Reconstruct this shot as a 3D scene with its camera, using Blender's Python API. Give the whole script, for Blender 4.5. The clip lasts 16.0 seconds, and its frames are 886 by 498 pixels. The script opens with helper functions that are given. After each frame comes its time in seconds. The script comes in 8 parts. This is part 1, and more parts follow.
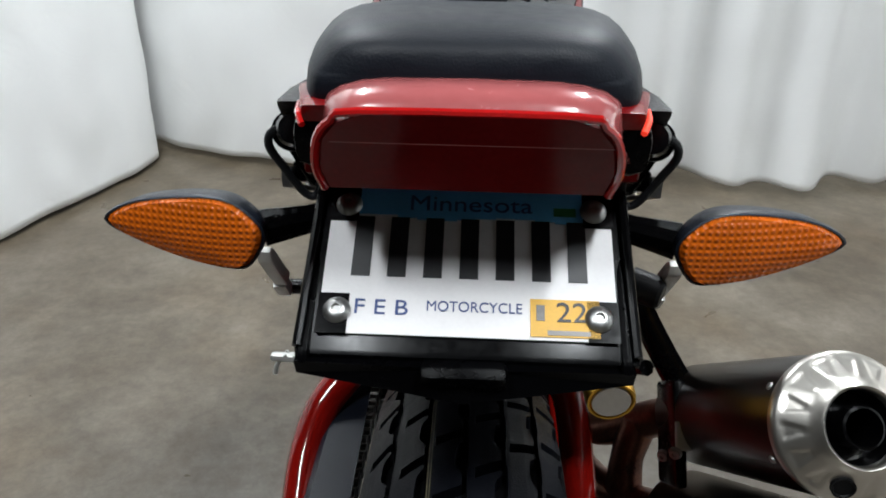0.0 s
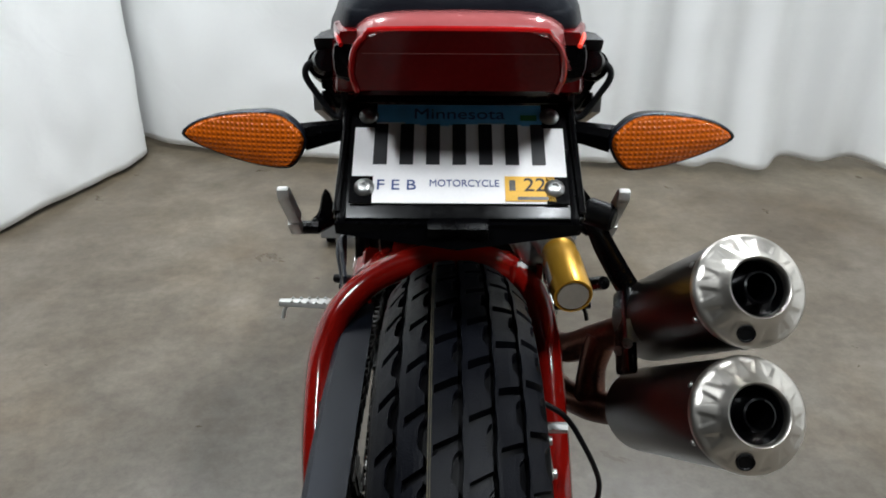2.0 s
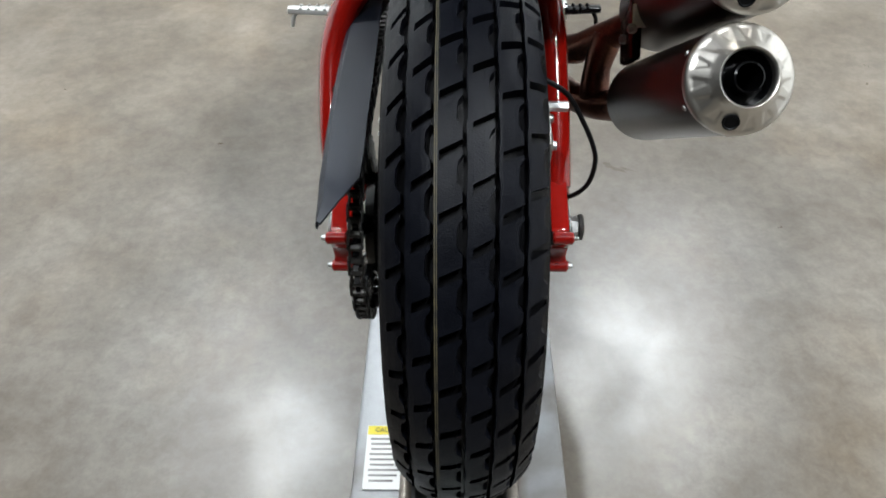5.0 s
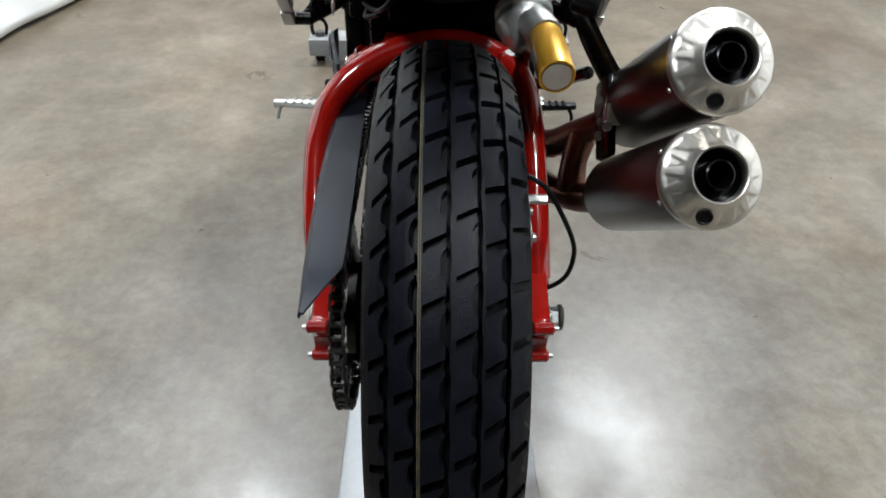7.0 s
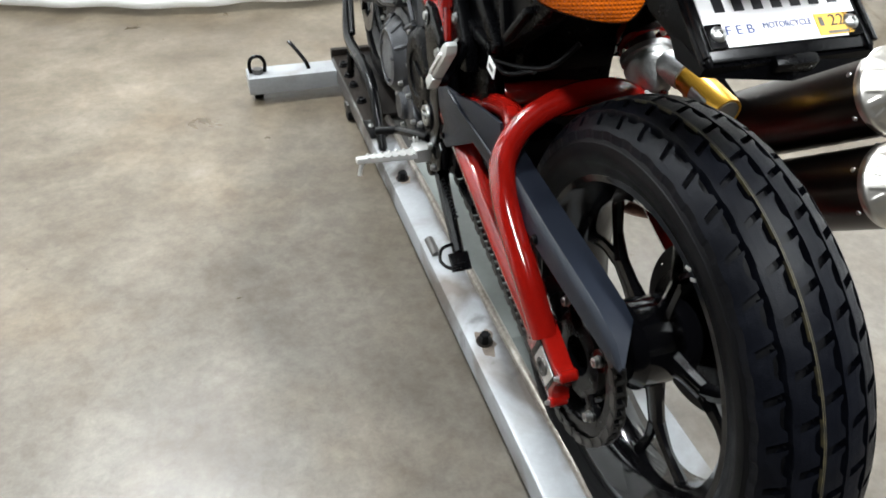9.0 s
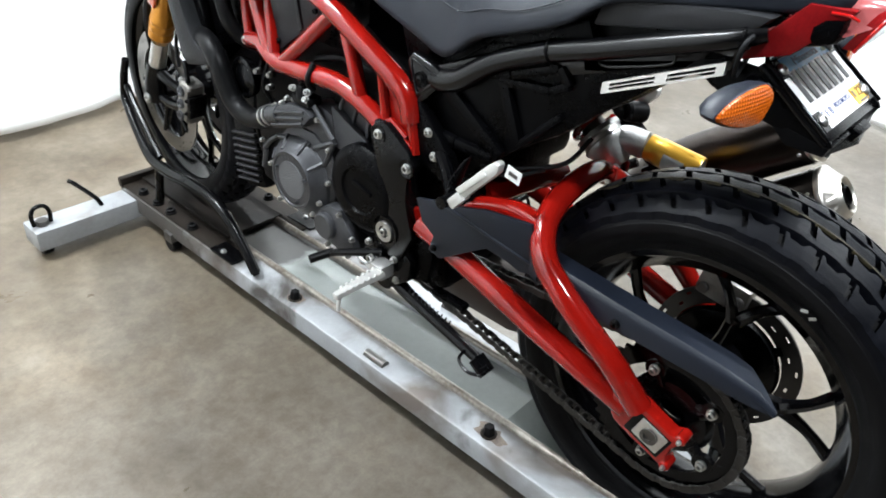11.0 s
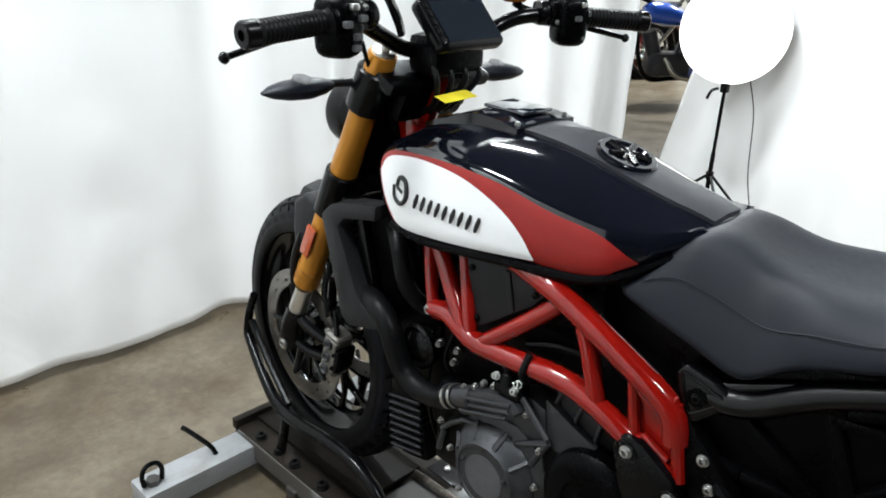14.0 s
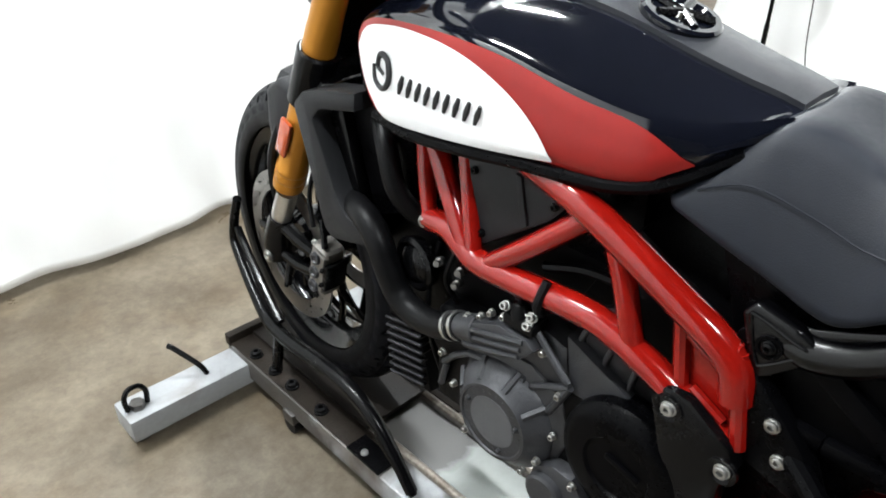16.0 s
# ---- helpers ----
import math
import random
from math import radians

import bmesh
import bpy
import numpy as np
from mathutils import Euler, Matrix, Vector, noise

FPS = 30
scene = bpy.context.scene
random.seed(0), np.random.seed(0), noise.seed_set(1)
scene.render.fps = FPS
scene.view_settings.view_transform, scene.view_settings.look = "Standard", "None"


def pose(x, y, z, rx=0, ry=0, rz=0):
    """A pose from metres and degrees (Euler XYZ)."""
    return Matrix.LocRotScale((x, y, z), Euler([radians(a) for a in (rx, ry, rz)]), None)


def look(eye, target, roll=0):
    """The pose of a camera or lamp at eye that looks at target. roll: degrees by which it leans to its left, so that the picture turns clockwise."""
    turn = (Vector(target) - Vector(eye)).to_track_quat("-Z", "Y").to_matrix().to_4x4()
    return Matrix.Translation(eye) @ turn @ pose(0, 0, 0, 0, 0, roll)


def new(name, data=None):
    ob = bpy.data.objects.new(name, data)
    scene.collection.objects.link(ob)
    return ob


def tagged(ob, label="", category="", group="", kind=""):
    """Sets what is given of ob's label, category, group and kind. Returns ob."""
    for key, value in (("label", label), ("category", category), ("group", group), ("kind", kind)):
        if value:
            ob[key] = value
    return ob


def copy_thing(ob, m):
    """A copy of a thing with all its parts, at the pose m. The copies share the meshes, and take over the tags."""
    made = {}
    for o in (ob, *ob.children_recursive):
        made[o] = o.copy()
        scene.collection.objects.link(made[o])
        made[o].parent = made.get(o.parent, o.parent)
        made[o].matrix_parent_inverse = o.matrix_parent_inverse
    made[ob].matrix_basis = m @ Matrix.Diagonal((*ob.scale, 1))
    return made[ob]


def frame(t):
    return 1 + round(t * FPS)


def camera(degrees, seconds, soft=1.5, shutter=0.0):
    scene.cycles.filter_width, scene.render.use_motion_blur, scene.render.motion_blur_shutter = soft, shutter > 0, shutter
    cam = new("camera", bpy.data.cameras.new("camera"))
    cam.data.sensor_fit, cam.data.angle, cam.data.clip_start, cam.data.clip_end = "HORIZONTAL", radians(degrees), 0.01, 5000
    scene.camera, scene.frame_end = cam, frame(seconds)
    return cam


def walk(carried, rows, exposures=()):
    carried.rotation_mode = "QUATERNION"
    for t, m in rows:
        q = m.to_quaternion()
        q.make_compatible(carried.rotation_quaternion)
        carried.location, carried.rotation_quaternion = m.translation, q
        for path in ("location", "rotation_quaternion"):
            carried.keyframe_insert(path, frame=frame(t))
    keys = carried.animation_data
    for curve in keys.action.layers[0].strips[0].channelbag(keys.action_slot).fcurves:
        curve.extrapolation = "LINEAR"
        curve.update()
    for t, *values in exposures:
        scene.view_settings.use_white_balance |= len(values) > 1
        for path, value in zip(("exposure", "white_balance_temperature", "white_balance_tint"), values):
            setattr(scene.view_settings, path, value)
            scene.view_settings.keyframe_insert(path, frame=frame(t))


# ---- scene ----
cam = camera(62.4, 16.0, soft=1.8)
PATH = [
    (0, (0.001, -0.43, 1.11), (-0.071, 1.356, 0.212), 0.9),
    (0.5, (0.007, -0.489, 1.127), (-0.105, 1.337, 0.318), 0.6),
    (1, (-0.02, -0.529, 1.136), (-0.03, 1.308, 0.345), 0.4),
    (1.5, (-0.015, -0.567, 1.125), (-0.038, 1.258, 0.306), 0.2),
    (2, (-0.01, -0.62, 1.1), (-0.017, 1.174, 0.216), 0.3),
    (2.5, (-0.018, -0.658, 1.084), (-0.008, 1.077, 0.089), 0.6),
    (3, (-0.022, -0.687, 1.065), (-0.027, 0.949, -0.086), 0.1),
    (3.5, (-0.023, -0.707, 1.055), (-0.054, 0.824, -0.233), -1.0),
    (3.7, (-0.022, -0.715, 1.049), (-0.056, 0.777, -0.283), -1.1),
    (5.8, (0.003, -0.71, 1.056), (-0.032, 0.696, -0.366), -0.7),
    (6, (-0.008, -0.716, 1.052), (-0.014, 0.734, -0.325), 0.1),
    (6.5, (0.0, -0.704, 1.065), (-0.001, 0.809, -0.243), -0.2),
    (7, (-0.009, -0.713, 1.063), (0.014, 0.853, -0.181), 1.0),
    (7.5, (-0.021, -0.695, 1.048), (-0.009, 0.794, -0.287), 1.8),
    (8, (-0.095, -0.676, 1.08), (-0.045, 0.725, -0.347), 5.2),
    (8.5, (-0.381, -0.692, 1.096), (-0.047, 0.767, -0.231), 2.1),
    (8.7, (-0.452, -0.673, 1.12), (-0.044, 0.817, -0.151), 2.1),
    (10.8, (-0.973, -0.248, 1.187), (0.303, 0.816, 0.074), 3.4),
    (11, (-0.975, -0.249, 1.185), (0.312, 0.831, 0.101), 4.3),
    (11.5, (-0.938, -0.224, 1.195), (0.34, 0.896, 0.14), 4.4),
    (12, (-0.846, -0.159, 1.23), (0.353, 1.101, 0.242), 2.2),
    (12.5, (-0.783, -0.1, 1.259), (0.343, 1.279, 0.349), 0.7),
    (13, (-0.798, -0.015, 1.285), (0.392, 1.395, 0.511), 0.7),
    (13.5, (-0.905, 0.146, 1.313), (0.45, 1.452, 0.636), 0.5),
    (14, (-0.95, 0.207, 1.29), (0.391, 1.487, 0.539), 2.1),
    (14.5, (-0.937, 0.211, 1.249), (0.386, 1.399, 0.333), 3.3),
    (15, (-0.932, 0.208, 1.226), (0.374, 1.329, 0.207), 3.7),
    (15.5, (-0.911, 0.232, 1.214), (0.38, 1.335, 0.157), 4.3),
    (16, (-0.748, 0.338, 1.209), (0.442, 1.576, 0.184), 0.2),
]
EXPOSURES = [(0.0, -0.30, 6300, 9), (2.5, -0.20, 6300, 9), (3.5, 0.30, 6250, 9), (5.8, 0.42, 6300, 9), (8.0, 0.38, 6300, 9), (8.5, 0.70, 6350, 9), (10.8, 0.94, 6250, 9), (12.0, 0.94, 6050, 9), (12.5, 0.82, 5950, 9), (13.0, 0.6, 6200, 9), (13.6, 0.24, 6350, 8), (14.0, 0.06, 6350, 8), (14.5, -0.28, 6350, 8), (15.0, 0.0, 6350, 8), (15.5, 0.30, 6400, 9), (16.0, 0.64, 6450, 9)]
walk(cam, [(t, look(eye, target, roll)) for t, eye, target, roll in PATH], EXPOSURES)

# ---- world and lamps ----
world = bpy.data.worlds.new("hall_air")
world.use_nodes = True
world.node_tree.nodes["Background"].inputs[0].default_value = (0.9, 0.95, 1.0, 1)
world.node_tree.nodes["Background"].inputs[1].default_value = 0.02
scene.world = world

# The last two are unseen, added to brighten the hall past the gap.
STRIPS = [(1.2, 2.4, 3.3, 0), (-1.15, 1.85, 3.3, 0), (0.9, -0.9, 3.3, 0), (-1.0, -1.2, 3.3, 0), (6.9, 4.3, 3.9, 35), (8.7, 2.9, 3.9, 35)]
POWER = [124, 84, 86, 62, 330, 300]
for (sx, sy, sz, sr), power in zip(STRIPS, POWER):
    lamp = bpy.data.lights.new("strip_lamp", "AREA")
    lamp.shape, lamp.size, lamp.size_y = "RECTANGLE", 0.11, 0.82
    lamp.energy, lamp.color = power, (0.95, 0.985, 1.0)
    new("strip_lamp", lamp).matrix_world = pose(sx, sy, sz - 0.03, 0, 0, sr)


# ---- materials ----
def mat(name, color, rough=0.5, metal=0.0, vary=0.15, scale=8.0, bump=0.0, bump_scale=200.0, coat=0.0, wear=0.1, tint=None, per_object=0.0, ior=1.5, spec=0.5):
    m = bpy.data.materials.new(name)
    m.use_nodes = True
    nt = m.node_tree
    N, K = nt.nodes, nt.links
    b = N["Principled BSDF"]
    b.inputs["Metallic"].default_value = metal
    b.inputs["IOR"].default_value = ior
    b.inputs["Specular IOR Level"].default_value = spec
    b.inputs["Coat Weight"].default_value = coat
    b.inputs["Coat Roughness"].default_value = 0.04
    tc = N.new("ShaderNodeTexCoord")
    big = N.new("ShaderNodeTexNoise")
    big.inputs["Scale"].default_value, big.inputs["Detail"].default_value = scale, 4
    fine = N.new("ShaderNodeTexNoise")
    fine.inputs["Scale"].default_value, fine.inputs["Detail"].default_value = scale * 14, 3
    K.new(tc.outputs["Object"], big.inputs["Vector"])
    K.new(tc.outputs["Object"], fine.inputs["Vector"])
    mix = N.new("ShaderNodeMix")
    mix.data_type = "FLOAT"
    mix.inputs[0].default_value = 0.4
    K.new(big.outputs["Fac"], mix.inputs[2])
    K.new(fine.outputs["Fac"], mix.inputs[3])
    ramp = N.new("ShaderNodeValToRGB")
    lo = tint or [c * (1 - vary) for c in color]
    hi = [min(1, c * (1 + vary)) for c in color]
    ramp.color_ramp.elements[0].position, ramp.color_ramp.elements[1].position = 0.32, 0.68
    ramp.color_ramp.elements[0].color = (*lo, 1)
    ramp.color_ramp.elements[1].color = (*hi, 1)
    K.new(mix.outputs[0], ramp.inputs[0])
    col = ramp.outputs[0]
    if per_object:
        info = N.new("ShaderNodeObjectInfo")
        mr = N.new("ShaderNodeMapRange")
        mr.inputs[3].default_value, mr.inputs[4].default_value = 1 - per_object, 1 + per_object
        K.new(info.outputs["Random"], mr.inputs[0])
        mul = N.new("ShaderNodeVectorMath")
        mul.operation = "SCALE"
        K.new(col, mul.inputs[0])
        K.new(mr.outputs[0], mul.inputs["Scale"])
        col = mul.outputs[0]
    K.new(col, b.inputs["Base Color"])
    rr = N.new("ShaderNodeMapRange")
    rr.inputs[1].default_value, rr.inputs[2].default_value = 0.3, 0.7
    rr.inputs[3].default_value, rr.inputs[4].default_value = max(0.02, rough - wear), min(1, rough + wear)
    K.new(mix.outputs[0], rr.inputs[0])
    K.new(rr.outputs[0], b.inputs["Roughness"])
    if bump:
        bn = N.new("ShaderNodeTexNoise")
        bn.inputs["Scale"].default_value, bn.inputs["Detail"].default_value = bump_scale, 2
        K.new(tc.outputs["Object"], bn.inputs["Vector"])
        bp = N.new("ShaderNodeBump")
        bp.inputs["Strength"].default_value, bp.inputs["Distance"].default_value = bump, 0.002
        K.new(bn.outputs["Fac"], bp.inputs["Height"])
        K.new(bp.outputs[0], b.inputs["Normal"])
    return m


def glow(name, color, strength):
    m = bpy.data.materials.new(name)
    m.use_nodes = True
    b = m.node_tree.nodes["Principled BSDF"]
    b.inputs["Base Color"].default_value = (*color, 1)
    b.inputs["Emission Color"].default_value = (*color, 1)
    b.inputs["Emission Strength"].default_value = strength
    return m


def lens(name, color, rough=0.08, through_light=0.7):
    m = bpy.data.materials.new(name)
    m.use_nodes = True
    nt = m.node_tree
    b = nt.nodes["Principled BSDF"]
    b.inputs["Base Color"].default_value = (*color, 1)
    b.inputs["Roughness"].default_value = rough
    b.inputs["Transmission Weight"].default_value = through_light
    b.inputs["IOR"].default_value = 1.49
    return m


M_RUBBER = mat("tyre_rubber", (0.0026, 0.0026, 0.0031), 0.44, spec=0.11, vary=0.25, scale=30, bump=0.15, bump_scale=900, wear=0.12)
M_TREAD = mat("tread_rubber", (0.0024, 0.0028, 0.0046), 0.42, spec=0.10, vary=0.3, scale=40, bump=0.2, bump_scale=700, wear=0.12, per_object=0.12)
M_YELLOW_LINE = mat("yellow_line_paint", (0.048, 0.038, 0.014), 0.7, tint=(0.008, 0.008, 0.008), vary=0.6, scale=90)
M_RED = mat("red_frame_paint", (0.205, 0.0045, 0.0025), 0.15, spec=0.22, vary=0.12, scale=10, coat=0.6, wear=0.05)
M_TANK_RED = mat("red_tank_paint", (0.25, 0.010, 0.008), 0.36, spec=0.3, vary=0.06, scale=6, coat=0.15, wear=0.05)
M_TANK_BLACK = mat("black_gloss_paint", (0.003, 0.0036, 0.0065), 0.07, vary=0.2, scale=6, wear=0.02)
M_TANK_WHITE = mat("white_tank_paint", (0.82, 0.83, 0.84), 0.3, vary=0.02, scale=6, coat=0.6, wear=0.05)
M_PLASTIC = mat("black_textured_plastic", (0.0011, 0.0011, 0.0014), 0.30, spec=0.05, vary=0.25, scale=14, bump=0.14, bump_scale=900, wear=0.1)
M_PLASTIC_GREY = mat("grey_textured_plastic", (0.0135, 0.0140, 0.0155), 0.45, spec=0.17, vary=0.2, scale=14, bump=0.25, bump_scale=900)
M_BLACK = mat("black_coated_metal", (0.0018, 0.0018, 0.0021), 0.22, spec=0.16, vary=0.25, scale=16, wear=0.1)
M_GUARD = mat("chain_guard_plastic", (0.0070, 0.0092, 0.0150), 0.40, spec=0.25, vary=0.15, scale=12, bump=0.15, bump_scale=1200)
M_SEAT = mat("black_seat_vinyl", (0.0060, 0.0078, 0.0125), 0.50, spec=0.23, vary=0.2, scale=9, bump=0.14, bump_scale=700, wear=0.08)
M_MESH = mat("grey_mesh_badge", (0.085, 0.086, 0.09), 0.42, metal=0.3, vary=0.3, scale=60, bump=0.9, bump_scale=1400)
M_RIM = mat("gloss_black_rim", (0.0016, 0.0016, 0.0020), 0.12, spec=0.32, vary=0.2, scale=16, wear=0.05)
M_ENGINE = mat("grey_engine_casting", (0.038, 0.039, 0.043), 0.40, spec=0.45, metal=0.4, vary=0.25, scale=18, bump=0.3, bump_scale=500)
M_ENGINE_DARK = mat("black_engine_casting", (0.0018, 0.0018, 0.0021), 0.38, spec=0.06, vary=0.25, scale=18, bump=0.3, bump_scale=500)
M_FIN = mat("dark_grey_cast_fins", (0.014, 0.014, 0.016), 0.42, spec=0.3, metal=0.2, vary=0.25, scale=18, bump=0.3, bump_scale=500)
M_ALU = mat("bare_aluminium", (0.62, 0.61, 0.59), 0.32, metal=1.0, vary=0.10, scale=12, wear=0.04, bump=0.05, bump_scale=400)
M_PEG = mat("silver_cast_footrest", (0.56, 0.56, 0.54), 0.45, metal=0.55, vary=0.12, scale=30, bump=0.3, bump_scale=300)
M_CALIPER = mat("grey_caliper_casting", (0.20, 0.19, 0.175), 0.36, metal=0.7, vary=0.25, scale=30, bump=0.2, bump_scale=300)
M_ALU_CAST = mat("cast_aluminium", (0.5, 0.5, 0.49), 0.42, metal=0.9, vary=0.2, scale=25, bump=0.3, bump_scale=300)
M_DISC = mat("brake_disc_steel", (0.27, 0.26, 0.245), 0.33, metal=1.0, vary=0.15, scale=20)
# Rear disc's unlit side put into the colour; the front keeps bare steel.
M_DISC_SHADED = mat("shaded_disc_steel", (0.05, 0.048, 0.046), 0.38, metal=0.8, vary=0.15, scale=20)
M_CONE = mat("brushed_steel_cone", (0.63, 0.60, 0.55), 0.34, metal=1.0, vary=0.03, scale=5, wear=0.012)
M_RAIL = mat("satin_black_rail", (0.0014, 0.0014, 0.0018), 0.24, spec=0.28, vary=0.15, scale=10, wear=0.03)
M_CHROME = mat("polished_steel", (0.72, 0.71, 0.69), 0.16, metal=1.0, vary=0.05, scale=6, wear=0.02)
M_BOLT = mat("zinc_bolt", (0.42, 0.42, 0.41), 0.38, metal=1.0, vary=0.15, scale=40)
M_CHAIN = mat("oily_dark_chain_steel", (0.035, 0.033, 0.031), 0.38, metal=0.7, vary=0.3, scale=40)
M_STEEL_DARK = mat("dark_steel", (0.12, 0.115, 0.11), 0.4, metal=0.9, vary=0.3, scale=30)
M_MUFFLER = mat("brushed_dark_steel", (0.055, 0.046, 0.041), 0.30, metal=1.0, vary=0.08, scale=4, wear=0.015)
M_PIPE = mat("heat_tinted_steel", (0.17, 0.075, 0.048), 0.36, metal=0.9, vary=0.35, scale=18, tint=(0.07, 0.035, 0.03))
M_GOLD = mat("gold_anodised", (0.68, 0.37, 0.04), 0.30, metal=0.7, wear=0.03, vary=0.03, scale=14)
M_FORK_GOLD = mat("gold_fork_tube", (0.42, 0.175, 0.016), 0.32, metal=0.55, wear=0.03, vary=0.03, scale=14)
M_AMBER = mat("amber_lens", (0.52, 0.098, 0.003), 0.25, vary=0.15, scale=20, coat=0.15, spec=0.3)
M_TAIL_RIM = mat("bright_red_lens_rim", (0.42, 0.006, 0.006), 0.12, vary=0.1, scale=20, coat=0.8)
M_TAIL = mat("red_tail_lens", (0.15, 0.005, 0.006), 0.16, vary=0.2, scale=20, coat=0.05, spec=0.14)
M_TAIL_TOP = mat("red_tail_moulding", (0.36, 0.09, 0.09), 0.24, vary=0.1, scale=10, coat=0.6)
M_GREY_PANEL = mat("grey_tank_panel", (0.017, 0.018, 0.022), 0.36, spec=0.3, vary=0.15, scale=30, bump=0.1, bump_scale=1200)
M_PLATE = mat("white_plate_paint", (0.78, 0.76, 0.76), 0.4, vary=0.04, scale=30)
M_PLATE_BLUE = mat("blue_plate_print", (0.13, 0.43, 0.76), 0.4, vary=0.1, scale=60)
M_PLATE_INK = mat("black_plate_ink", (0.012, 0.012, 0.014), 0.45, vary=0.1)
M_PLATE_NAVY = mat("navy_plate_ink", (0.03, 0.06, 0.2), 0.45, vary=0.1)
M_STICKER = mat("orange_sticker", (0.72, 0.4, 0.04), 0.45, vary=0.1, scale=60)
M_GREEN = mat("green_plate_print", (0.03, 0.16, 0.05), 0.45, vary=0.2, scale=80)
M_LABEL = mat("white_paper_label", (0.75, 0.75, 0.73), 0.6, vary=0.04, scale=50)
M_YELLOW = mat("yellow_paper", (0.75, 0.62, 0.03), 0.55, vary=0.06, scale=50)
M_SCREEN = mat("dark_screen_glass", (0.008, 0.012, 0.018), 0.07, vary=0.1, coat=1.0)
M_CABLE = mat("black_cable_rubber", (0.0028, 0.0028, 0.0032), 0.42, spec=0.12, vary=0.2, scale=40)
M_FLUID = lens("amber_fluid_plastic", (0.20, 0.062, 0.008), 0.2, 0.35)
M_ORANGE_REFLECTOR = mat("orange_reflector", (0.36, 0.05, 0.008), 0.2, vary=0.1, coat=1.0)


def ribbed(m, step, depth):
    """Fine crossing ribs moulded into a lens."""
    N, K = m.node_tree.nodes, m.node_tree.links
    tc = N.new("ShaderNodeTexCoord")
    height = None
    for way in ("X", "Z"):
        wave = N.new("ShaderNodeTexWave")
        wave.bands_direction = way
        wave.inputs["Scale"].default_value, wave.inputs["Distortion"].default_value = 0.314 / step, 0.3
        K.new(tc.outputs["Object"], wave.inputs["Vector"])
        if height is None:
            height = wave.outputs["Fac"]
        else:
            mul = N.new("ShaderNodeMath")
            mul.operation = "MULTIPLY"
            K.new(height, mul.inputs[0])
            K.new(wave.outputs["Fac"], mul.inputs[1])
            height = mul.outputs[0]
    bp = N.new("ShaderNodeBump")
    bp.inputs["Strength"].default_value, bp.inputs["Distance"].default_value = 0.8, depth
    K.new(height, bp.inputs["Height"])
    K.new(bp.outputs[0], N["Principled BSDF"].inputs["Normal"])


ribbed(M_AMBER, 0.0045, 0.0012)


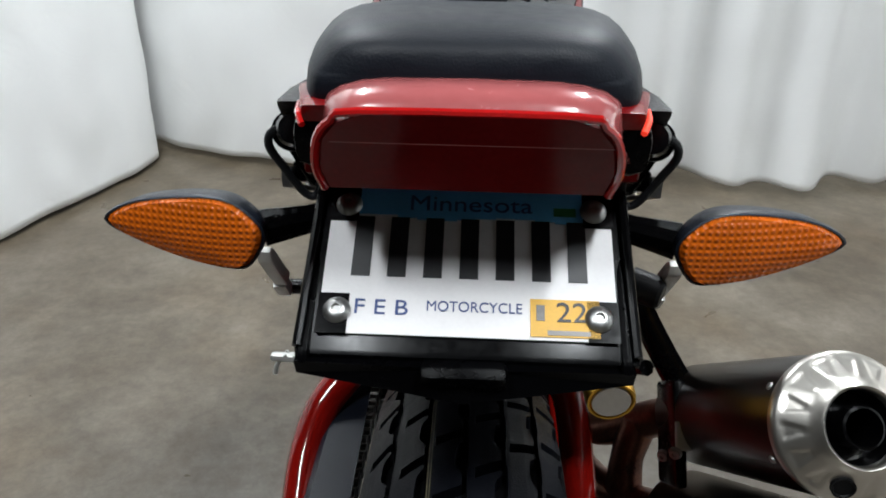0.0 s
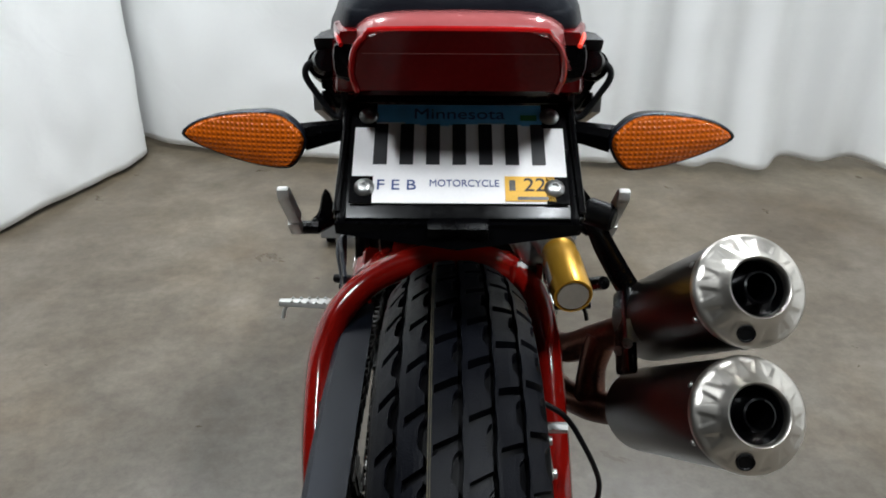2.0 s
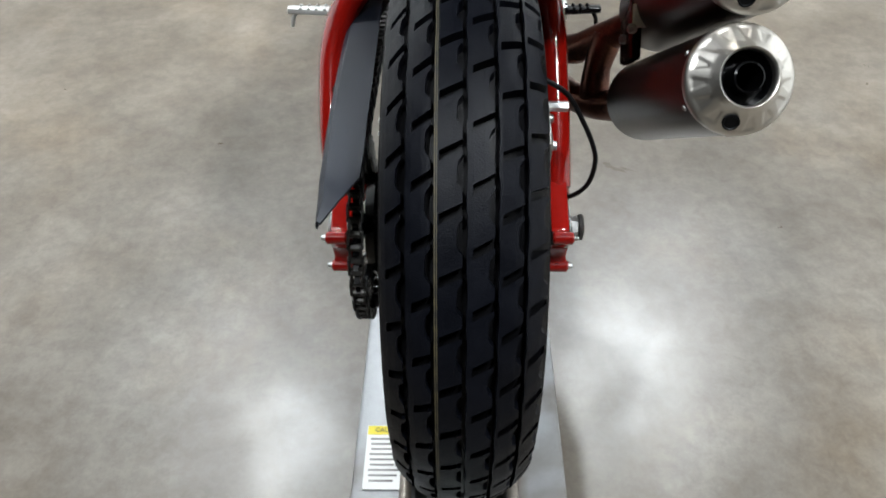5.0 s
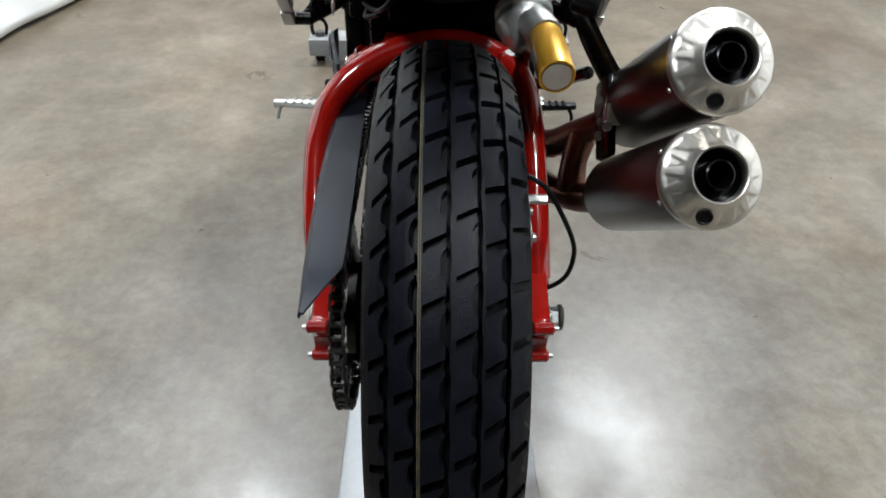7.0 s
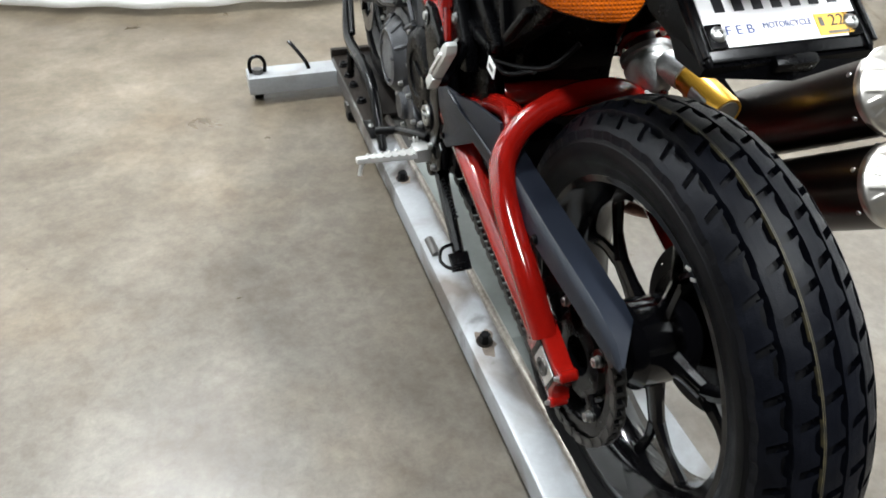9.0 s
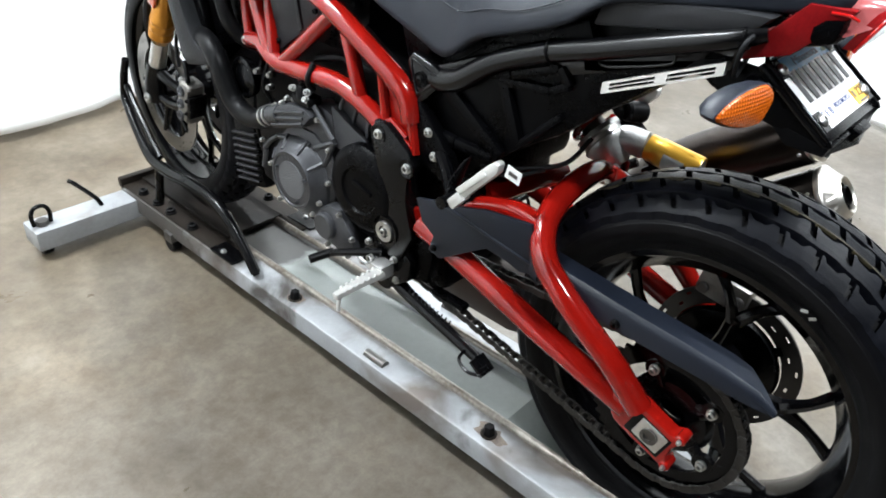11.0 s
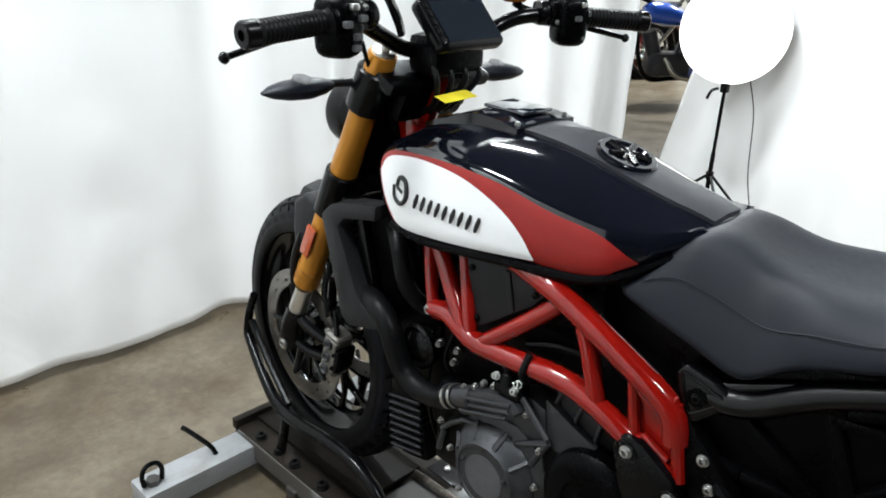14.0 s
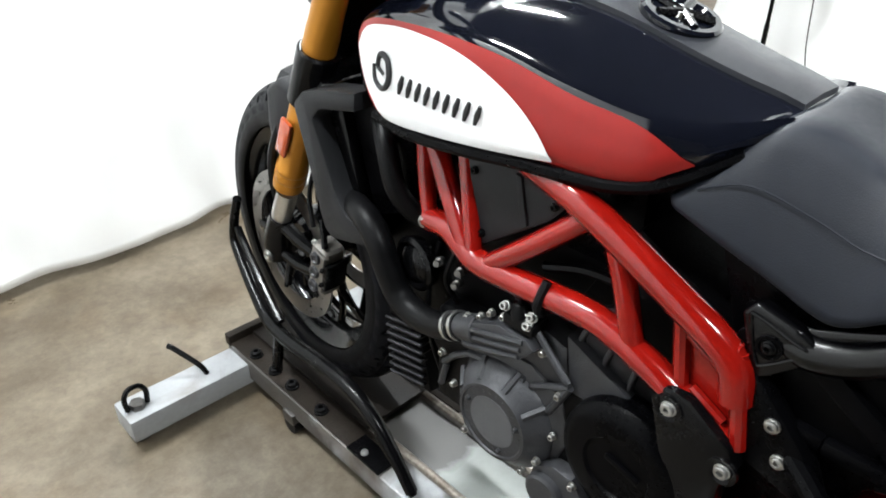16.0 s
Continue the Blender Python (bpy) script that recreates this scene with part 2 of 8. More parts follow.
def concrete():
    m = bpy.data.materials.new("sealed_concrete")
    m.use_nodes = True
    nt = m.node_tree
    N, K = nt.nodes, nt.links
    b = N["Principled BSDF"]
    tc = N.new("ShaderNodeTexCoord")

    def noise_tex(scale, detail, rough=0.55, warp=0.0):
        n = N.new("ShaderNodeTexNoise")
        n.inputs["Scale"].default_value, n.inputs["Detail"].default_value = scale, detail
        n.inputs["Roughness"].default_value, n.inputs["Distortion"].default_value = rough, warp
        K.new(tc.outputs["Object"], n.inputs["Vector"])
        return n.outputs["Fac"]

    def ramp_of(src, p0, c0, p1, c1):
        r = N.new("ShaderNodeValToRGB")
        r.color_ramp.elements[0].position, r.color_ramp.elements[1].position = p0, p1
        r.color_ramp.elements[0].color, r.color_ramp.elements[1].color = (*c0, 1), (*c1, 1)
        K.new(src, r.inputs[0])
        return r.outputs[0]

    def blend(kind, fac, a, bcol):
        x = N.new("ShaderNodeMix")
        x.data_type, x.blend_type = "RGBA", kind
        if isinstance(fac, float):
            x.inputs[0].default_value = fac
        else:
            K.new(fac, x.inputs[0])
        K.new(a, x.inputs[6])
        K.new(bcol, x.inputs[7])
        return x.outputs[2]

    base = ramp_of(noise_tex(2.0, 8, 0.66, 0.15), 0.36, (0.090, 0.076, 0.059), 0.66, (0.172, 0.158, 0.138))
    mid = ramp_of(noise_tex(7, 6, 0.6, 0.1), 0.32, (0.72, 0.70, 0.67), 0.68, (1.12, 1.12, 1.12))
    grit = ramp_of(noise_tex(140, 3), 0.35, (0.86, 0.86, 0.86), 0.65, (1.08, 1.08, 1.08))
    c = blend("MULTIPLY", 0.75, base, mid)
    c = blend("MULTIPLY", 0.35, c, grit)
    mottle = ramp_of(noise_tex(30, 6, 0.7, 0.3), 0.36, (0.76, 0.74, 0.71), 0.62, (1.12, 1.12, 1.12))
    c = blend("MULTIPLY", 0.7, c, mottle)
    stain = ramp_of(noise_tex(2.3, 5, 0.6, 0.1), 0.50, (1, 1, 1), 0.76, (0.86, 0.74, 0.58))
    c = blend("MULTIPLY", 0.8, c, stain)
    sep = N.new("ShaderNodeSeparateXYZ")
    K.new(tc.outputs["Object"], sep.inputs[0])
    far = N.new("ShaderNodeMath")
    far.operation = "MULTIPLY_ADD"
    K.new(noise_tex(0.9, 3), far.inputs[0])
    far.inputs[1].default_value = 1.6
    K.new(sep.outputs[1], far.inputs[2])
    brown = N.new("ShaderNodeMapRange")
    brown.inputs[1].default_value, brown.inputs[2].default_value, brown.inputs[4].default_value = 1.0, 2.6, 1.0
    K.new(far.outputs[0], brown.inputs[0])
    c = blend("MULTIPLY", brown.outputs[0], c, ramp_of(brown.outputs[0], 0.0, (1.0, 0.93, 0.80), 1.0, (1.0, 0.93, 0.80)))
    K.new(c, b.inputs["Base Color"])
    rr = N.new("ShaderNodeMapRange")
    rr.inputs[1].default_value, rr.inputs[2].default_value = 0.3, 0.7
    rr.inputs[3].default_value, rr.inputs[4].default_value = 0.27, 0.40
    K.new(noise_tex(6, 6, 0.6, 0.5), rr.inputs[0])
    K.new(rr.outputs[0], b.inputs["Roughness"])
    b.inputs["Specular IOR Level"].default_value = 0.38
    bp = N.new("ShaderNodeBump")
    bp.inputs["Strength"].default_value, bp.inputs["Distance"].default_value = 0.06, 0.003
    K.new(noise_tex(25, 3), bp.inputs["Height"])
    K.new(bp.outputs[0], b.inputs["Normal"])
    return m


def cloth():
    m = bpy.data.materials.new("white_curtain_cloth")
    m.use_nodes = True
    nt = m.node_tree
    N, K = nt.nodes, nt.links
    b = N["Principled BSDF"]
    tc = N.new("ShaderNodeTexCoord")
    n = N.new("ShaderNodeTexNoise")
    n.inputs["Scale"].default_value, n.inputs["Detail"].default_value = 2.5, 5
    K.new(tc.outputs["Object"], n.inputs["Vector"])
    r = N.new("ShaderNodeValToRGB")
    r.color_ramp.elements[0].color, r.color_ramp.elements[1].color = (0.84, 0.845, 0.84, 1), (0.91, 0.915, 0.91, 1)
    K.new(n.outputs["Fac"], r.inputs[0])
    K.new(r.outputs[0], b.inputs["Base Color"])
    b.inputs["Roughness"].default_value = 0.85
    b.inputs["Sheen Weight"].default_value = 0.2
    cr = N.new("ShaderNodeTexNoise")
    cr.inputs["Scale"].default_value, cr.inputs["Detail"].default_value, cr.inputs["Distortion"].default_value = 4, 3, 1.0
    K.new(tc.outputs["Object"], cr.inputs["Vector"])
    wv = N.new("ShaderNodeTexNoise")
    wv.inputs["Scale"].default_value = 700
    K.new(tc.outputs["Object"], wv.inputs["Vector"])
    b1 = N.new("ShaderNodeBump")
    b1.inputs["Strength"].default_value, b1.inputs["Distance"].default_value = 0.22, 0.02
    K.new(cr.outputs["Fac"], b1.inputs["Height"])
    b2 = N.new("ShaderNodeBump")
    b2.inputs["Strength"].default_value, b2.inputs["Distance"].default_value = 0.2, 0.001
    K.new(wv.outputs["Fac"], b2.inputs["Height"])
    K.new(b1.outputs[0], b2.inputs["Normal"])
    K.new(b2.outputs[0], b.inputs["Normal"])
    return m


def dolly_metal():
    """Silver paint with brown rust and oil stains."""
    m = mat("silver_painted_steel", (0.29, 0.30, 0.31), 0.48, metal=0.2, vary=0.12, scale=6, bump=0.15, bump_scale=300)
    nt = m.node_tree
    N, K = nt.nodes, nt.links
    b = N["Principled BSDF"]
    link = b.inputs["Base Color"].links[0]
    src = link.from_socket
    tc = N.new("ShaderNodeTexCoord")
    n = N.new("ShaderNodeTexNoise")
    n.inputs["Scale"].default_value, n.inputs["Detail"].default_value, n.inputs["Distortion"].default_value = 5.5, 8, 0.6
    K.new(tc.outputs["Object"], n.inputs["Vector"])
    r = N.new("ShaderNodeValToRGB")
    r.color_ramp.elements[0].position, r.color_ramp.elements[1].position = 0.465, 0.69
    r.color_ramp.elements[0].color, r.color_ramp.elements[1].color = (0, 0, 0, 1), (0.8, 0.85, 0.85, 1)
    K.new(n.outputs["Fac"], r.inputs[0])
    sep = N.new("ShaderNodeSeparateXYZ")
    K.new(tc.outputs["Object"], sep.inputs[0])
    last = sep.outputs[0]
    for op, val in (("ABSOLUTE", 0), ("SUBTRACT", 0.075), ("ABSOLUTE", 0)):
        mm = N.new("ShaderNodeMath")
        mm.operation = op
        K.new(last, mm.inputs[0])
        mm.inputs[1].default_value = val
        last = mm.outputs[0]
    band = N.new("ShaderNodeMapRange")
    band.inputs[1].default_value, band.inputs[2].default_value = 0.004, 0.022
    band.inputs[3].default_value, band.inputs[4].default_value = 0.15, 0.0
    K.new(last, band.inputs[0])
    add = N.new("ShaderNodeMath")
    add.operation = "ADD"
    K.new(n.outputs["Fac"], add.inputs[0])
    K.new(band.outputs[0], add.inputs[1])
    K.new(add.outputs[0], r.inputs[0])
    x = N.new("ShaderNodeMix")
    x.data_type = "RGBA"
    K.new(r.outputs[0], x.inputs[0])
    K.new(src, x.inputs[6])
    x.inputs[7].default_value = (0.10, 0.075, 0.055, 1)
    K.new(x.outputs[2], b.inputs["Base Color"])
    return m


M_CONCRETE, M_CLOTH, M_DOLLY, M_CROSSBAR = concrete(), cloth(), dolly_metal(), dolly_metal()
M_DOLLY_PAN = mat("pale_grey_pan_paint", (0.185, 0.20, 0.19), 0.45, metal=0.1, vary=0.12, scale=5, bump=0.1, bump_scale=300)
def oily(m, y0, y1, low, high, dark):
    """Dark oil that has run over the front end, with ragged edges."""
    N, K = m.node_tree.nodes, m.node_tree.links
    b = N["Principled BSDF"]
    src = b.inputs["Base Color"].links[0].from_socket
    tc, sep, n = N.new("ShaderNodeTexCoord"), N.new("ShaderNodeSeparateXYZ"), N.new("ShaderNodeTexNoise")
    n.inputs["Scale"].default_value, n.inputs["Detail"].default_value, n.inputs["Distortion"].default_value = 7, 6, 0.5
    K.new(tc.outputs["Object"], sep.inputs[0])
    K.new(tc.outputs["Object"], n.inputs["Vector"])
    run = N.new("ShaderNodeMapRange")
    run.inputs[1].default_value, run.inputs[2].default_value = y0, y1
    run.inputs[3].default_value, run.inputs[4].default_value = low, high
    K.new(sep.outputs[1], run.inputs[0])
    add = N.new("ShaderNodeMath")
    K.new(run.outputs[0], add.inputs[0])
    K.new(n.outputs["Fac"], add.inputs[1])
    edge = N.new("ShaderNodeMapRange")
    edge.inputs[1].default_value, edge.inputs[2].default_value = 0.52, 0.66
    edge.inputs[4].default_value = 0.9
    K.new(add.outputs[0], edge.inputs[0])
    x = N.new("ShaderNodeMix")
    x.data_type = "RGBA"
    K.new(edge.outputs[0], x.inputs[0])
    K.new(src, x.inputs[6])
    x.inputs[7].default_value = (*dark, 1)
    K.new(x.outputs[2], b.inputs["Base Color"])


M_RUST = mat("rusty_brown_steel", (0.014, 0.0105, 0.008), 0.55, spec=0.15, vary=0.5, scale=14, bump=0.4, bump_scale=200)
# Oil plus the wheel's contact shade, both put into the near-black base.
M_OIL_SHADE_PLATE = mat("oil_and_shade_steel", (0.007, 0.0055, 0.0045), 0.5, spec=0.12, vary=0.5, scale=14, bump=0.4, bump_scale=200)
M_STAIN = mat("brown_rust_stain", (0.12, 0.095, 0.075), 0.5, vary=0.6, scale=30)
M_BEAD = mat("rust_stained_edge", (0.27, 0.25, 0.22), 0.38, metal=0.4, vary=0.2, scale=7, tint=(0.075, 0.052, 0.034), wear=0.12, bump=0.3, bump_scale=160)
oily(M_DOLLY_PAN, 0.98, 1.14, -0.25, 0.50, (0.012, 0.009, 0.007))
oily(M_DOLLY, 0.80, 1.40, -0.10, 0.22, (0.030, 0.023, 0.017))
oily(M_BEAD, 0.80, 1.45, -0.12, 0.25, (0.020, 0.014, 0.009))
M_WALL = mat("painted_block_wall", (0.55, 0.53, 0.48), 0.7, vary=0.08, scale=3, bump=0.3, bump_scale=60)
M_HOUSING = mat("white_lamp_enamel", (0.7, 0.7, 0.68), 0.5, vary=0.06, scale=3)
M_CEIL = mat("dark_grey_ceiling_paint", (0.10, 0.10, 0.10), 0.8, vary=0.06, scale=3)
M_SOFTBOX = glow("softbox_cloth", (1.0, 0.97, 0.93), 2.2)
M_TAIL_GLOW = glow("red_edge_glow", (1.0, 0.05, 0.02), 0.6)


# ---- mesh helpers ----
V = Vector


def finish(name, bm, material, parent=None, label="", smooth=35):
    me = bpy.data.meshes.new(name)
    bmesh.ops.recalc_face_normals(bm, faces=bm.faces)
    bm.to_mesh(me)
    bm.free()
    me.materials.append(material)
    if smooth:
        me.polygons.foreach_set("use_smooth", [True] * len(me.polygons))
        me.set_sharp_from_angle(angle=radians(smooth))
    ob = new(name, me)
    if parent:
        ob.parent = parent
    if label:
        ob["label"] = label
    return ob


def part(name, bm, material, parent, label="", smooth=35):
    return finish(name, bm, material, parent, label, smooth)


def thing(name, label, category, group="", kind=""):
    return tagged(new(name), label, category, group, kind)


def spline(pts, steps=6, closed=False):
    pts = [V(p) for p in pts]
    n = len(pts)
    out = []
    for i in range(n if closed else n - 1):
        if closed:
            p0, p1, p2, p3 = pts[i - 1], pts[i], pts[(i + 1) % n], pts[(i + 2) % n]
        else:
            p1, p2 = pts[i], pts[i + 1]
            p0 = pts[i - 1] if i else p1 * 2 - p2
            p3 = pts[i + 2] if i + 2 < n else p2 * 2 - p1
        for k in range(steps):
            u = k / steps
            out.append(0.5 * (2 * p1 + (p2 - p0) * u + (2 * p0 - 5 * p1 + 4 * p2 - p3) * u * u + (3 * p1 - p0 - 3 * p2 + p3) * u ** 3))
    if not closed:
        out.append(pts[-1])
    return out


def loft(rings, bm=None, caps=True, closed=False):
    bm = bm or bmesh.new()
    vs = [[bm.verts.new(p) for p in r] for r in rings]
    n = len(vs[0])
    for a in range(len(vs) if closed else len(vs) - 1):
        r0, r1 = vs[a], vs[(a + 1) % len(vs)]
        for i in range(n):
            j = (i + 1) % n
            bm.faces.new((r0[i], r0[j], r1[j], r1[i]))
    if caps and not closed:
        bm.faces.new(vs[0][::-1])
        bm.faces.new(vs[-1])
    return bm


def tube(pts, r, seg=12, steps=6, closed=False, bm=None, squash=1.0):
    c = spline(pts, steps, closed) if steps > 1 else [V(p) for p in pts]
    n = len(c)
    radii = r if isinstance(r, (list, tuple)) else [r, r]
    up = None
    rings = []
    for i, p in enumerate(c):
        a = c[i - 1] if (i or closed) else c[0]
        b = c[(i + 1) % n] if (i + 1 < n or closed) else c[-1]
        d = (b - a).normalized()
        if up is None:
            up = d.orthogonal().normalized()
            if abs(d.z) < 0.9:
                up = (V((0, 0, 1)) - d * d.z).normalized()
        up = (up - d * up.dot(d)).normalized()
        side = d.cross(up)
        f = i / max(1, n - 1) * (len(radii) - 1)
        k = min(int(f), len(radii) - 2)
        rad = radii[k] + (radii[k + 1] - radii[k]) * (f - k)
        rings.append([p + up * (math.cos(q) * rad) + side * (math.sin(q) * rad * squash) for q in [2 * math.pi * j / seg for j in range(seg)]])
    return loft(rings, bm, True, closed)


def cyl(p0, p1, r0, r1=None, seg=20, bev=0.0, bm=None):
    """A straight round bar; bev rounds both ends."""
    p0, p1 = V(p0), V(p1)
    r1 = r0 if r1 is None else r1
    d = (p1 - p0).normalized()
    u = d.orthogonal().normalized()
    w = d.cross(u)
    stations = [(p0, r0), (p1, r1)]
    if bev:
        stations = [(p0, r0 - bev), (p0 + d * bev, r0), (p1 - d * bev, r1), (p1, r1 - bev)]
    rings = [[p + (u * math.cos(q) + w * math.sin(q)) * r for q in [2 * math.pi * j / seg for j in range(seg)]] for p, r in stations]
    return loft(rings, bm)


def lathe(origin, axis, profile, seg=48, bm=None, closed=True):
    """profile: (distance along the axis, radius)."""
    o, d = V(origin), V(axis).normalized()
    u = d.orthogonal().normalized()
    w = d.cross(u)
    rings = [[o + d * a + (u * math.cos(q) + w * math.sin(q)) * r for q in [2 * math.pi * j / seg for j in range(seg)]] for a, r in profile]
    return loft(rings, bm, caps=False, closed=closed)


def box(c, size, bev=0.004, m=None, bm=None, seg=2):
    b2 = bmesh.new()
    bmesh.ops.create_cube(b2, size=1)
    bmesh.ops.scale(b2, vec=size, verts=b2.verts)
    if bev:
        bmesh.ops.bevel(b2, geom=b2.edges[:], offset=bev, segments=seg, affect="EDGES", profile=0.6)
    bmesh.ops.transform(b2, matrix=Matrix.Translation(c) @ (m or Matrix()), verts=b2.verts)
    return merge(bm, b2)


def merge(bm, other):
    if bm is None:
        return other
    me = bpy.data.meshes.new("tmp")
    other.to_mesh(me)
    other.free()
    bm.from_mesh(me)
    bpy.data.meshes.remove(me)
    return bm


def prism(poly, x0, x1, bev=0.003, bm=None, seg=2, lean=0.0):
    """A plate: an outline in (y, z) between x0 and x1 with rounded edges."""
    b2 = bmesh.new()
    a = [b2.verts.new((x0, y, z)) for y, z in poly]
    b = [b2.verts.new((x1 + lean * (z - poly[0][1]), y, z)) for y, z in poly]
    n = len(poly)
    b2.faces.new(a)
    b2.faces.new(b[::-1])
    for i in range(n):
        j = (i + 1) % n
        b2.faces.new((a[i], b[i], b[j], a[j]))
    bmesh.ops.recalc_face_normals(b2, faces=b2.faces)
    if bev:
        bmesh.ops.bevel(b2, geom=b2.edges[:], offset=bev, segments=seg, affect="EDGES", profile=0.6)
    return merge(bm, b2)


def bolt(pos, d, r, parent, material=None, name="bolt", h=0.006):
    """A socket screw: flanged head with a sunken hexagon."""
    p, d, r = V(pos), V(d).normalized(), r * 0.8
    bm = lathe(p, d, [(0, r * 1.25), (h * 0.35, r * 1.25), (h * 0.4, r), (h * 0.9, r), (h, r * 0.85), (h, r * 0.5), (h * 0.4, r * 0.45), (h * 0.4, 0.0002), (0, 0.0002)], 12)
    return part(name, bm, material or M_BOLT, parent)


def lerp_rows(rows, t):
    """Rows sorted by their first number; the other numbers at t, smoothly."""
    rows = sorted(rows)
    if t <= rows[0][0]:
        return rows[0][1:]
    if t >= rows[-1][0]:
        return rows[-1][1:]
    for k in range(len(rows) - 1):
        a, b = rows[k], rows[k + 1]
        if a[0] <= t <= b[0]:
            h = b[0] - a[0]
            w = (t - a[0]) / h
            pa, nb = rows[max(0, k - 1)], rows[min(len(rows) - 1, k + 2)]
            out = []
            for i in range(1, len(a)):
                ma = (b[i] - pa[i]) / (b[0] - pa[0]) * h
                mb = (nb[i] - a[i]) / (nb[0] - a[0]) * h
                if (b[i] - a[i]) * ma < 0:
                    ma = 0.0
                if (b[i] - a[i]) * mb < 0:
                    mb = 0.0
                out.append((2 * w ** 3 - 3 * w * w + 1) * a[i] + (w ** 3 - 2 * w * w + w) * ma + (3 * w * w - 2 * w ** 3) * b[i] + (w ** 3 - w * w) * mb)
            return tuple(out)


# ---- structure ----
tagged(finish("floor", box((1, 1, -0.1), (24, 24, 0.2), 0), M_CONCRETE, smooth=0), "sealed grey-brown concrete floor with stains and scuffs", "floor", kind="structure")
for wname, wc, ws in (("wall_north", (1, 8.1, 2.2), (24.4, 0.2, 4.4)), ("wall_south", (1, -11.1, 2.2), (24.4, 0.2, 4.4)),
                      ("wall_east", (10.1, 1, 2.2), (0.2, 24, 4.4)), ("wall_west", (-11.1, 1, 2.2), (0.2, 24, 4.4))):
    tagged(finish(wname, box(wc, ws, 0), M_WALL, smooth=0), "plain painted block wall of the hall", "wall", kind="structure")
tagged(finish("ceiling", box((1, 1, 4.5), (24.4, 24.4, 0.2), 0), M_CEIL, smooth=0), "plain dark grey painted hall ceiling", "ceiling", kind="structure")

strip_first = None
for sx, sy, sz, sr in STRIPS:
    if strip_first is None:
        strip_first = thing("strip_light", "white ceiling strip light hung unseen over bay and hall", "ceiling light", "ceiling strip lights")
        part("housing", box((0, 0, 0.03), (0.2, 0.92, 0.07), 0.008), M_HOUSING, strip_first)
        for hy in (-0.34, 0.34):
            part("hanger", cyl((0, hy, 0.06), (0, hy, 1.1), 0.003, seg=8), M_STEEL_DARK, strip_first)
        strip_first.matrix_world = pose(sx, sy, sz, 0, 0, sr)
    else:
        copy_thing(strip_first, pose(sx, sy, sz, 0, 0, sr))


def curtain(path, height, seed, amp, wave, label, hem=0.02, pull=0.0):
    """A hanging cloth along a line on the floor, with folds that deepen downwards."""
    line = spline([(x, y, 0) for x, y in path], 60)
    acc = [0]
    for a, b in zip(line, line[1:]):
        acc.append(acc[-1] + (b - a).length)
    total = acc[-1]
    n, rows = int(total / 0.022), 26
    rng = random.Random(seed)
    ph = [rng.uniform(0, 6.28) for _ in range(6)]
    k = 0
    verts, faces = [], []
    for i in range(n + 1):
        s = total * i / n
        while k < len(acc) - 2 and acc[k + 1] < s:
            k += 1
        w = (s - acc[k]) / max(1e-9, acc[k + 1] - acc[k])
        p = line[k].lerp(line[k + 1], w)
        d = (line[k + 1] - line[k]).normalized()
        nrm = V((-d.y, d.x, 0))
        low = hem + 0.003 * math.sin(s * 3.1 + ph[3]) + 0.0025 * math.sin(s * 11 + ph[4])
        calm = 0.08 + 0.92 * min(1.0, max(0.0, (p.x + 0.1) / 0.9)) ** 1.5
        for r in range(rows + 1):
            f = r / rows
            z = low + (height - low) * f ** 1.4
            drift = 0.25 * (1 - f) * math.sin(ph[5] + s * 0.7)
            a = calm * amp * (0.35 + 0.65 * (1 - f) ** 0.7)
            off = a * (math.sin(wave * (s + 0.12 * drift) + ph[0] + 0.9 * math.sin(s * 1.7 + ph[1])) * 0.6 + 0.45 * math.sin(wave * 2.3 * s + ph[2] + 0.8 * f)
                       + 0.5 * noise.noise(V((s * 2.2, z * 0.9, seed))))
            off += 0.010 * noise.noise(V((s * 7, z * 5, seed + 3)))
            slide = pull * min(1.0, z / 1.2) * max(0.0, 1 - s / 0.7)
            verts.append(p + nrm * off + d * slide + V((0, 0, z)))
    for i in range(n):
        for r in range(rows):
            a = i * (rows + 1) + r
            faces.append((a, a + rows + 1, a + rows + 2, a + 1))
    me = bpy.data.meshes.new("curtain")
    me.from_pydata(verts, [], faces)
    me.materials.append(M_CLOTH)
    me.polygons.foreach_set("use_smooth", [True] * len(me.polygons))
    ob = tagged(new("curtain", me), label, "curtain", "white backdrop curtains")
    sol = ob.modifiers.new("thickness", "SOLIDIFY")
    sol.thickness = 0.003
    return ob


curtain([(-1.72, 2.90), (-1.25, 2.64), (-0.95, 2.53), (-0.6, 2.46), (-0.2, 2.44), (0.07, 2.46), (0.32, 2.47), (0.75, 2.42), (1.25, 2.44), (1.8, 2.40), (2.46, 2.16)], 2.75, 3, 0.13, 9.0,
        "white backdrop curtain hanging in loose folds just above the concrete", hem=0.03)
curtain([(-1.80, 2.86), (-1.56, 2.80), (-1.42, 2.66), (-1.365, 2.48), (-1.43, 2.20), (-1.55, 1.8), (-1.64, 1.3), (-1.72, 0.8), (-1.80, 0.45)], 2.75, 8, 0.045, 5.0,
        "white backdrop curtain with creases curving round the side", hem=0.015)
curtain([(2.88, 2.2), (2.74, 1.6), (2.64, 1.0), (2.52, 0.0), (2.46, -0.7), (2.44, -1.1)], 2.75, 15, 0.05, 7.0,
        "white backdrop curtain behind the lamp with a gap beside it", hem=0.02, pull=0.32)


# ---- wheel dolly ----
dolly = thing("motorcycle_dolly", "silver painted steel motorcycle dolly with rust stains, standing on casters", "dolly")


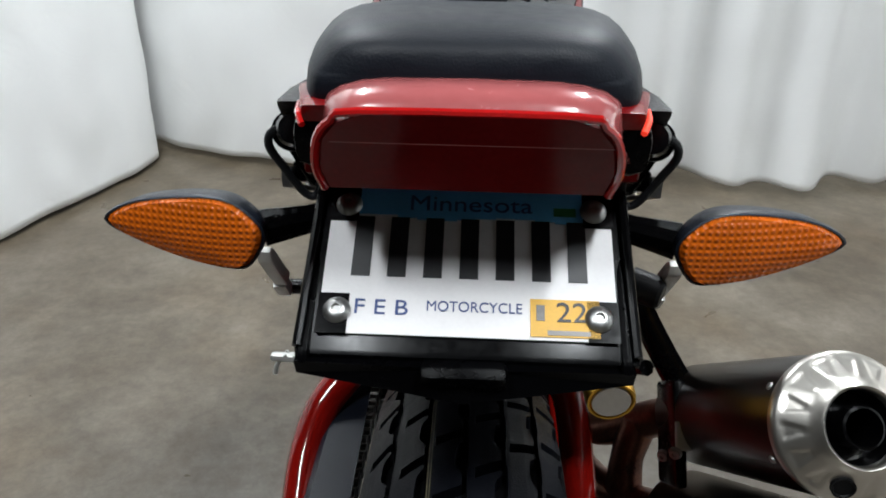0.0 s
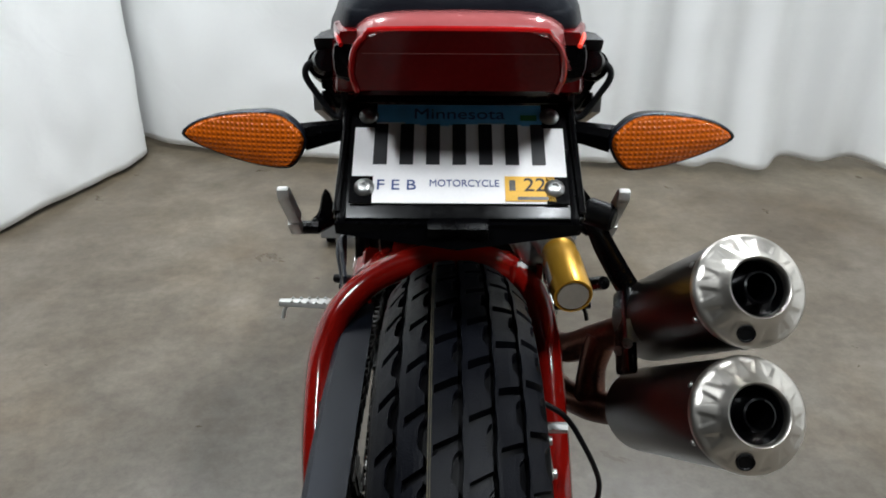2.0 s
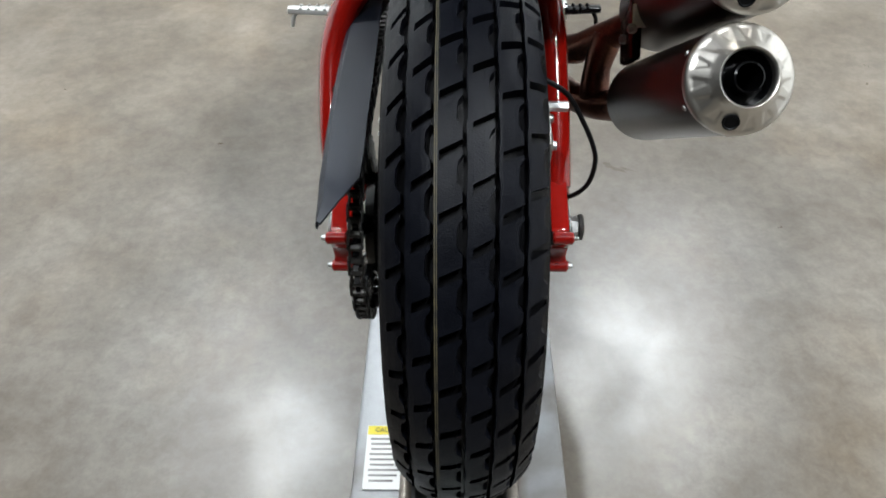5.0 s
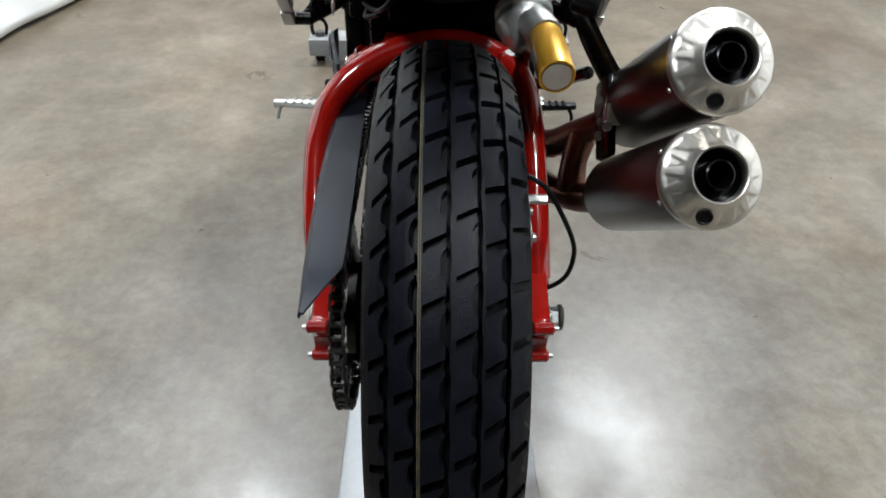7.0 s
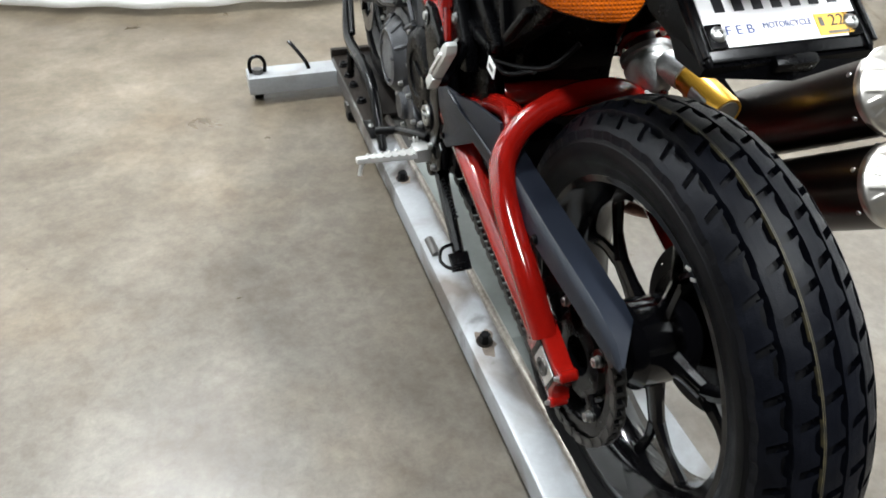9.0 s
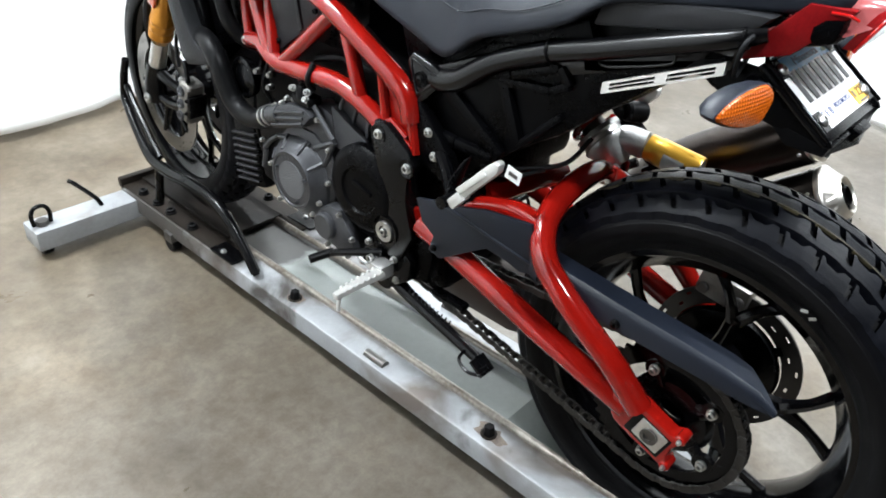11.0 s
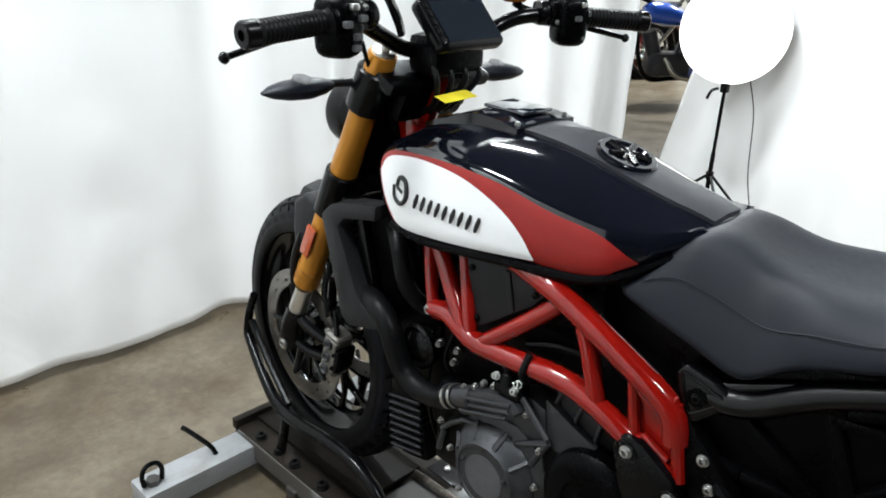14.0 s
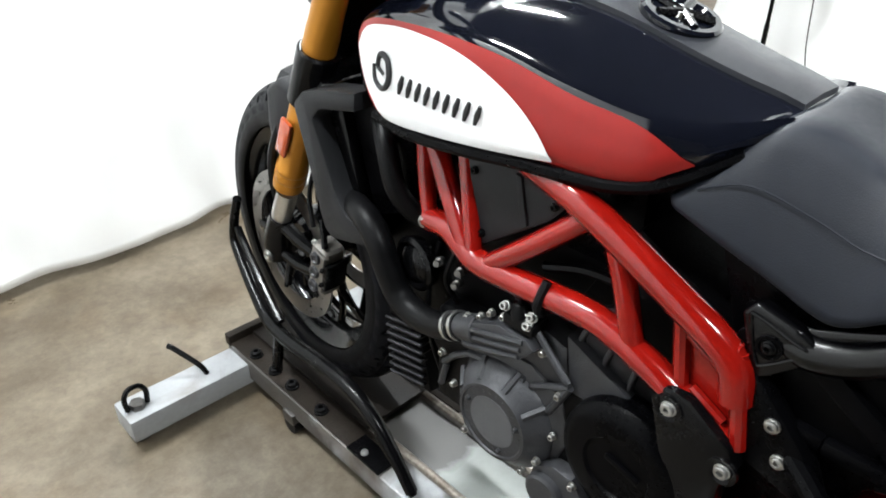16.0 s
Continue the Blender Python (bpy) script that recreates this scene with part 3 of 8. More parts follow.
def deck_profile():
    half = [(0.0, 0.034), (0.060, 0.034), (0.064, 0.038), (0.064, 0.100), (0.067, 0.108), (0.073, 0.111), (0.079, 0.108), (0.083, 0.101),
            (0.142, 0.101), (0.148, 0.098), (0.150, 0.092), (0.150, 0.050), (0.144, 0.050), (0.144, 0.094), (0.070, 0.094), (0.070, 0.028), (0.0, 0.028)]
    return half


deck_bm = bmesh.new()
for side in (-1, 1):
    half = deck_profile()
    rings = [[V((side * x, y, z)) for x, z in half] for y in (-0.62, -0.2, 0.4, 1.0, 1.4, 1.71)]
    loft(rings, deck_bm)
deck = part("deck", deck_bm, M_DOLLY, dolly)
for side in (-1, 1):
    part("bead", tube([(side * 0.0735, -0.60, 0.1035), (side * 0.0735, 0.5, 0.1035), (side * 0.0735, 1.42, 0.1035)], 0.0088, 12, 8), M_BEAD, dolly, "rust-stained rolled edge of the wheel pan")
pan_bm = loft([[V((-0.066, y, z)), V((0.066, y, z)), V((0.066, y, z - 0.004)), V((-0.066, y, z - 0.004))] for y, z in ((-0.62, 0.040), (0.20, 0.040), (0.32, 0.092), (0.8, 0.092), (1.45, 0.092))])
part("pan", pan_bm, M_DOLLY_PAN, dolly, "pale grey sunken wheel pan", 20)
for side in (-1, 1):
    part("rust_plate", box((side * 0.116, 1.43, 0.1035), (0.060, 0.55, 0.004), 0.001), M_RUST, dolly, "rust-brown plate on the deck")
part("wheel_plate", box((0, 1.475, 0.1085), (0.176, 0.45, 0.012), 0.003), M_OIL_SHADE_PLATE, dolly, "oily plate under the front wheel, darkened with its contact shade")
part("front_lip", box((0, 1.712, 0.112), (0.30, 0.022, 0.03), 0.004), M_RUST, dolly)
part("crossbar", box((0, 1.665, 0.0615), (0.87, 0.088, 0.058), 0.006), M_CROSSBAR, dolly, "silver crossbar of square steel")
for side in (-1, 1):
    lx = side * 0.40
    base = part("tie_loop", tube([(lx - 0.022, 1.66, 0.094), (lx - 0.024, 1.66, 0.125), (lx - 0.012, 1.66, 0.145), (lx + 0.012, 1.66, 0.145), (lx + 0.024, 1.66, 0.125), (lx + 0.022, 1.66, 0.094)], 0.006, 10, 5), M_BLACK, dolly, "black steel tie-down loop")
    part("nut", cyl((lx, 1.66, 0.09), (lx, 1.66, 0.106), 0.017, seg=6), M_STEEL_DARK, dolly)
    part("pin", tube([(side * 0.235, 1.66, 0.09), (side * 0.245, 1.67, 0.115), (side * 0.275, 1.715, 0.150), (side * 0.285, 1.73, 0.158)], 0.0065, 10, 4), M_BLACK, dolly, "black bent steel pin")
    for cx, cy in ((side * 0.405, 1.665), (side * 0.142, 1.45), (side * 0.142, -0.5)):
        caster = part("caster", box((cx, cy, 0.046), (0.034, 0.04, 0.03), 0.004), M_STEEL_DARK, dolly)
        part("wheel", cyl((cx - 0.014, cy, 0.0235), (cx + 0.014, cy, 0.0235), 0.0235, seg=20, bev=0.003), M_CABLE, caster, "small black caster wheel")
    for ky in (0.925, 0.317, -0.33):
        knob = part("knob", cyl((side * 0.118, ky, 0.100), (side * 0.118, ky, 0.124), 0.013, 0.011, seg=6, bev=0.002), M_CABLE, dolly, "black bolt head on the deck")
        part("washer", cyl((side * 0.118, ky, 0.1005), (side * 0.118, ky, 0.1035), 0.017, seg=20), M_RUST, knob)
    for ky, wid in ((0.925, 0.019), (0.317, 0.024)):
        rng = random.Random(int(ky * 1000))
        flat = bmesh.new()
        turn = [2 * math.pi * k / 14 for k in range(14)]
        flat.faces.new([flat.verts.new((side * (0.116 + q.x), ky + q.y, 0.1016)) for q in spline([(math.cos(q) * wid * rng.uniform(0.6, 1.05), math.sin(q) * wid * rng.uniform(0.9, 1.9), 0) for q in turn], 4, True)])
        part("rust_stain", flat, M_STAIN, dolly, "brown rust stain", 0)
    part("slot", tube([(side * 0.128, 0.60, 0.1012), (side * 0.128, 0.66, 0.1012)], 0.011, 12, 1, squash=1.0), M_STEEL_DARK, dolly)
    br = part("bracket", box((side * 0.126, 1.19, 0.106), (0.05, 0.10, 0.006), 0.002), M_BLACK, dolly, "black mounting bracket of the wheel clamp")
    bolt((side * 0.135, 1.20, 0.109), (0, 0, 1), 0.008, br)
    for fy in (1.62, 1.54, 1.47, 1.36):
        bolt((side * 0.126, fy, 0.105), (0, 0, 1), 0.016, dolly, M_CABLE, "black_bolt", 0.014)
CH = [(0.137, 1.052, 0.112), (0.136, 1.098, 0.168), (0.135, 1.160, 0.226), (0.134, 1.235, 0.256), (0.133, 1.33, 0.258), (0.131, 1.44, 0.247), (0.124, 1.535, 0.250), (0.108, 1.62, 0.288), (0.089, 1.70, 0.338),
      (0.081, 1.726, 0.362), (0.079, 1.716, 0.42), (0.079, 1.688, 0.478)]
CH2 = [(0.116, 1.50, 0.262), (0.098, 1.60, 0.318), (0.084, 1.68, 0.375), (0.080, 1.705, 0.40)]
for side in (-1, 1):
    part("wheel_clamp", tube([(side * x, y, z) for x, y, z in CH], [0.009, 0.0105, 0.0155, 0.016, 0.016, 0.016, 0.0155, 0.0135, 0.0125, 0.012, 0.011, 0.010], 14, 5), M_BLACK, dolly, "black bent tube clamp beside the front wheel")
    part("foot_sleeve", tube([(side * 0.1365, 1.056, 0.116), (side * 0.1355, 1.100, 0.168), (side * 0.1350, 1.140, 0.205)], [0.0125, 0.0130, 0.0165], 12, 4), M_BLACK, dolly)
    part("inner_clamp", tube([(side * x, y, z) for x, y, z in CH2], 0.009, 10, 5), M_BLACK, dolly, "black inner rod of the wheel clamp")
for side in (-1, 1):
    part("clamp_brace", tube([(side * 0.124, 1.50, 0.240), (side * 0.122, 1.52, 0.17), (side * 0.119, 1.54, 0.105)], 0.012, 10, 3), M_BLACK, dolly)
sticker = part("caution_label", box((-0.105, -0.185, 0.1035), (0.058, 0.10, 0.001), 0), M_LABEL, dolly, "white caution label with a yellow heading")
part("heading", box((-0.105, -0.143, 0.1043), (0.056, 0.014, 0.001), 0), M_YELLOW, sticker)


def text_mesh(body, size, m, material, parent, name="lettering", width=None):
    """Words as a flat mesh: the built-in font, laid by the pose m."""
    cu = bpy.data.curves.new("tmp_text", "FONT")
    cu.body, cu.size, cu.align_x, cu.align_y, cu.extrude = body, size, "CENTER", "CENTER", 0.0002
    tmp = new("tmp_text", cu)
    bpy.context.view_layer.update()
    me = bpy.data.meshes.new_from_object(tmp.evaluated_get(bpy.context.evaluated_depsgraph_get()))
    bpy.data.objects.remove(tmp)
    bpy.data.curves.remove(cu)
    if width:
        xs = [v.co.x for v in me.vertices]
        k = width / max(1e-6, max(xs) - min(xs))
        for v in me.vertices:
            v.co.x *= k
    me.transform(m)
    me.materials.clear()
    me.materials.append(material)
    ob = new(name, me)
    ob.parent = parent
    return ob


text_mesh("CAUTION", 0.010, pose(-0.100, -0.143, 0.1052), M_PLATE_INK, sticker)
for k in range(9):
    part("text_bar", box((-0.105 - 0.002 * (k % 3), -0.157 - k * 0.0082, 0.1043), (0.046 - 0.006 * (k % 3), 0.0028, 0.0006), 0), M_STEEL_DARK, sticker)

# ---- motorcycle ----
bike = thing("motorcycle", "red-framed street motorcycle with black, red and white tank on a dolly", "motorcycle")
RA, FA = V((0, 0, 0.387)), V((0.003, 1.485, 0.443))
STEER = Matrix.Translation(FA) @ Matrix.Rotation(radians(-4.5), 4, "Z") @ Matrix.Translation(-FA)


def tyre(name, c, R, half, rim_r, label):
    """Carcass: crown, shoulders, sidewalls and beads, turned round the axle."""
    prof = []
    for k in range(17):
        u = -1 + k / 8
        prof.append((u * half, R - 0.0115 - 0.042 * abs(u) ** 2.6))
    side = [(half * 1.005, R - 0.060), (half * 1.0, R - 0.074), (half * 0.985, R - 0.0755), (half * 0.975, R - 0.080), (half * 0.955, R - 0.0815), (half * 0.90, rim_r + 0.020), (half * 0.86, rim_r + 0.012), (half * 0.84, rim_r + 0.0125),
            (half * 0.79, rim_r + 0.004), (half * 0.60, rim_r - 0.004)]
    prof = [(-a, r) for a, r in side[::-1]] + prof + side
    return part(name, lathe(c, (1, 0, 0), prof, 96), M_RUBBER, bike, label, 40)


def crown(R, half, u, lift):
    """Distance across and radius of the tread at u in -1..1."""
    return u * half, R - 0.007 - 0.042 * abs(u) ** 2.6 + lift


# columns of the tread: edges, slant of the slots, share of the block that bridges the slot
COLUMNS = [(-0.968, -0.714, 0.0130, 0.24), (-0.666, -0.378, 0.0125, 0.24), (-0.336, -0.024, 0.0110, 0.15), (0.024, 0.332, 0.0125, 0.20), (0.378, 0.662, 0.0110, 0.12), (0.710, 0.968, 0.0090, 0.12)]


def tread_block(R, half, col, pitch):
    """One block: a slanted slot cut from one edge, that edge waisted between the slots, and two short nicks."""
    u0, u1, slant, reach = col
    cut = [0.0, 0.10, reach, reach + 0.03, 0.66, 0.86, 1.0]
    bm = bmesh.new()
    rows = (0.0, 0.22, 0.34, 0.42, 0.47, 0.72, 0.80, 0.90, 1.0)
    waist = (0.0, 0.0, 0.052, 0.066, 0.066, 0.058, 0.044, 0.0, 0.0)
    bulge = (0.0, 0.0, 0.010, 0.012, 0.012, 0.010, 0.0, 0.0, 0.0)
    top, low = [], []
    for lst, lift, spread in ((top, 0.0070, 0.0), (low, -0.006, 0.03)):
        for v, du, dl in zip(rows, waist, bulge):
            row = []
            for f in cut:
                s0 = slant * (f - 0.5) + (0.0096 if f > reach else 0.0)
                s1 = slant * (f - 0.5) + pitch
                u = u0 + (u1 - u0) * (f + spread * (f - 0.5)) - du * max(0.0, (f - 0.6) / 0.4) + dl * max(0.0, 1 - f / 0.2)
                a = (s0 + (s1 - s0) * v) / R
                across, r = crown(R, half, max(-1.0, min(1.0, u)), lift)
                row.append(bm.verts.new((across, r * math.sin(a), r * math.cos(a))))
            lst.append(row)
    nr, nc = len(rows) - 1, len(cut) - 1
    for j in range(nr):
        for i in range(nc):
            bm.faces.new((top[j][i], top[j][i + 1], top[j + 1][i + 1], top[j + 1][i]))
        bm.faces.new((top[j][0], top[j + 1][0], low[j + 1][0], low[j][0]))
        bm.faces.new((low[j][nc], low[j + 1][nc], top[j + 1][nc], top[j][nc]))
    for i in range(nc):
        bm.faces.new((low[0][i], low[0][i + 1], top[0][i + 1], top[0][i]))
    return bm


PHASE = (-0.17, 0.35, -0.16, 0.29, -0.17, 0.22)


def tread_meshes(R, half, n):
    out = []
    for col in COLUMNS:
        bm = tread_block(R, half, col, 2 * math.pi * R / n)
        bmesh.ops.recalc_face_normals(bm, faces=bm.faces)
        me = bpy.data.meshes.new("tread_block")
        bm.to_mesh(me)
        bm.free()
        me.materials.append(M_TREAD)
        out.append(me)
    return out


RT = RA + V((0.003, 0, 0))
rear_tyre = tyre("rear_tyre", RT, 0.352, 0.0790, 0.243, "wide black flat-track tyre with blocky tread")
front_tyre = tyre("front_tyre", FA, 0.325, 0.060, 0.245, "black front tyre with blocky tread")
N_R = 40
for k, me in enumerate(tread_meshes(0.352, 0.0790, N_R)):
    for j in range(N_R):
        ob = new("tread_block", me)
        ob.parent, ob.location = rear_tyre, RT
        ob.rotation_euler = (-2 * math.pi * (j + PHASE[k]) / N_R, 0, 0)
for side in (-1, 1):
    rib = [(side * a, r) for a, r in ((0.0770, 0.2900), (0.0785, 0.2990), (0.0800, 0.2975), (0.0806, 0.2930), (0.0800, 0.2850))]
    part("shoulder_rib", lathe(RT, (1, 0, 0), rib, 96), M_RUBBER, rear_tyre)
ft = bmesh.new()
for k, me in enumerate(tread_meshes(0.325, 0.060, 42)):
    for j in range(42):
        tmp = bmesh.new()
        tmp.from_mesh(me)
        bmesh.ops.transform(tmp, matrix=Matrix.Translation(FA) @ Matrix.Rotation(-2 * math.pi * (j + PHASE[k]) / 42, 4, "X"), verts=tmp.verts)
        merge(ft, tmp)
tagged(part("front_tread", ft, M_TREAD, front_tyre), kind="stuff")
for lx, wide in ((-0.0230, 0.0005), (-0.0212, 0.0004)):
    ry = 0.352 - 0.042 * (abs(lx - 0.003) / 0.079) ** 2.6
    line_prof = [(lx - wide, ry + 0.0002), (lx + wide, ry + 0.0002), (lx + wide, ry - 0.004), (lx - wide, ry - 0.004)]
    part("yellow_line", lathe(RA, (1, 0, 0), line_prof, 120), M_YELLOW_LINE, rear_tyre, "thin faded yellow line round the tread")


def wheel(name, c, rim_r, half, spokes, label):
    prof = [(-half, rim_r + 0.010), (-half, rim_r - 0.002), (-half * 0.86, rim_r - 0.008), (-half * 0.55, rim_r - 0.030), (-0.012, rim_r - 0.036), (0.012, rim_r - 0.036),
            (half * 0.55, rim_r - 0.030), (half * 0.86, rim_r - 0.008), (half, rim_r - 0.002), (half, rim_r + 0.010), (half * 0.9, rim_r + 0.012),
            (half * 0.5, rim_r - 0.022), (-half * 0.5, rim_r - 0.022), (-half * 0.9, rim_r + 0.012)]
    rim = part(name, lathe(c, (1, 0, 0), prof, 72), M_RIM, bike, label)
    hub = [(-0.06, 0.030), (-0.06, 0.052), (-0.045, 0.066), (0.035, 0.064), (0.055, 0.050), (0.055, 0.030), (0.045, 0.014), (-0.045, 0.014)]
    part("hub", lathe(c, (1, 0, 0), hub, 32), M_RIM, rim)
    for k in range(spokes):
        a = 2 * math.pi * k / spokes + radians(170)
        at = lambda q, r, x=0.0: c + V((x, math.cos(q) * r, math.sin(q) * r))
        sp_arm = part("spoke", tube([at(a, 0.045), at(a, 0.090), at(a, rim_r * 0.57)], [0.024, 0.0175, 0.0165], 8, 3, squash=0.62), M_RIM, rim)
        for da in (-1, 1):
            prong = [at(a + da * 0.02, rim_r * 0.53), at(a + da * 0.15, rim_r * 0.70), at(a + da * 0.30, rim_r - 0.024)]
            part("prong", tube(prong, [0.0135, 0.0095, 0.0115], 8, 4, squash=0.8), M_RIM, sp_arm)
    return rim


rear_rim = wheel("rear_rim", RT, 0.243, 0.064, 5, "gloss black cast wheel with forked spokes")
front_rim = wheel("front_rim", FA, 0.245, 0.046, 5, "gloss black cast wheel with forked spokes")


def disc(c, x, r_out, r_in, name, label):
    """Drilled brake disc: ring with real holes, and a black carrier."""
    seg, bm = 60, bmesh.new()
    radii = [r_in, r_in + (r_out - r_in) * 0.3, r_in + (r_out - r_in) * 0.45, r_in + (r_out - r_in) * 0.62, r_in + (r_out - r_in) * 0.78, r_out]
    for sx in (-0.0022, 0.0022):
        grid = [[bm.verts.new((c.x + x + sx, c.y + math.cos(2 * math.pi * j / seg) * r, c.z + math.sin(2 * math.pi * j / seg) * r)) for j in range(seg)] for r in radii]
        for a in range(len(radii) - 1):
            for j in range(seg):
                if (a == 1 and j % 5 == 0) or (a == 3 and j % 5 == 2):
                    continue
                k = (j + 1) % seg
                bm.faces.new((grid[a][j], grid[a][k], grid[a + 1][k], grid[a + 1][j]))
        if sx < 0:
            first = grid
    for a in (0, -1):
        for j in range(seg):
            k = (j + 1) % seg
            bm.faces.new((first[a][j], first[a][k], grid[a][k], grid[a][j]))
    d = part(name, bm, M_DISC if c is FA else M_DISC_SHADED, bike, label, 0)
    for k in range(5):
        a = 2 * math.pi * k / 5
        p0 = c + V((x * 0.9, math.cos(a) * 0.04, math.sin(a) * 0.04))
        p1 = c + V((x, math.cos(a) * (r_in + 0.006), math.sin(a) * (r_in + 0.006)))
        part("carrier_arm", tube([p0, p1], [0.012, 0.008], 8, 1), M_BLACK, d)
    return d


for dx in (-0.078, 0.078):
    disc(FA, dx, 0.160, 0.120, "front_brake_disc", "drilled steel brake disc").matrix_local = STEER
front_tyre.matrix_local = front_rim.matrix_local = STEER
rear_disc = disc(RA, 0.082, 0.130, 0.098, "rear_brake_disc", "drilled steel brake disc")
part("disc_carrier", lathe(RA + V((0.070, 0, 0)), (1, 0, 0), [(-0.006, 0.02), (-0.006, 0.094), (0.006, 0.097), (0.006, 0.02)], 48), M_BLACK, rear_disc)

# rear sprocket and chain
SPX, SR, FS = -0.123, 0.121, V((-0.123, 0.525, 0.425))
sp = bmesh.new()
teeth = 43
for sx in (-0.003, 0.003):
    ring = [sp.verts.new((SPX + sx, RA.y + math.cos(2 * math.pi * j / (teeth * 2)) * (SR + (0.006 if j % 2 else -0.002)), RA.z + math.sin(2 * math.pi * j / (teeth * 2)) * (SR + (0.006 if j % 2 else -0.002)))) for j in range(teeth * 2)]
    inner = [sp.verts.new((SPX + sx, RA.y + math.cos(2 * math.pi * j / (teeth * 2)) * 0.094, RA.z + math.sin(2 * math.pi * j / (teeth * 2)) * 0.094)) for j in range(teeth * 2)]
    for j in range(teeth * 2):
        k = (j + 1) % (teeth * 2)
        sp.faces.new((ring[j], ring[k], inner[k], inner[j]))
    if sx < 0:
        r0, i0 = ring, inner
for j in range(teeth * 2):
    k = (j + 1) % (teeth * 2)
    sp.faces.new((r0[j], r0[k], ring[k], ring[j]))
    sp.faces.new((i0[j], i0[k], inner[k], inner[j]))
sprocket = part("rear_sprocket", sp, M_BLACK, bike, "black rear sprocket with zinc bolts", 0)
part("carrier", lathe((SPX + 0.012, 0, RA.z), (1, 0, 0), [(-0.008, 0.03), (-0.008, 0.062), (0.004, 0.070), (0.030, 0.060), (0.030, 0.03)], 40), M_BLACK, sprocket)
for k in range(5):
    a = 2 * math.pi * k / 5 + 1.16
    p = V((SPX, math.cos(a) * 0.085, RA.z + math.sin(a) * 0.085))
    part("lug", cyl(p + V((0.006, 0, 0)), p - V((0.004, 0, 0)), 0.017, seg=14, bev=0.001), M_BLACK, sprocket)
    part("web", tube([(SPX, math.cos(a) * 0.085, RA.z + math.sin(a) * 0.085), (SPX + 0.004, math.cos(a) * 0.058, RA.z + math.sin(a) * 0.058)], [0.011, 0.014], 10, 1, squash=0.4), M_BLACK, sprocket)
    bolt(p - V((0.004, 0, 0)), (-1, 0, 0), 0.0085, sprocket, h=0.010)
# the chain's line: rear sprocket, lower run, front sprocket, upper run
d = FS - V((SPX, 0, RA.z))
base_a = math.atan2(d.z, d.y)
off = math.acos((SR - 0.045) / d.length)
loop = []
for k in range(41):
    a = base_a + off + (2 * math.pi - 2 * off) * k / 40
    loop.append(V((SPX, math.cos(a) * SR, RA.z + math.sin(a) * SR)))
for k in range(15):
    a = base_a - off + 2 * off * k / 14
    loop.append(V((SPX, FS.y + math.cos(a) * 0.045, FS.z + math.sin(a) * 0.045)))
acc = [0.0]
for a, b in zip(loop, loop[1:] + loop[:1]):
    acc.append(acc[-1] + (b - a).length)
pitch = 0.0159
n_links = int(acc[-1] / pitch)
pitch = acc[-1] / n_links
lk = []
for wide in (0.0085, 0.0065):
    bm = bmesh.new()
    for sx in (-1, 1):
        box((sx * wide, 0, 0), (0.0022, 0.0215, 0.0135), 0.004 * 0.25, bm=bm, seg=1)
    cyl((-wide - 0.001, -0.0079, 0), (wide + 0.001, -0.0079, 0), 0.0052, seg=8, bm=bm)
    bmesh.ops.recalc_face_normals(bm, faces=bm.faces)
    me = bpy.data.meshes.new("link")
    bm.to_mesh(me)
    bm.free()
    me.materials.append(M_CHAIN)
    lk.append(me)
chain = part("chain_guide", box((SPX, 0.44, 0.37), (0.02, 0.08, 0.012), 0.004), M_PLASTIC, bike, "black chain guide block")
chain.name = "drive_chain"
k = 0
for i in range(n_links):
    s = i * pitch
    while acc[k + 1] < s:
        k += 1
    a, b = loop[k], loop[(k + 1) % len(loop)]
    p = a.lerp(b, (s - acc[k]) / (acc[k + 1] - acc[k]))
    ang = math.atan2(b.z - a.z, b.y - a.y)
    ob = new("link", lk[i % 2])
    ob.parent, ob.location, ob.rotation_euler = chain, p, (ang, 0, 0)

# swingarm
swing = part("swingarm", tube([(-0.146, 0.50, 0.516), (-0.149, 0.37, 0.481), (-0.150, 0.225, 0.437), (-0.150, 0.09, 0.402), (-0.150, 0.05, 0.392)], 0.0215, 14, 5), M_RED, bike, "glossy red tubular swingarm with a hoop over the tyre")
HOOP = [(-0.158, 0.030, 0.408), (-0.167, 0.085, 0.468), (-0.171, 0.149, 0.517), (-0.169, 0.190, 0.547), (-0.157, 0.233, 0.575), (-0.122, 0.264, 0.607), (-0.075, 0.274, 0.632), (-0.02, 0.274, 0.648), (0.04, 0.276, 0.645), (0.085, 0.284, 0.622)]
part("hoop", tube(HOOP, 0.0205, 14, 6), M_RED, swing)
part("right_arm", tube([(0.135, 0.50, 0.515), (0.132, 0.30, 0.47), (0.131, 0.16, 0.42), (0.131, 0.05, 0.390)], 0.0205, 14, 5), M_RED, swing)
part("right_brace", tube([(0.131, 0.045, 0.412), (0.130, 0.12, 0.48), (0.124, 0.22, 0.57), (0.110, 0.26, 0.605), (0.090, 0.280, 0.622)], 0.0185, 14, 5), M_RED, swing)
part("cross_tube", tube([(-0.085, 0.41, 0.59), (0.0, 0.38, 0.60), (0.085, 0.37, 0.59)], 0.020, 12, 4), M_RED, swing)
part("brace", tube([(-0.125, 0.268, 0.605), (-0.108, 0.33, 0.600), (-0.10, 0.42, 0.570), (-0.11, 0.48, 0.535)], 0.018, 12, 4), M_RED, swing)
part("pivot", cyl((-0.15, 0.50, 0.515), (0.15, 0.50, 0.515), 0.033, bev=0.004), M_RED, swing)
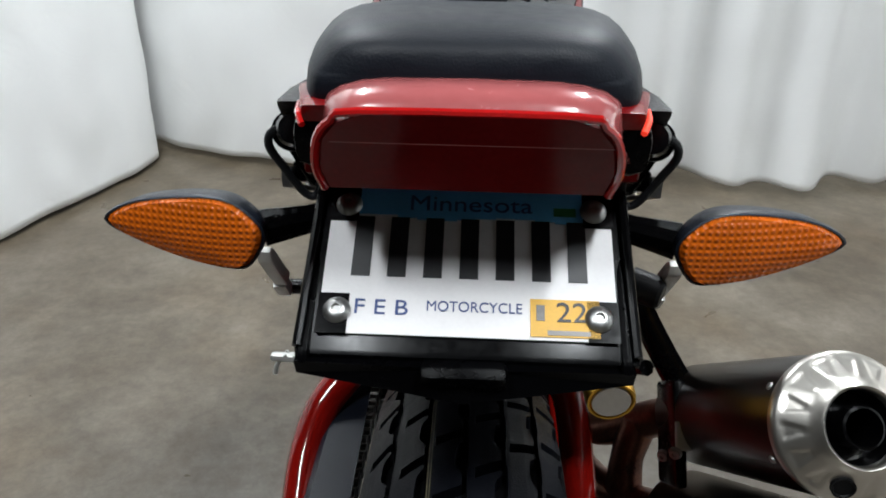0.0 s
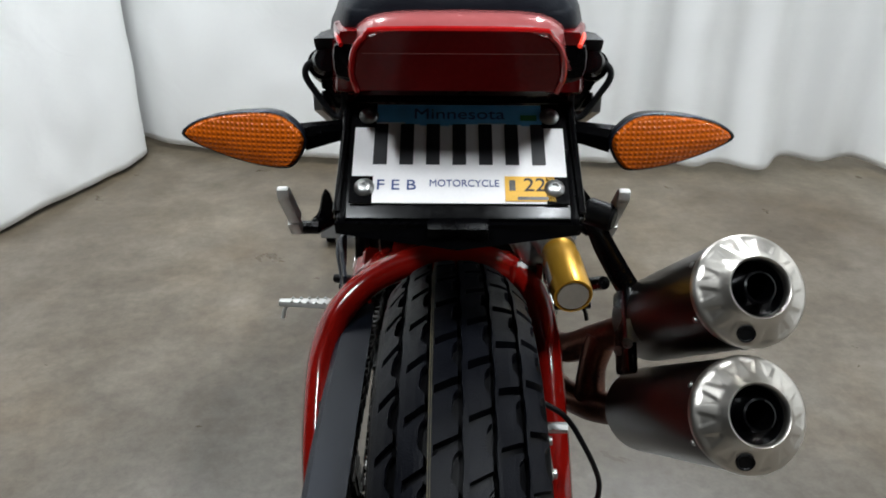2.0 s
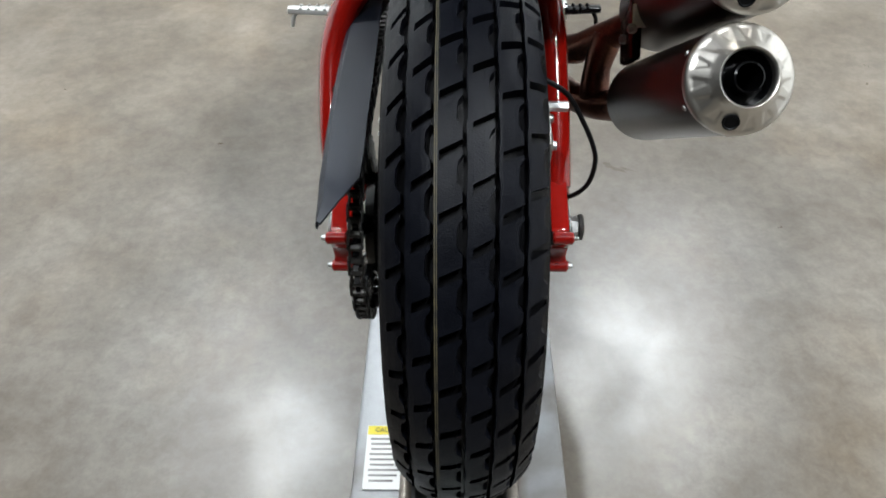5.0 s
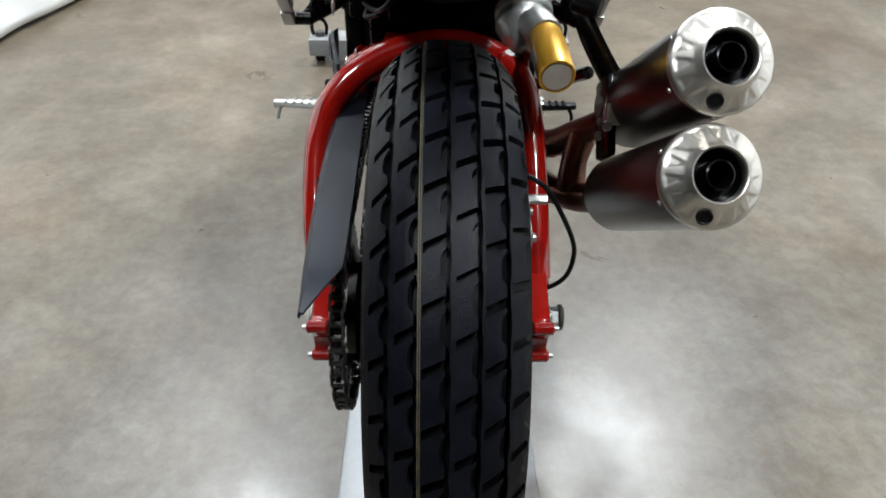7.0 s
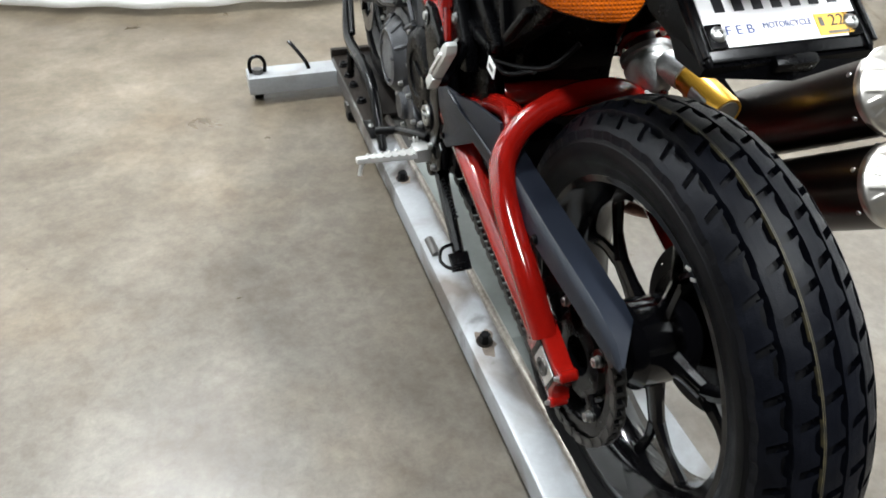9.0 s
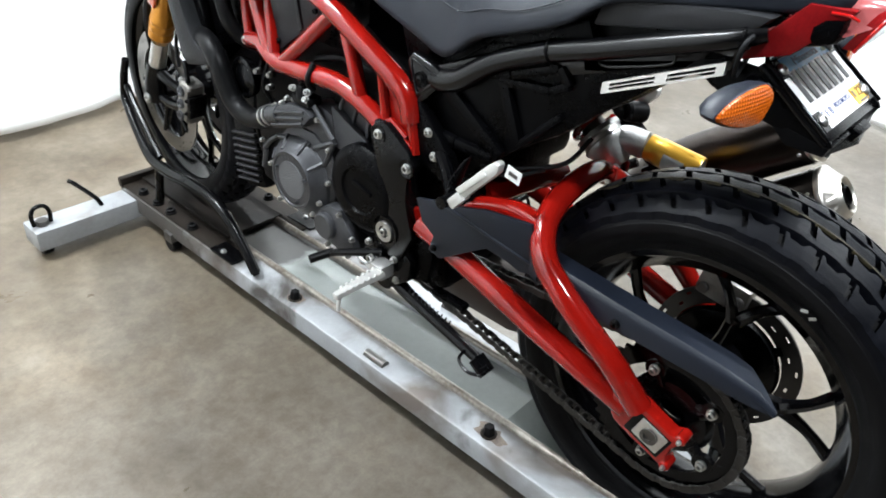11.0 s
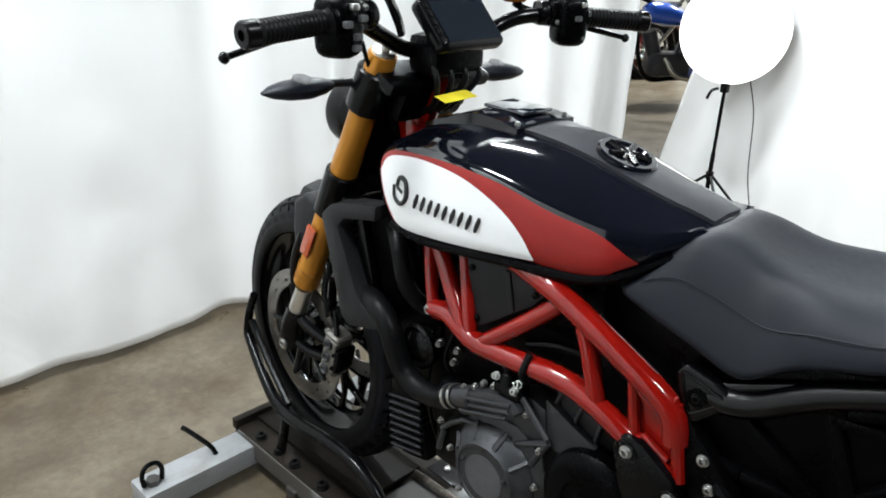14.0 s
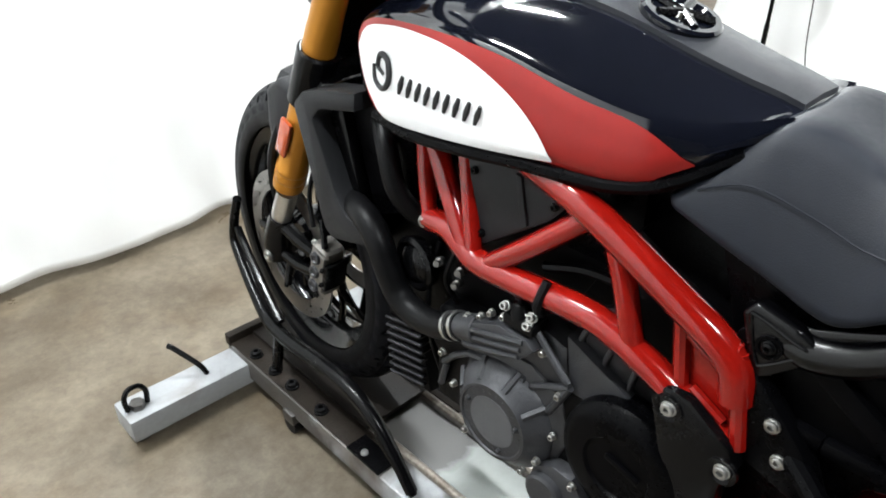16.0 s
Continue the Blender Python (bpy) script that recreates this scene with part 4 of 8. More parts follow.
for side in (-1, 1):
    s = side
    arm = prism([(0.070, 0.424), (0.050, 0.432), (0.02, 0.422), (-0.028, 0.402), (-0.042, 0.409), (-0.049, 0.398), (-0.034, 0.376), (-0.030, 0.356), (-0.038, 0.344), (-0.027, 0.336), (-0.006, 0.344), (0.030, 0.356), (0.062, 0.370), (0.075, 0.392)], s * 0.140 if s < 0 else 0.118, s * (0.168 if s < 0 else 0.142), 0.004)
    end = part("dropout", arm, M_RED, swing)
    xo = 0.168 if s < 0 else 0.142
    part("slot", box((s * (xo + 0.0006), 0.004, 0.381), (0.002, 0.064, 0.046), 0.0008, Matrix.Rotation(radians(20), 4, "X")), M_BLACK, end)
    for ey, ez in ((-0.044, 0.403), (-0.033, 0.341)):
        part("ear", cyl((s * (xo - 0.024), ey, ez), (s * (xo + 0.003), ey, ez), 0.0085, seg=14, bev=0.002), M_RED, end)
        bolt((s * (xo + 0.003), ey, ez), (s, 0, 0), 0.004, end)
    part("weld", tube([(s * (xo - 0.012), 0.072, 0.424), (s * (xo - 0.006), 0.066, 0.400), (s * (xo - 0.012), 0.066, 0.372)], 0.006, 8, 3), M_RED, end)
    block = part("axle_block", box((s * (xo - 0.004), 0.0, 0.381), (0.014, 0.048, 0.040), 0.003, Matrix.Rotation(radians(20), 4, "X")), M_ALU, swing, "silver axle adjuster block")
    part("axle_end", lathe((s * (xo + 0.0032), 0.0, 0.381), (s, 0, 0), [(0, 0.0002), (0, 0.014), (0.003, 0.014), (0.003, 0.008), (-0.004, 0.0075), (-0.004, 0.0002)], 24), M_STEEL_DARK, block)
    part("adjuster", cyl((s * (xo - 0.006), 0.022, 0.390), (s * (xo - 0.006), 0.05, 0.401), 0.006, seg=10), M_BOLT, block)
part("axle_nut", cyl((0.142, 0, 0.381), (0.158, 0, 0.381), 0.0145, seg=6, bev=0.002), M_BOLT, bike)
ax = lathe((0.158, 0, 0.381), (1, 0, 0), [(0, 0.004), (0, 0.017), (0.004, 0.018), (0.006, 0.014), (0.006, 0.004)], 18)
part("axle_cap", ax, M_STEEL_DARK, bike)

# chain guard
GUARD = [(0.275, -0.150, -0.110, 0.575, 0.538), (0.20, -0.156, -0.110, 0.567, 0.527), (0.10, -0.158, -0.110, 0.559, 0.520), (0.0, -0.158, -0.110, 0.552, 0.516), (-0.06, -0.157, -0.110, 0.546, 0.513), (-0.088, -0.157, -0.112, 0.541, 0.512), (-0.115, -0.156, -0.131, 0.534, 0.511), (-0.142, -0.156, -0.150, 0.523, 0.514)]
rings = []
for y, xo, xi, zt, zb in GUARD:
    c = min(0.008, 0.4 * (xi - xo))
    rings.append([V((xo, y, zb)), V((xo, y, zt - 0.010)), V((xo + 0.3 * c, y, zt - 0.004)), V((xo + c, y, zt)), V((xi, y, zt - 0.003)), V((xi, y, zt - 0.006)), V((xo + c, y, zt - 0.003)), V((xo + 0.6 * c, y, zt - 0.006)), V((xo + 0.0025, y, zt - 0.012)), V((xo + 0.0025, y, zb))])
guard_bm = loft(rings)
guard = part("chain_guard", guard_bm, M_GUARD, bike, "dark slate plastic chain guard")
fr = prism([(0.486, 0.586), (0.43, 0.602), (0.39, 0.606), (0.350, 0.616), (0.269, 0.619), (0.246, 0.520), (0.262, 0.530), (0.280, 0.527), (0.300, 0.536), (0.340, 0.547), (0.425, 0.492), (0.452, 0.498), (0.442, 0.530), (0.470, 0.548)], -0.180, -0.174, 0.002)
for v in fr.verts:
    v.co.x += 0.030 * min(1.0, max(0.0, (0.42 - v.co.y) / 0.16))
part("front_guard", fr, M_GUARD, guard, "dark slate front shield of the chain guard")
bolt((-0.158, 0.098, 0.530), (-1, 0, 0), 0.008, guard, M_BLACK)
part("guard_ridge", tube([(-0.1795, 0.425, 0.598), (-0.1775, 0.395, 0.592), (-0.166, 0.345, 0.574), (-0.151, 0.262, 0.550)], 0.0028, 8, 5), M_GUARD, guard)
bolt((-0.180, 0.438, 0.508), (-1, 0, 0), 0.006, guard, M_BLACK)

# rear shock
SH_D = V((0.02, 0.82, 0.57)).normalized()
shock = part("rear_shock", lathe((0.116, 0.282, 0.640), SH_D, [(-0.012, 0.0002), (-0.012, 0.014), (-0.008, 0.020), (0.004, 0.026), (0.020, 0.034), (0.028, 0.037), (0.034, 0.041), (0.040, 0.041), (0.043, 0.038), (0.050, 0.038), (0.053, 0.042), (0.062, 0.042), (0.064, 0.030), (0.064, 0.0002)], 32), M_ALU_CAST, bike, "cast aluminium rear shock with a gold reservoir")
coil = []
o, ax_d = V((0.116, 0.282, 0.640)) + SH_D * 0.066, SH_D
u = ax_d.orthogonal().normalized()
w = ax_d.cross(u)
for k in range(90):
    a = k / 90 * 2 * math.pi * 7
    coil.append(o + ax_d * (0.15 * k / 90) + (u * math.cos(a) + w * math.sin(a)) * 0.036)
part("spring", tube(coil, 0.0065, 8, 1), M_RED, shock, "red coil spring")
part("damper", cyl(o, o + ax_d * 0.17, 0.022), M_STEEL_DARK, shock)
res_d = (V((0.144, 0.147, 0.660)) - V((0.139, 0.242, 0.672))).normalized()
r_end = V((0.144, 0.147, 0.660))
res = part("reservoir", lathe(r_end, -res_d, [(0, 0.0002), (0.0005, 0.0195), (0.001, 0.021), (-0.001, 0.0215), (-0.001, 0.0235), (0.003, 0.0245), (0.075, 0.0245), (0.078, 0.023), (0.095, 0.023), (0.095, 0.0002)], 36), M_GOLD, shock, "gold anodised shock reservoir")
ru = V((-1, 0, 0)) - res_d * V((-1, 0, 0)).dot(res_d)
ru.normalize()
rw = res_d.cross(ru)
lab = bmesh.new()
grid = [[lab.verts.new(r_end - res_d * d + (ru * math.cos(q) + rw * math.sin(q)) * 0.0249) for q in [radians(-25 + 6 * k) for k in range(13)]] for d in (0.022, 0.060)]
for i in range(12):
    lab.faces.new((grid[0][i], grid[0][i + 1], grid[1][i + 1], grid[1][i]))
part("maker_label", lab, M_LABEL, res, "small white paper label")
part("end_cap", lathe(r_end, -res_d, [(-0.0015, 0.0002), (-0.0015, 0.019), (0.004, 0.020), (0.004, 0.0002)], 36), M_ALU, res, "frosted silver reservoir end")
part("joint", tube([(0.116, 0.300, 0.658), (0.130, 0.282, 0.674), (0.139, 0.248, 0.672)], [0.024, 0.025, 0.0245], 16, 4), M_ALU_CAST, shock)
part("shock_bolt", cyl((0.070, 0.276, 0.632), (0.130, 0.276, 0.632), 0.009, seg=6), M_STEEL_DARK, shock)
for cx in (0.082, 0.118):
    part("clevis", box((cx, 0.278, 0.628), (0.010, 0.036, 0.030), 0.005), M_RED, swing)

# trellis frame
FR = {
    "top_tube": ([(0.110, 0.98, 0.885), (0.128, 0.88, 0.872), (0.142, 0.794, 0.857), (0.150, 0.723, 0.838), (0.152, 0.601, 0.780), (0.150, 0.560, 0.756), (0.1485, 0.541, 0.733), (0.147, 0.535, 0.700)], 0.0185),
    "lower_tube": ([(0.130, 1.006, 0.716), (0.138, 0.960, 0.722), (0.146, 0.925, 0.714), (0.150, 0.886, 0.703), (0.153, 0.800, 0.709), (0.153, 0.720, 0.714), (0.152, 0.669, 0.704), (0.150, 0.608, 0.678), (0.148, 0.575, 0.655)], 0.0180),
    "front_strut": ([(0.105, 1.045, 0.850), (0.120, 1.026, 0.780), (0.130, 1.006, 0.716)], 0.0125),
    "front_diagonal": ([(0.108, 1.030, 0.850), (0.128, 0.975, 0.785), (0.148, 0.915, 0.712)], 0.0160),
    "middle_strut": ([(0.125, 0.944, 0.850), (0.138, 0.922, 0.780), (0.150, 0.902, 0.708)], 0.0120),
    "rear_diagonal": ([(0.150, 0.874, 0.708), (0.150, 0.800, 0.770), (0.147, 0.735, 0.828)], 0.0140),
    "rear_strut": ([(0.151, 0.690, 0.812), (0.152, 0.672, 0.765), (0.152, 0.656, 0.708)], 0.0140),
}
frame_part = part("main_frame", tube([(0.0, 1.14, 0.80), (0.0, 1.185, 0.95), (0.0, 1.20, 1.0)], 0.035, 18, 3), M_RED, bike, "glossy red tubular trellis frame")
for side in (-1, 1):
    for nm, (pts, r) in FR.items():
        part(nm, tube([(side * x, y, z) for x, y, z in pts], r, 14, 5), M_RED, frame_part)
    part("head_tube_arm", tube([(side * 0.108, 1.02, 0.86), (side * 0.07, 1.10, 0.90), (side * 0.02, 1.17, 0.93)], 0.018, 12, 4), M_RED, frame_part)
    ring = [(0.606, 0.769), (0.542, 0.757), (0.520, 0.645), (0.592, 0.684)]
    gs = part("gusset", prism(ring, side * 0.138, side * 0.147, 0.003), M_RED, frame_part)
    for p0, p1 in zip(ring, ring[1:] + ring[:1]):
        part("rib", tube([(side * 0.149, *p0), (side * 0.149, *p1)], 0.0095, 10, 1), M_RED, gs)
    part("rib", tube([(side * 0.150, 0.594, 0.752), (side * 0.150, 0.552, 0.728)], 0.006, 8, 1), M_RED, gs)
    part("rib", tube([(side * 0.150, 0.540, 0.668), (side * 0.150, 0.580, 0.690)], 0.006, 8, 1), M_RED, gs)
    bolt((side * 0.142, 1.006, 0.716), (side, 0, 0), 0.010, frame_part)
    part("clip", tube([(side * 0.160, 0.772, 0.735), (side * 0.174, 0.774, 0.705), (side * 0.158, 0.778, 0.684)], 0.006, 8, 4), M_CABLE, frame_part)
    pan = prism([(0.928, 0.842), (0.880, 0.852), (0.800, 0.842), (0.768, 0.826), (0.790, 0.800), (0.898, 0.722), (0.908, 0.728)], side * 0.118, side * 0.140, 0.006)
    sp_panel = part("side_panel", pan, M_PLASTIC_GREY, bike, "dark grey plastic triangular panel inside the frame")
    part("ridge", prism([(0.845, 0.845), (0.835, 0.843), (0.822, 0.782), (0.832, 0.775)], side * 0.136, side * 0.1445, 0.003), M_PLASTIC_GREY, sp_panel)
    for by, bz in ((0.912, 0.826), (0.785, 0.822), (0.897, 0.742)):
        bolt((side * 0.140, by, bz), (side, 0, 0), 0.006, sp_panel, M_BLACK)

# engine
eng = part("engine", box((0, 0.76, 0.50), (0.29, 0.46, 0.18), 0.03, seg=3), M_ENGINE_DARK, bike, "grey and black cast v-twin engine")
part("sump", box((0, 0.76, 0.37), (0.15, 0.36, 0.12), 0.02), M_ENGINE_DARK, eng)
part("rear_cylinder", box((0, 0.68, 0.68), (0.22, 0.16, 0.24), 0.02, Matrix.Rotation(radians(28), 4, "X")), M_ENGINE_DARK, eng)
part("front_cylinder", box((0, 1.03, 0.56), (0.20, 0.15, 0.26), 0.02, Matrix.Rotation(radians(-42), 4, "X")), M_ENGINE_DARK, eng)
part("airbox", box((0, 0.86, 0.79), (0.20, 0.34, 0.14), 0.03), M_PLASTIC, eng)
part("core", box((0, 0.80, 0.67), (0.20, 0.44, 0.22), 0.03), M_ENGINE_DARK, eng)
fin_rot = Matrix.Rotation(radians(-12), 4, "X")
for k in range(8):
    part("fin", box((0, 1.098 + 0.001 * k, 0.352 + 0.0165 * k), (0.215, 0.092, 0.006), 0.002, fin_rot, seg=1), M_FIN, eng)
part("fin_core", box((0, 1.098, 0.42), (0.198, 0.080, 0.17), 0.01, fin_rot), M_ENGINE_DARK, eng)
for side in (-1, 1):
    s = side
    # stator cover with its round badge
    cov = lathe((s * 0.135, 0.833, 0.480), (s, 0, 0), [(-0.02, 0.0002), (-0.02, 0.090), (0.010, 0.089), (0.022, 0.083), (0.034, 0.070), (0.042, 0.0625), (0.045, 0.0605), (0.045, 0.0560), (0.0425, 0.0545), (0.0425, 0.0002)], 56)
    c1 = part("alternator_cover", cov, M_ENGINE, eng, "grey cast round engine cover")
    part("badge", lathe((s * 0.1770, 0.833, 0.480), (s, 0, 0), [(0, 0.0002), (0, 0.0405), (0.0016, 0.0400), (0.0016, 0.0002)], 48), M_MESH, c1, "round grey badge with a fine mesh face")
    for ang in (20, 160, 250):
        q = radians(ang)
        bolt((s * 0.1775, 0.833 + math.cos(q) * 0.047, 0.480 + math.sin(q) * 0.047), (s, 0, 0), 0.0045, c1, M_ENGINE)
    for k in range(26):
        a = 2 * math.pi * k / 26
        part("badge_mark", box((s * 0.1775, 0.833 + math.cos(a) * 0.0490, 0.480 + math.sin(a) * 0.0490), (0.0015, 0.0022, 0.0045), 0, Matrix.Rotation(a + math.pi / 2, 4, "X")), M_ENGINE, c1)
    for ang in (22, 64, 105, 142):
        a = radians(ang)
        part("rib", tube([(s * 0.150, 0.833 + math.cos(a) * 0.088, 0.480 + math.sin(a) * 0.088), (s * 0.174, 0.833 + math.cos(a) * 0.064, 0.480 + math.sin(a) * 0.064)], 0.0056, 6, 1), M_ENGINE, c1)
    sh = prism([(0.905, 0.548), (0.862, 0.590), (0.795, 0.588), (0.738, 0.560), (0.722, 0.500), (0.742, 0.440), (0.79, 0.405), (0.85, 0.395), (0.905, 0.43), (0.925, 0.49)], s * 0.10, s * 0.150, 0.014)
    part("cover_shoulder", sh, M_ENGINE, c1)
    # upper housing
    up = prism([(0.93, 0.52), (0.92, 0.575), (0.86, 0.62), (0.79, 0.652), (0.745, 0.640), (0.735, 0.56), (0.76, 0.47), (0.80, 0.42), (0.90, 0.42)], s * 0.10, s * 0.143, 0.012)
    c2 = part("crankcase_cover", up, M_ENGINE, eng, "grey cast crankcase cover")
    for rr in ([(0.905, 0.568), (0.86, 0.605), (0.79, 0.635)], [(0.90, 0.585), (0.85, 0.622), (0.785, 0.650)]):
        part("rib", tube([(s * 0.152, y, z) for y, z in rr], 0.006, 8, 3), M_ENGINE, c2)
    hs = part("coolant_housing", prism([(0.918, 0.598), (0.900, 0.567), (0.803, 0.600), (0.775, 0.630), (0.790, 0.641), (0.838, 0.641), (0.876, 0.624)], s * 0.140, s * 0.170, 0.007), M_ENGINE, c2, "grey ribbed coolant housing")
    for o in (0.0, 0.014, 0.028):
        part("rib", tube([(s * 0.170, 0.898 - 0.2 * o, 0.578 + o * 0.95), (s * 0.172, 0.850 - 0.2 * o, 0.594 + o), (s * 0.170, 0.800 - 0.2 * o, 0.610 + o * 0.9)], 0.0038, 8, 2), M_ENGINE, hs)
    part("outlet", cyl((s * 0.154, 0.920, 0.587), (s * 0.155, 0.880, 0.602), 0.019, 0.022, seg=20, bev=0.002), M_ENGINE, hs)
    for web in ([(0.788, 0.559), (0.729, 0.592)], [(0.758, 0.534), (0.729, 0.592)], [(0.795, 0.655), (0.733, 0.596)], [(0.955, 0.500), (0.905, 0.545), (0.800, 0.560)], [(0.962, 0.455), (0.950, 0.500)], [(0.785, 0.54), (0.795, 0.44), (0.775, 0.42)]):
        part("web", tube([(s * 0.151, y, z) for y, z in web], 0.0055, 8, 2), M_ENGINE, c2)
    sens = part("sensor_base", box((s * 0.150, 0.808, 0.655), (0.034, 0.050, 0.018), 0.005), M_CABLE, c2, "black plastic sensor on the engine")
    part("sensor_dome", lathe((s * 0.152, 0.812, 0.660), (s * 0.15, 0.1, 1), [(0, 0.0002), (0, 0.016), (0.012, 0.014), (0.022, 0.009), (0.026, 0.0002)], 18), M_CABLE, sens)
    part("sensor_lead", tube([(s * 0.152, 0.815, 0.682), (s * 0.150, 0.835, 0.700), (s * 0.140, 0.862, 0.705)], 0.006, 8, 4), M_CABLE, sens)
    for by, bz in ((0.830, 0.672), (0.786, 0.676), (0.792, 0.660)):
        bolt((s * 0.162, by, bz), (s, 0, 0.4), 0.007, sens, h=0.010)
    head = part("cylinder_head", prism([(0.745, 0.686), (0.703, 0.714), (0.652, 0.672), (0.655, 0.62), (0.694, 0.601), (0.730, 0.63)], s * 0.08, s * 0.128, 0.010, seg=3), M_FIN, eng, "dark grey rear cylinder head")
    for o in (0.0, 0.5, 1.0):
        part("band", tube([(s * 0.129, 0.740 - 0.078 * o, 0.640 - 0.030 * o), (s * 0.130, 0.728 - 0.070 * o, 0.672 - 0.030 * o), (s * 0.126, 0.706 - 0.055 * o, 0.708 - 0.036 * o)], 0.004, 8, 3), M_ENGINE, head)
    for by, bz in ((0.905, 0.612), (0.862, 0.640), (0.80, 0.668), (0.772, 0.625), (0.742, 0.572), (0.775, 0.512), (0.745, 0.50), (0.93, 0.475), (0.955, 0.520), (0.905, 0.40), (0.84, 0.645), (0.88, 0.625)):
        bolt((s * 0.152, by, bz), (s, 0, 0), 0.006, eng, h=0.009)
    spk = prism([(0.75, 0.66), (0.735, 0.56), (0.66, 0.60), (0.648, 0.615)], s * 0.11, s * 0.142, 0.006)
    part("starter_bracket", spk, M_ENGINE, eng)
    bolt((s * 0.144, 0.663, 0.606), (s, 0, 0), 0.006, eng, h=0.009)
    part("starter_motor", cyl((s * 0.09, 0.60, 0.60), (s * 0.09, 0.74, 0.66), 0.038, seg=20, bev=0.006), M_ENGINE_DARK, eng)
    # small pump cover
    pump = prism([(0.765, 0.44), (0.735, 0.462), (0.70, 0.462), (0.665, 0.42), (0.655, 0.385), (0.69, 0.36), (0.74, 0.375), (0.775, 0.405)], s * 0.10, s * 0.168, 0.012)
    c3 = part("pump_cover", pump, M_ENGINE, eng, "grey cast pump cover")
    part("pump_boss", lathe((s * 0.16, 0.738, 0.413), (s, 0, 0), [(-0.01, 0.0002), (-0.01, 0.032), (0.016, 0.029), (0.019, 0.025), (0.019, 0.0002)], 28), M_ENGINE, c3)
    for by, bz in ((0.757, 0.455), (0.697, 0.455), (0.66, 0.415), (0.672, 0.372), (0.735, 0.37), (0.78, 0.42)):
        bolt((s * 0.166, by, bz), (s, 0, 0), 0.006, c3, h=0.009)
    # sprocket / clutch cover
    cl = lathe((s * 0.13, 0.640, 0.531), (s, 0, 0), [(-0.02, 0.0002), (-0.02, 0.088), (0.028, 0.086), (0.038, 0.078), (0.042, 0.066), (0.042, 0.046), (0.038, 0.043), (0.038, 0.0002)], 48)
    c4 = part("clutch_cover", cl, M_PLASTIC, eng, "round black engine cover")
    part("cover_bar", box((s * 0.170, 0.632, 0.540), (0.006, 0.05, 0.008), 0.002, Matrix.Rotation(radians(15), 4, "X")), M_PLASTIC, c4)
    plate = prism([(0.601, 0.688), (0.571, 0.684), (0.521, 0.651), (0.510, 0.627), (0.522, 0.596), (0.522, 0.551), (0.503, 0.489), (0.530, 0.430), (0.576, 0.425), (0.600, 0.470), (0.594, 0.519), (0.591, 0.583), (0.604, 0.625), (0.616, 0.664)], s * 0.14, s * 0.168, 0.006)
    c5 = part("side_plate", plate, M_BLACK, eng, "black pressed side plate with zinc bolts")
    for by, bz in ((0.592, 0.662), (0.522, 0.622)):
        part("recess", lathe((s * 0.166, by, bz), (s, 0, 0), [(0, 0.008), (0.004, 0.013), (0.0045, 0.0165), (0, 0.0175)], 24), M_BLACK, c5)
        bolt((s * 0.166, by, bz), (s, 0, 0), 0.0095, c5, h=0.008)
    piv = part("pivot_nut", lathe((s * 0.166, 0.568, 0.478), (s, 0, 0), [(0, 0.0002), (0, 0.030), (0.006, 0.030), (0.006, 0.024), (0.002, 0.023), (0.002, 0.0002)], 32), M_BLACK, c5)
    part("ring", lathe((s * 0.168, 0.568, 0.478), (s, 0, 0), [(0, 0.012), (0, 0.021), (0.007, 0.020), (0.007, 0.012)], 24), M_BOLT, piv)
    bolt((s * 0.168, 0.568, 0.478), (s, 0, 0), 0.009, piv, h=0.011)
    for by, bz in ((0.612, 0.435), (0.545, 0.425)):
        bolt((s * 0.166, by, bz), (s, 0, 0), 0.0075, c5, h=0.009)
# hoses, wires and small fittings
part("radiator_hose", tube([(-0.105, 1.235, 0.682), (-0.132, 1.190, 0.680), (-0.152, 1.125, 0.678), (-0.158, 1.090, 0.652), (-0.156, 1.073, 0.610), (-0.152, 1.054, 0.572), (-0.151, 1.015, 0.555), (-0.152, 0.965, 0.562), (-0.154, 0.918, 0.588)], [0.0215, 0.0215, 0.0215, 0.0215, 0.0215, 0.0215, 0.0215, 0.0205, 0.0195], 16, 6), M_CABLE, bike, "thick black radiator hose")
for f in (0.937, 0.922):
    part("hose_clamp", lathe((-0.1535, f, 0.588 - (f - 0.918) * 0.55), (-0.03, -0.88, 0.48), [(-0.003, 0.019), (-0.003, 0.0222), (0.003, 0.0222), (0.003, 0.019)], 24), M_BOLT, bike)
part("upper_hose", tube([(-0.12, 1.12, 0.83), (-0.14, 1.085, 0.80), (-0.14, 1.068, 0.745), (-0.12, 1.05, 0.705), (-0.09, 1.02, 0.69)], 0.016, 12, 5), M_CABLE, bike, "black rubber breather hose")
for k, pts in enumerate(([(-0.10, 1.02, 0.66), (-0.125, 1.015, 0.60), (-0.12, 1.02, 0.50), (-0.11, 1.0, 0.42)], [(-0.12, 0.96, 0.69), (-0.13, 0.975, 0.63), (-0.12, 0.96, 0.59)], [(-0.13, 0.80, 0.73), (-0.12, 0.74, 0.745), (-0.10, 0.66, 0.735)],
                           [(-0.12, 0.40, 0.66), (-0.10, 0.33, 0.675), (-0.08, 0.27, 0.70), (-0.05, 0.25, 0.74)], [(-0.10, 0.44, 0.67), (-0.115, 0.36, 0.655), (-0.09, 0.30, 0.68)])):
    part("wire", tube(pts, 0.004 if k != 2 else 0.007, 8, 5), M_CABLE, bike)
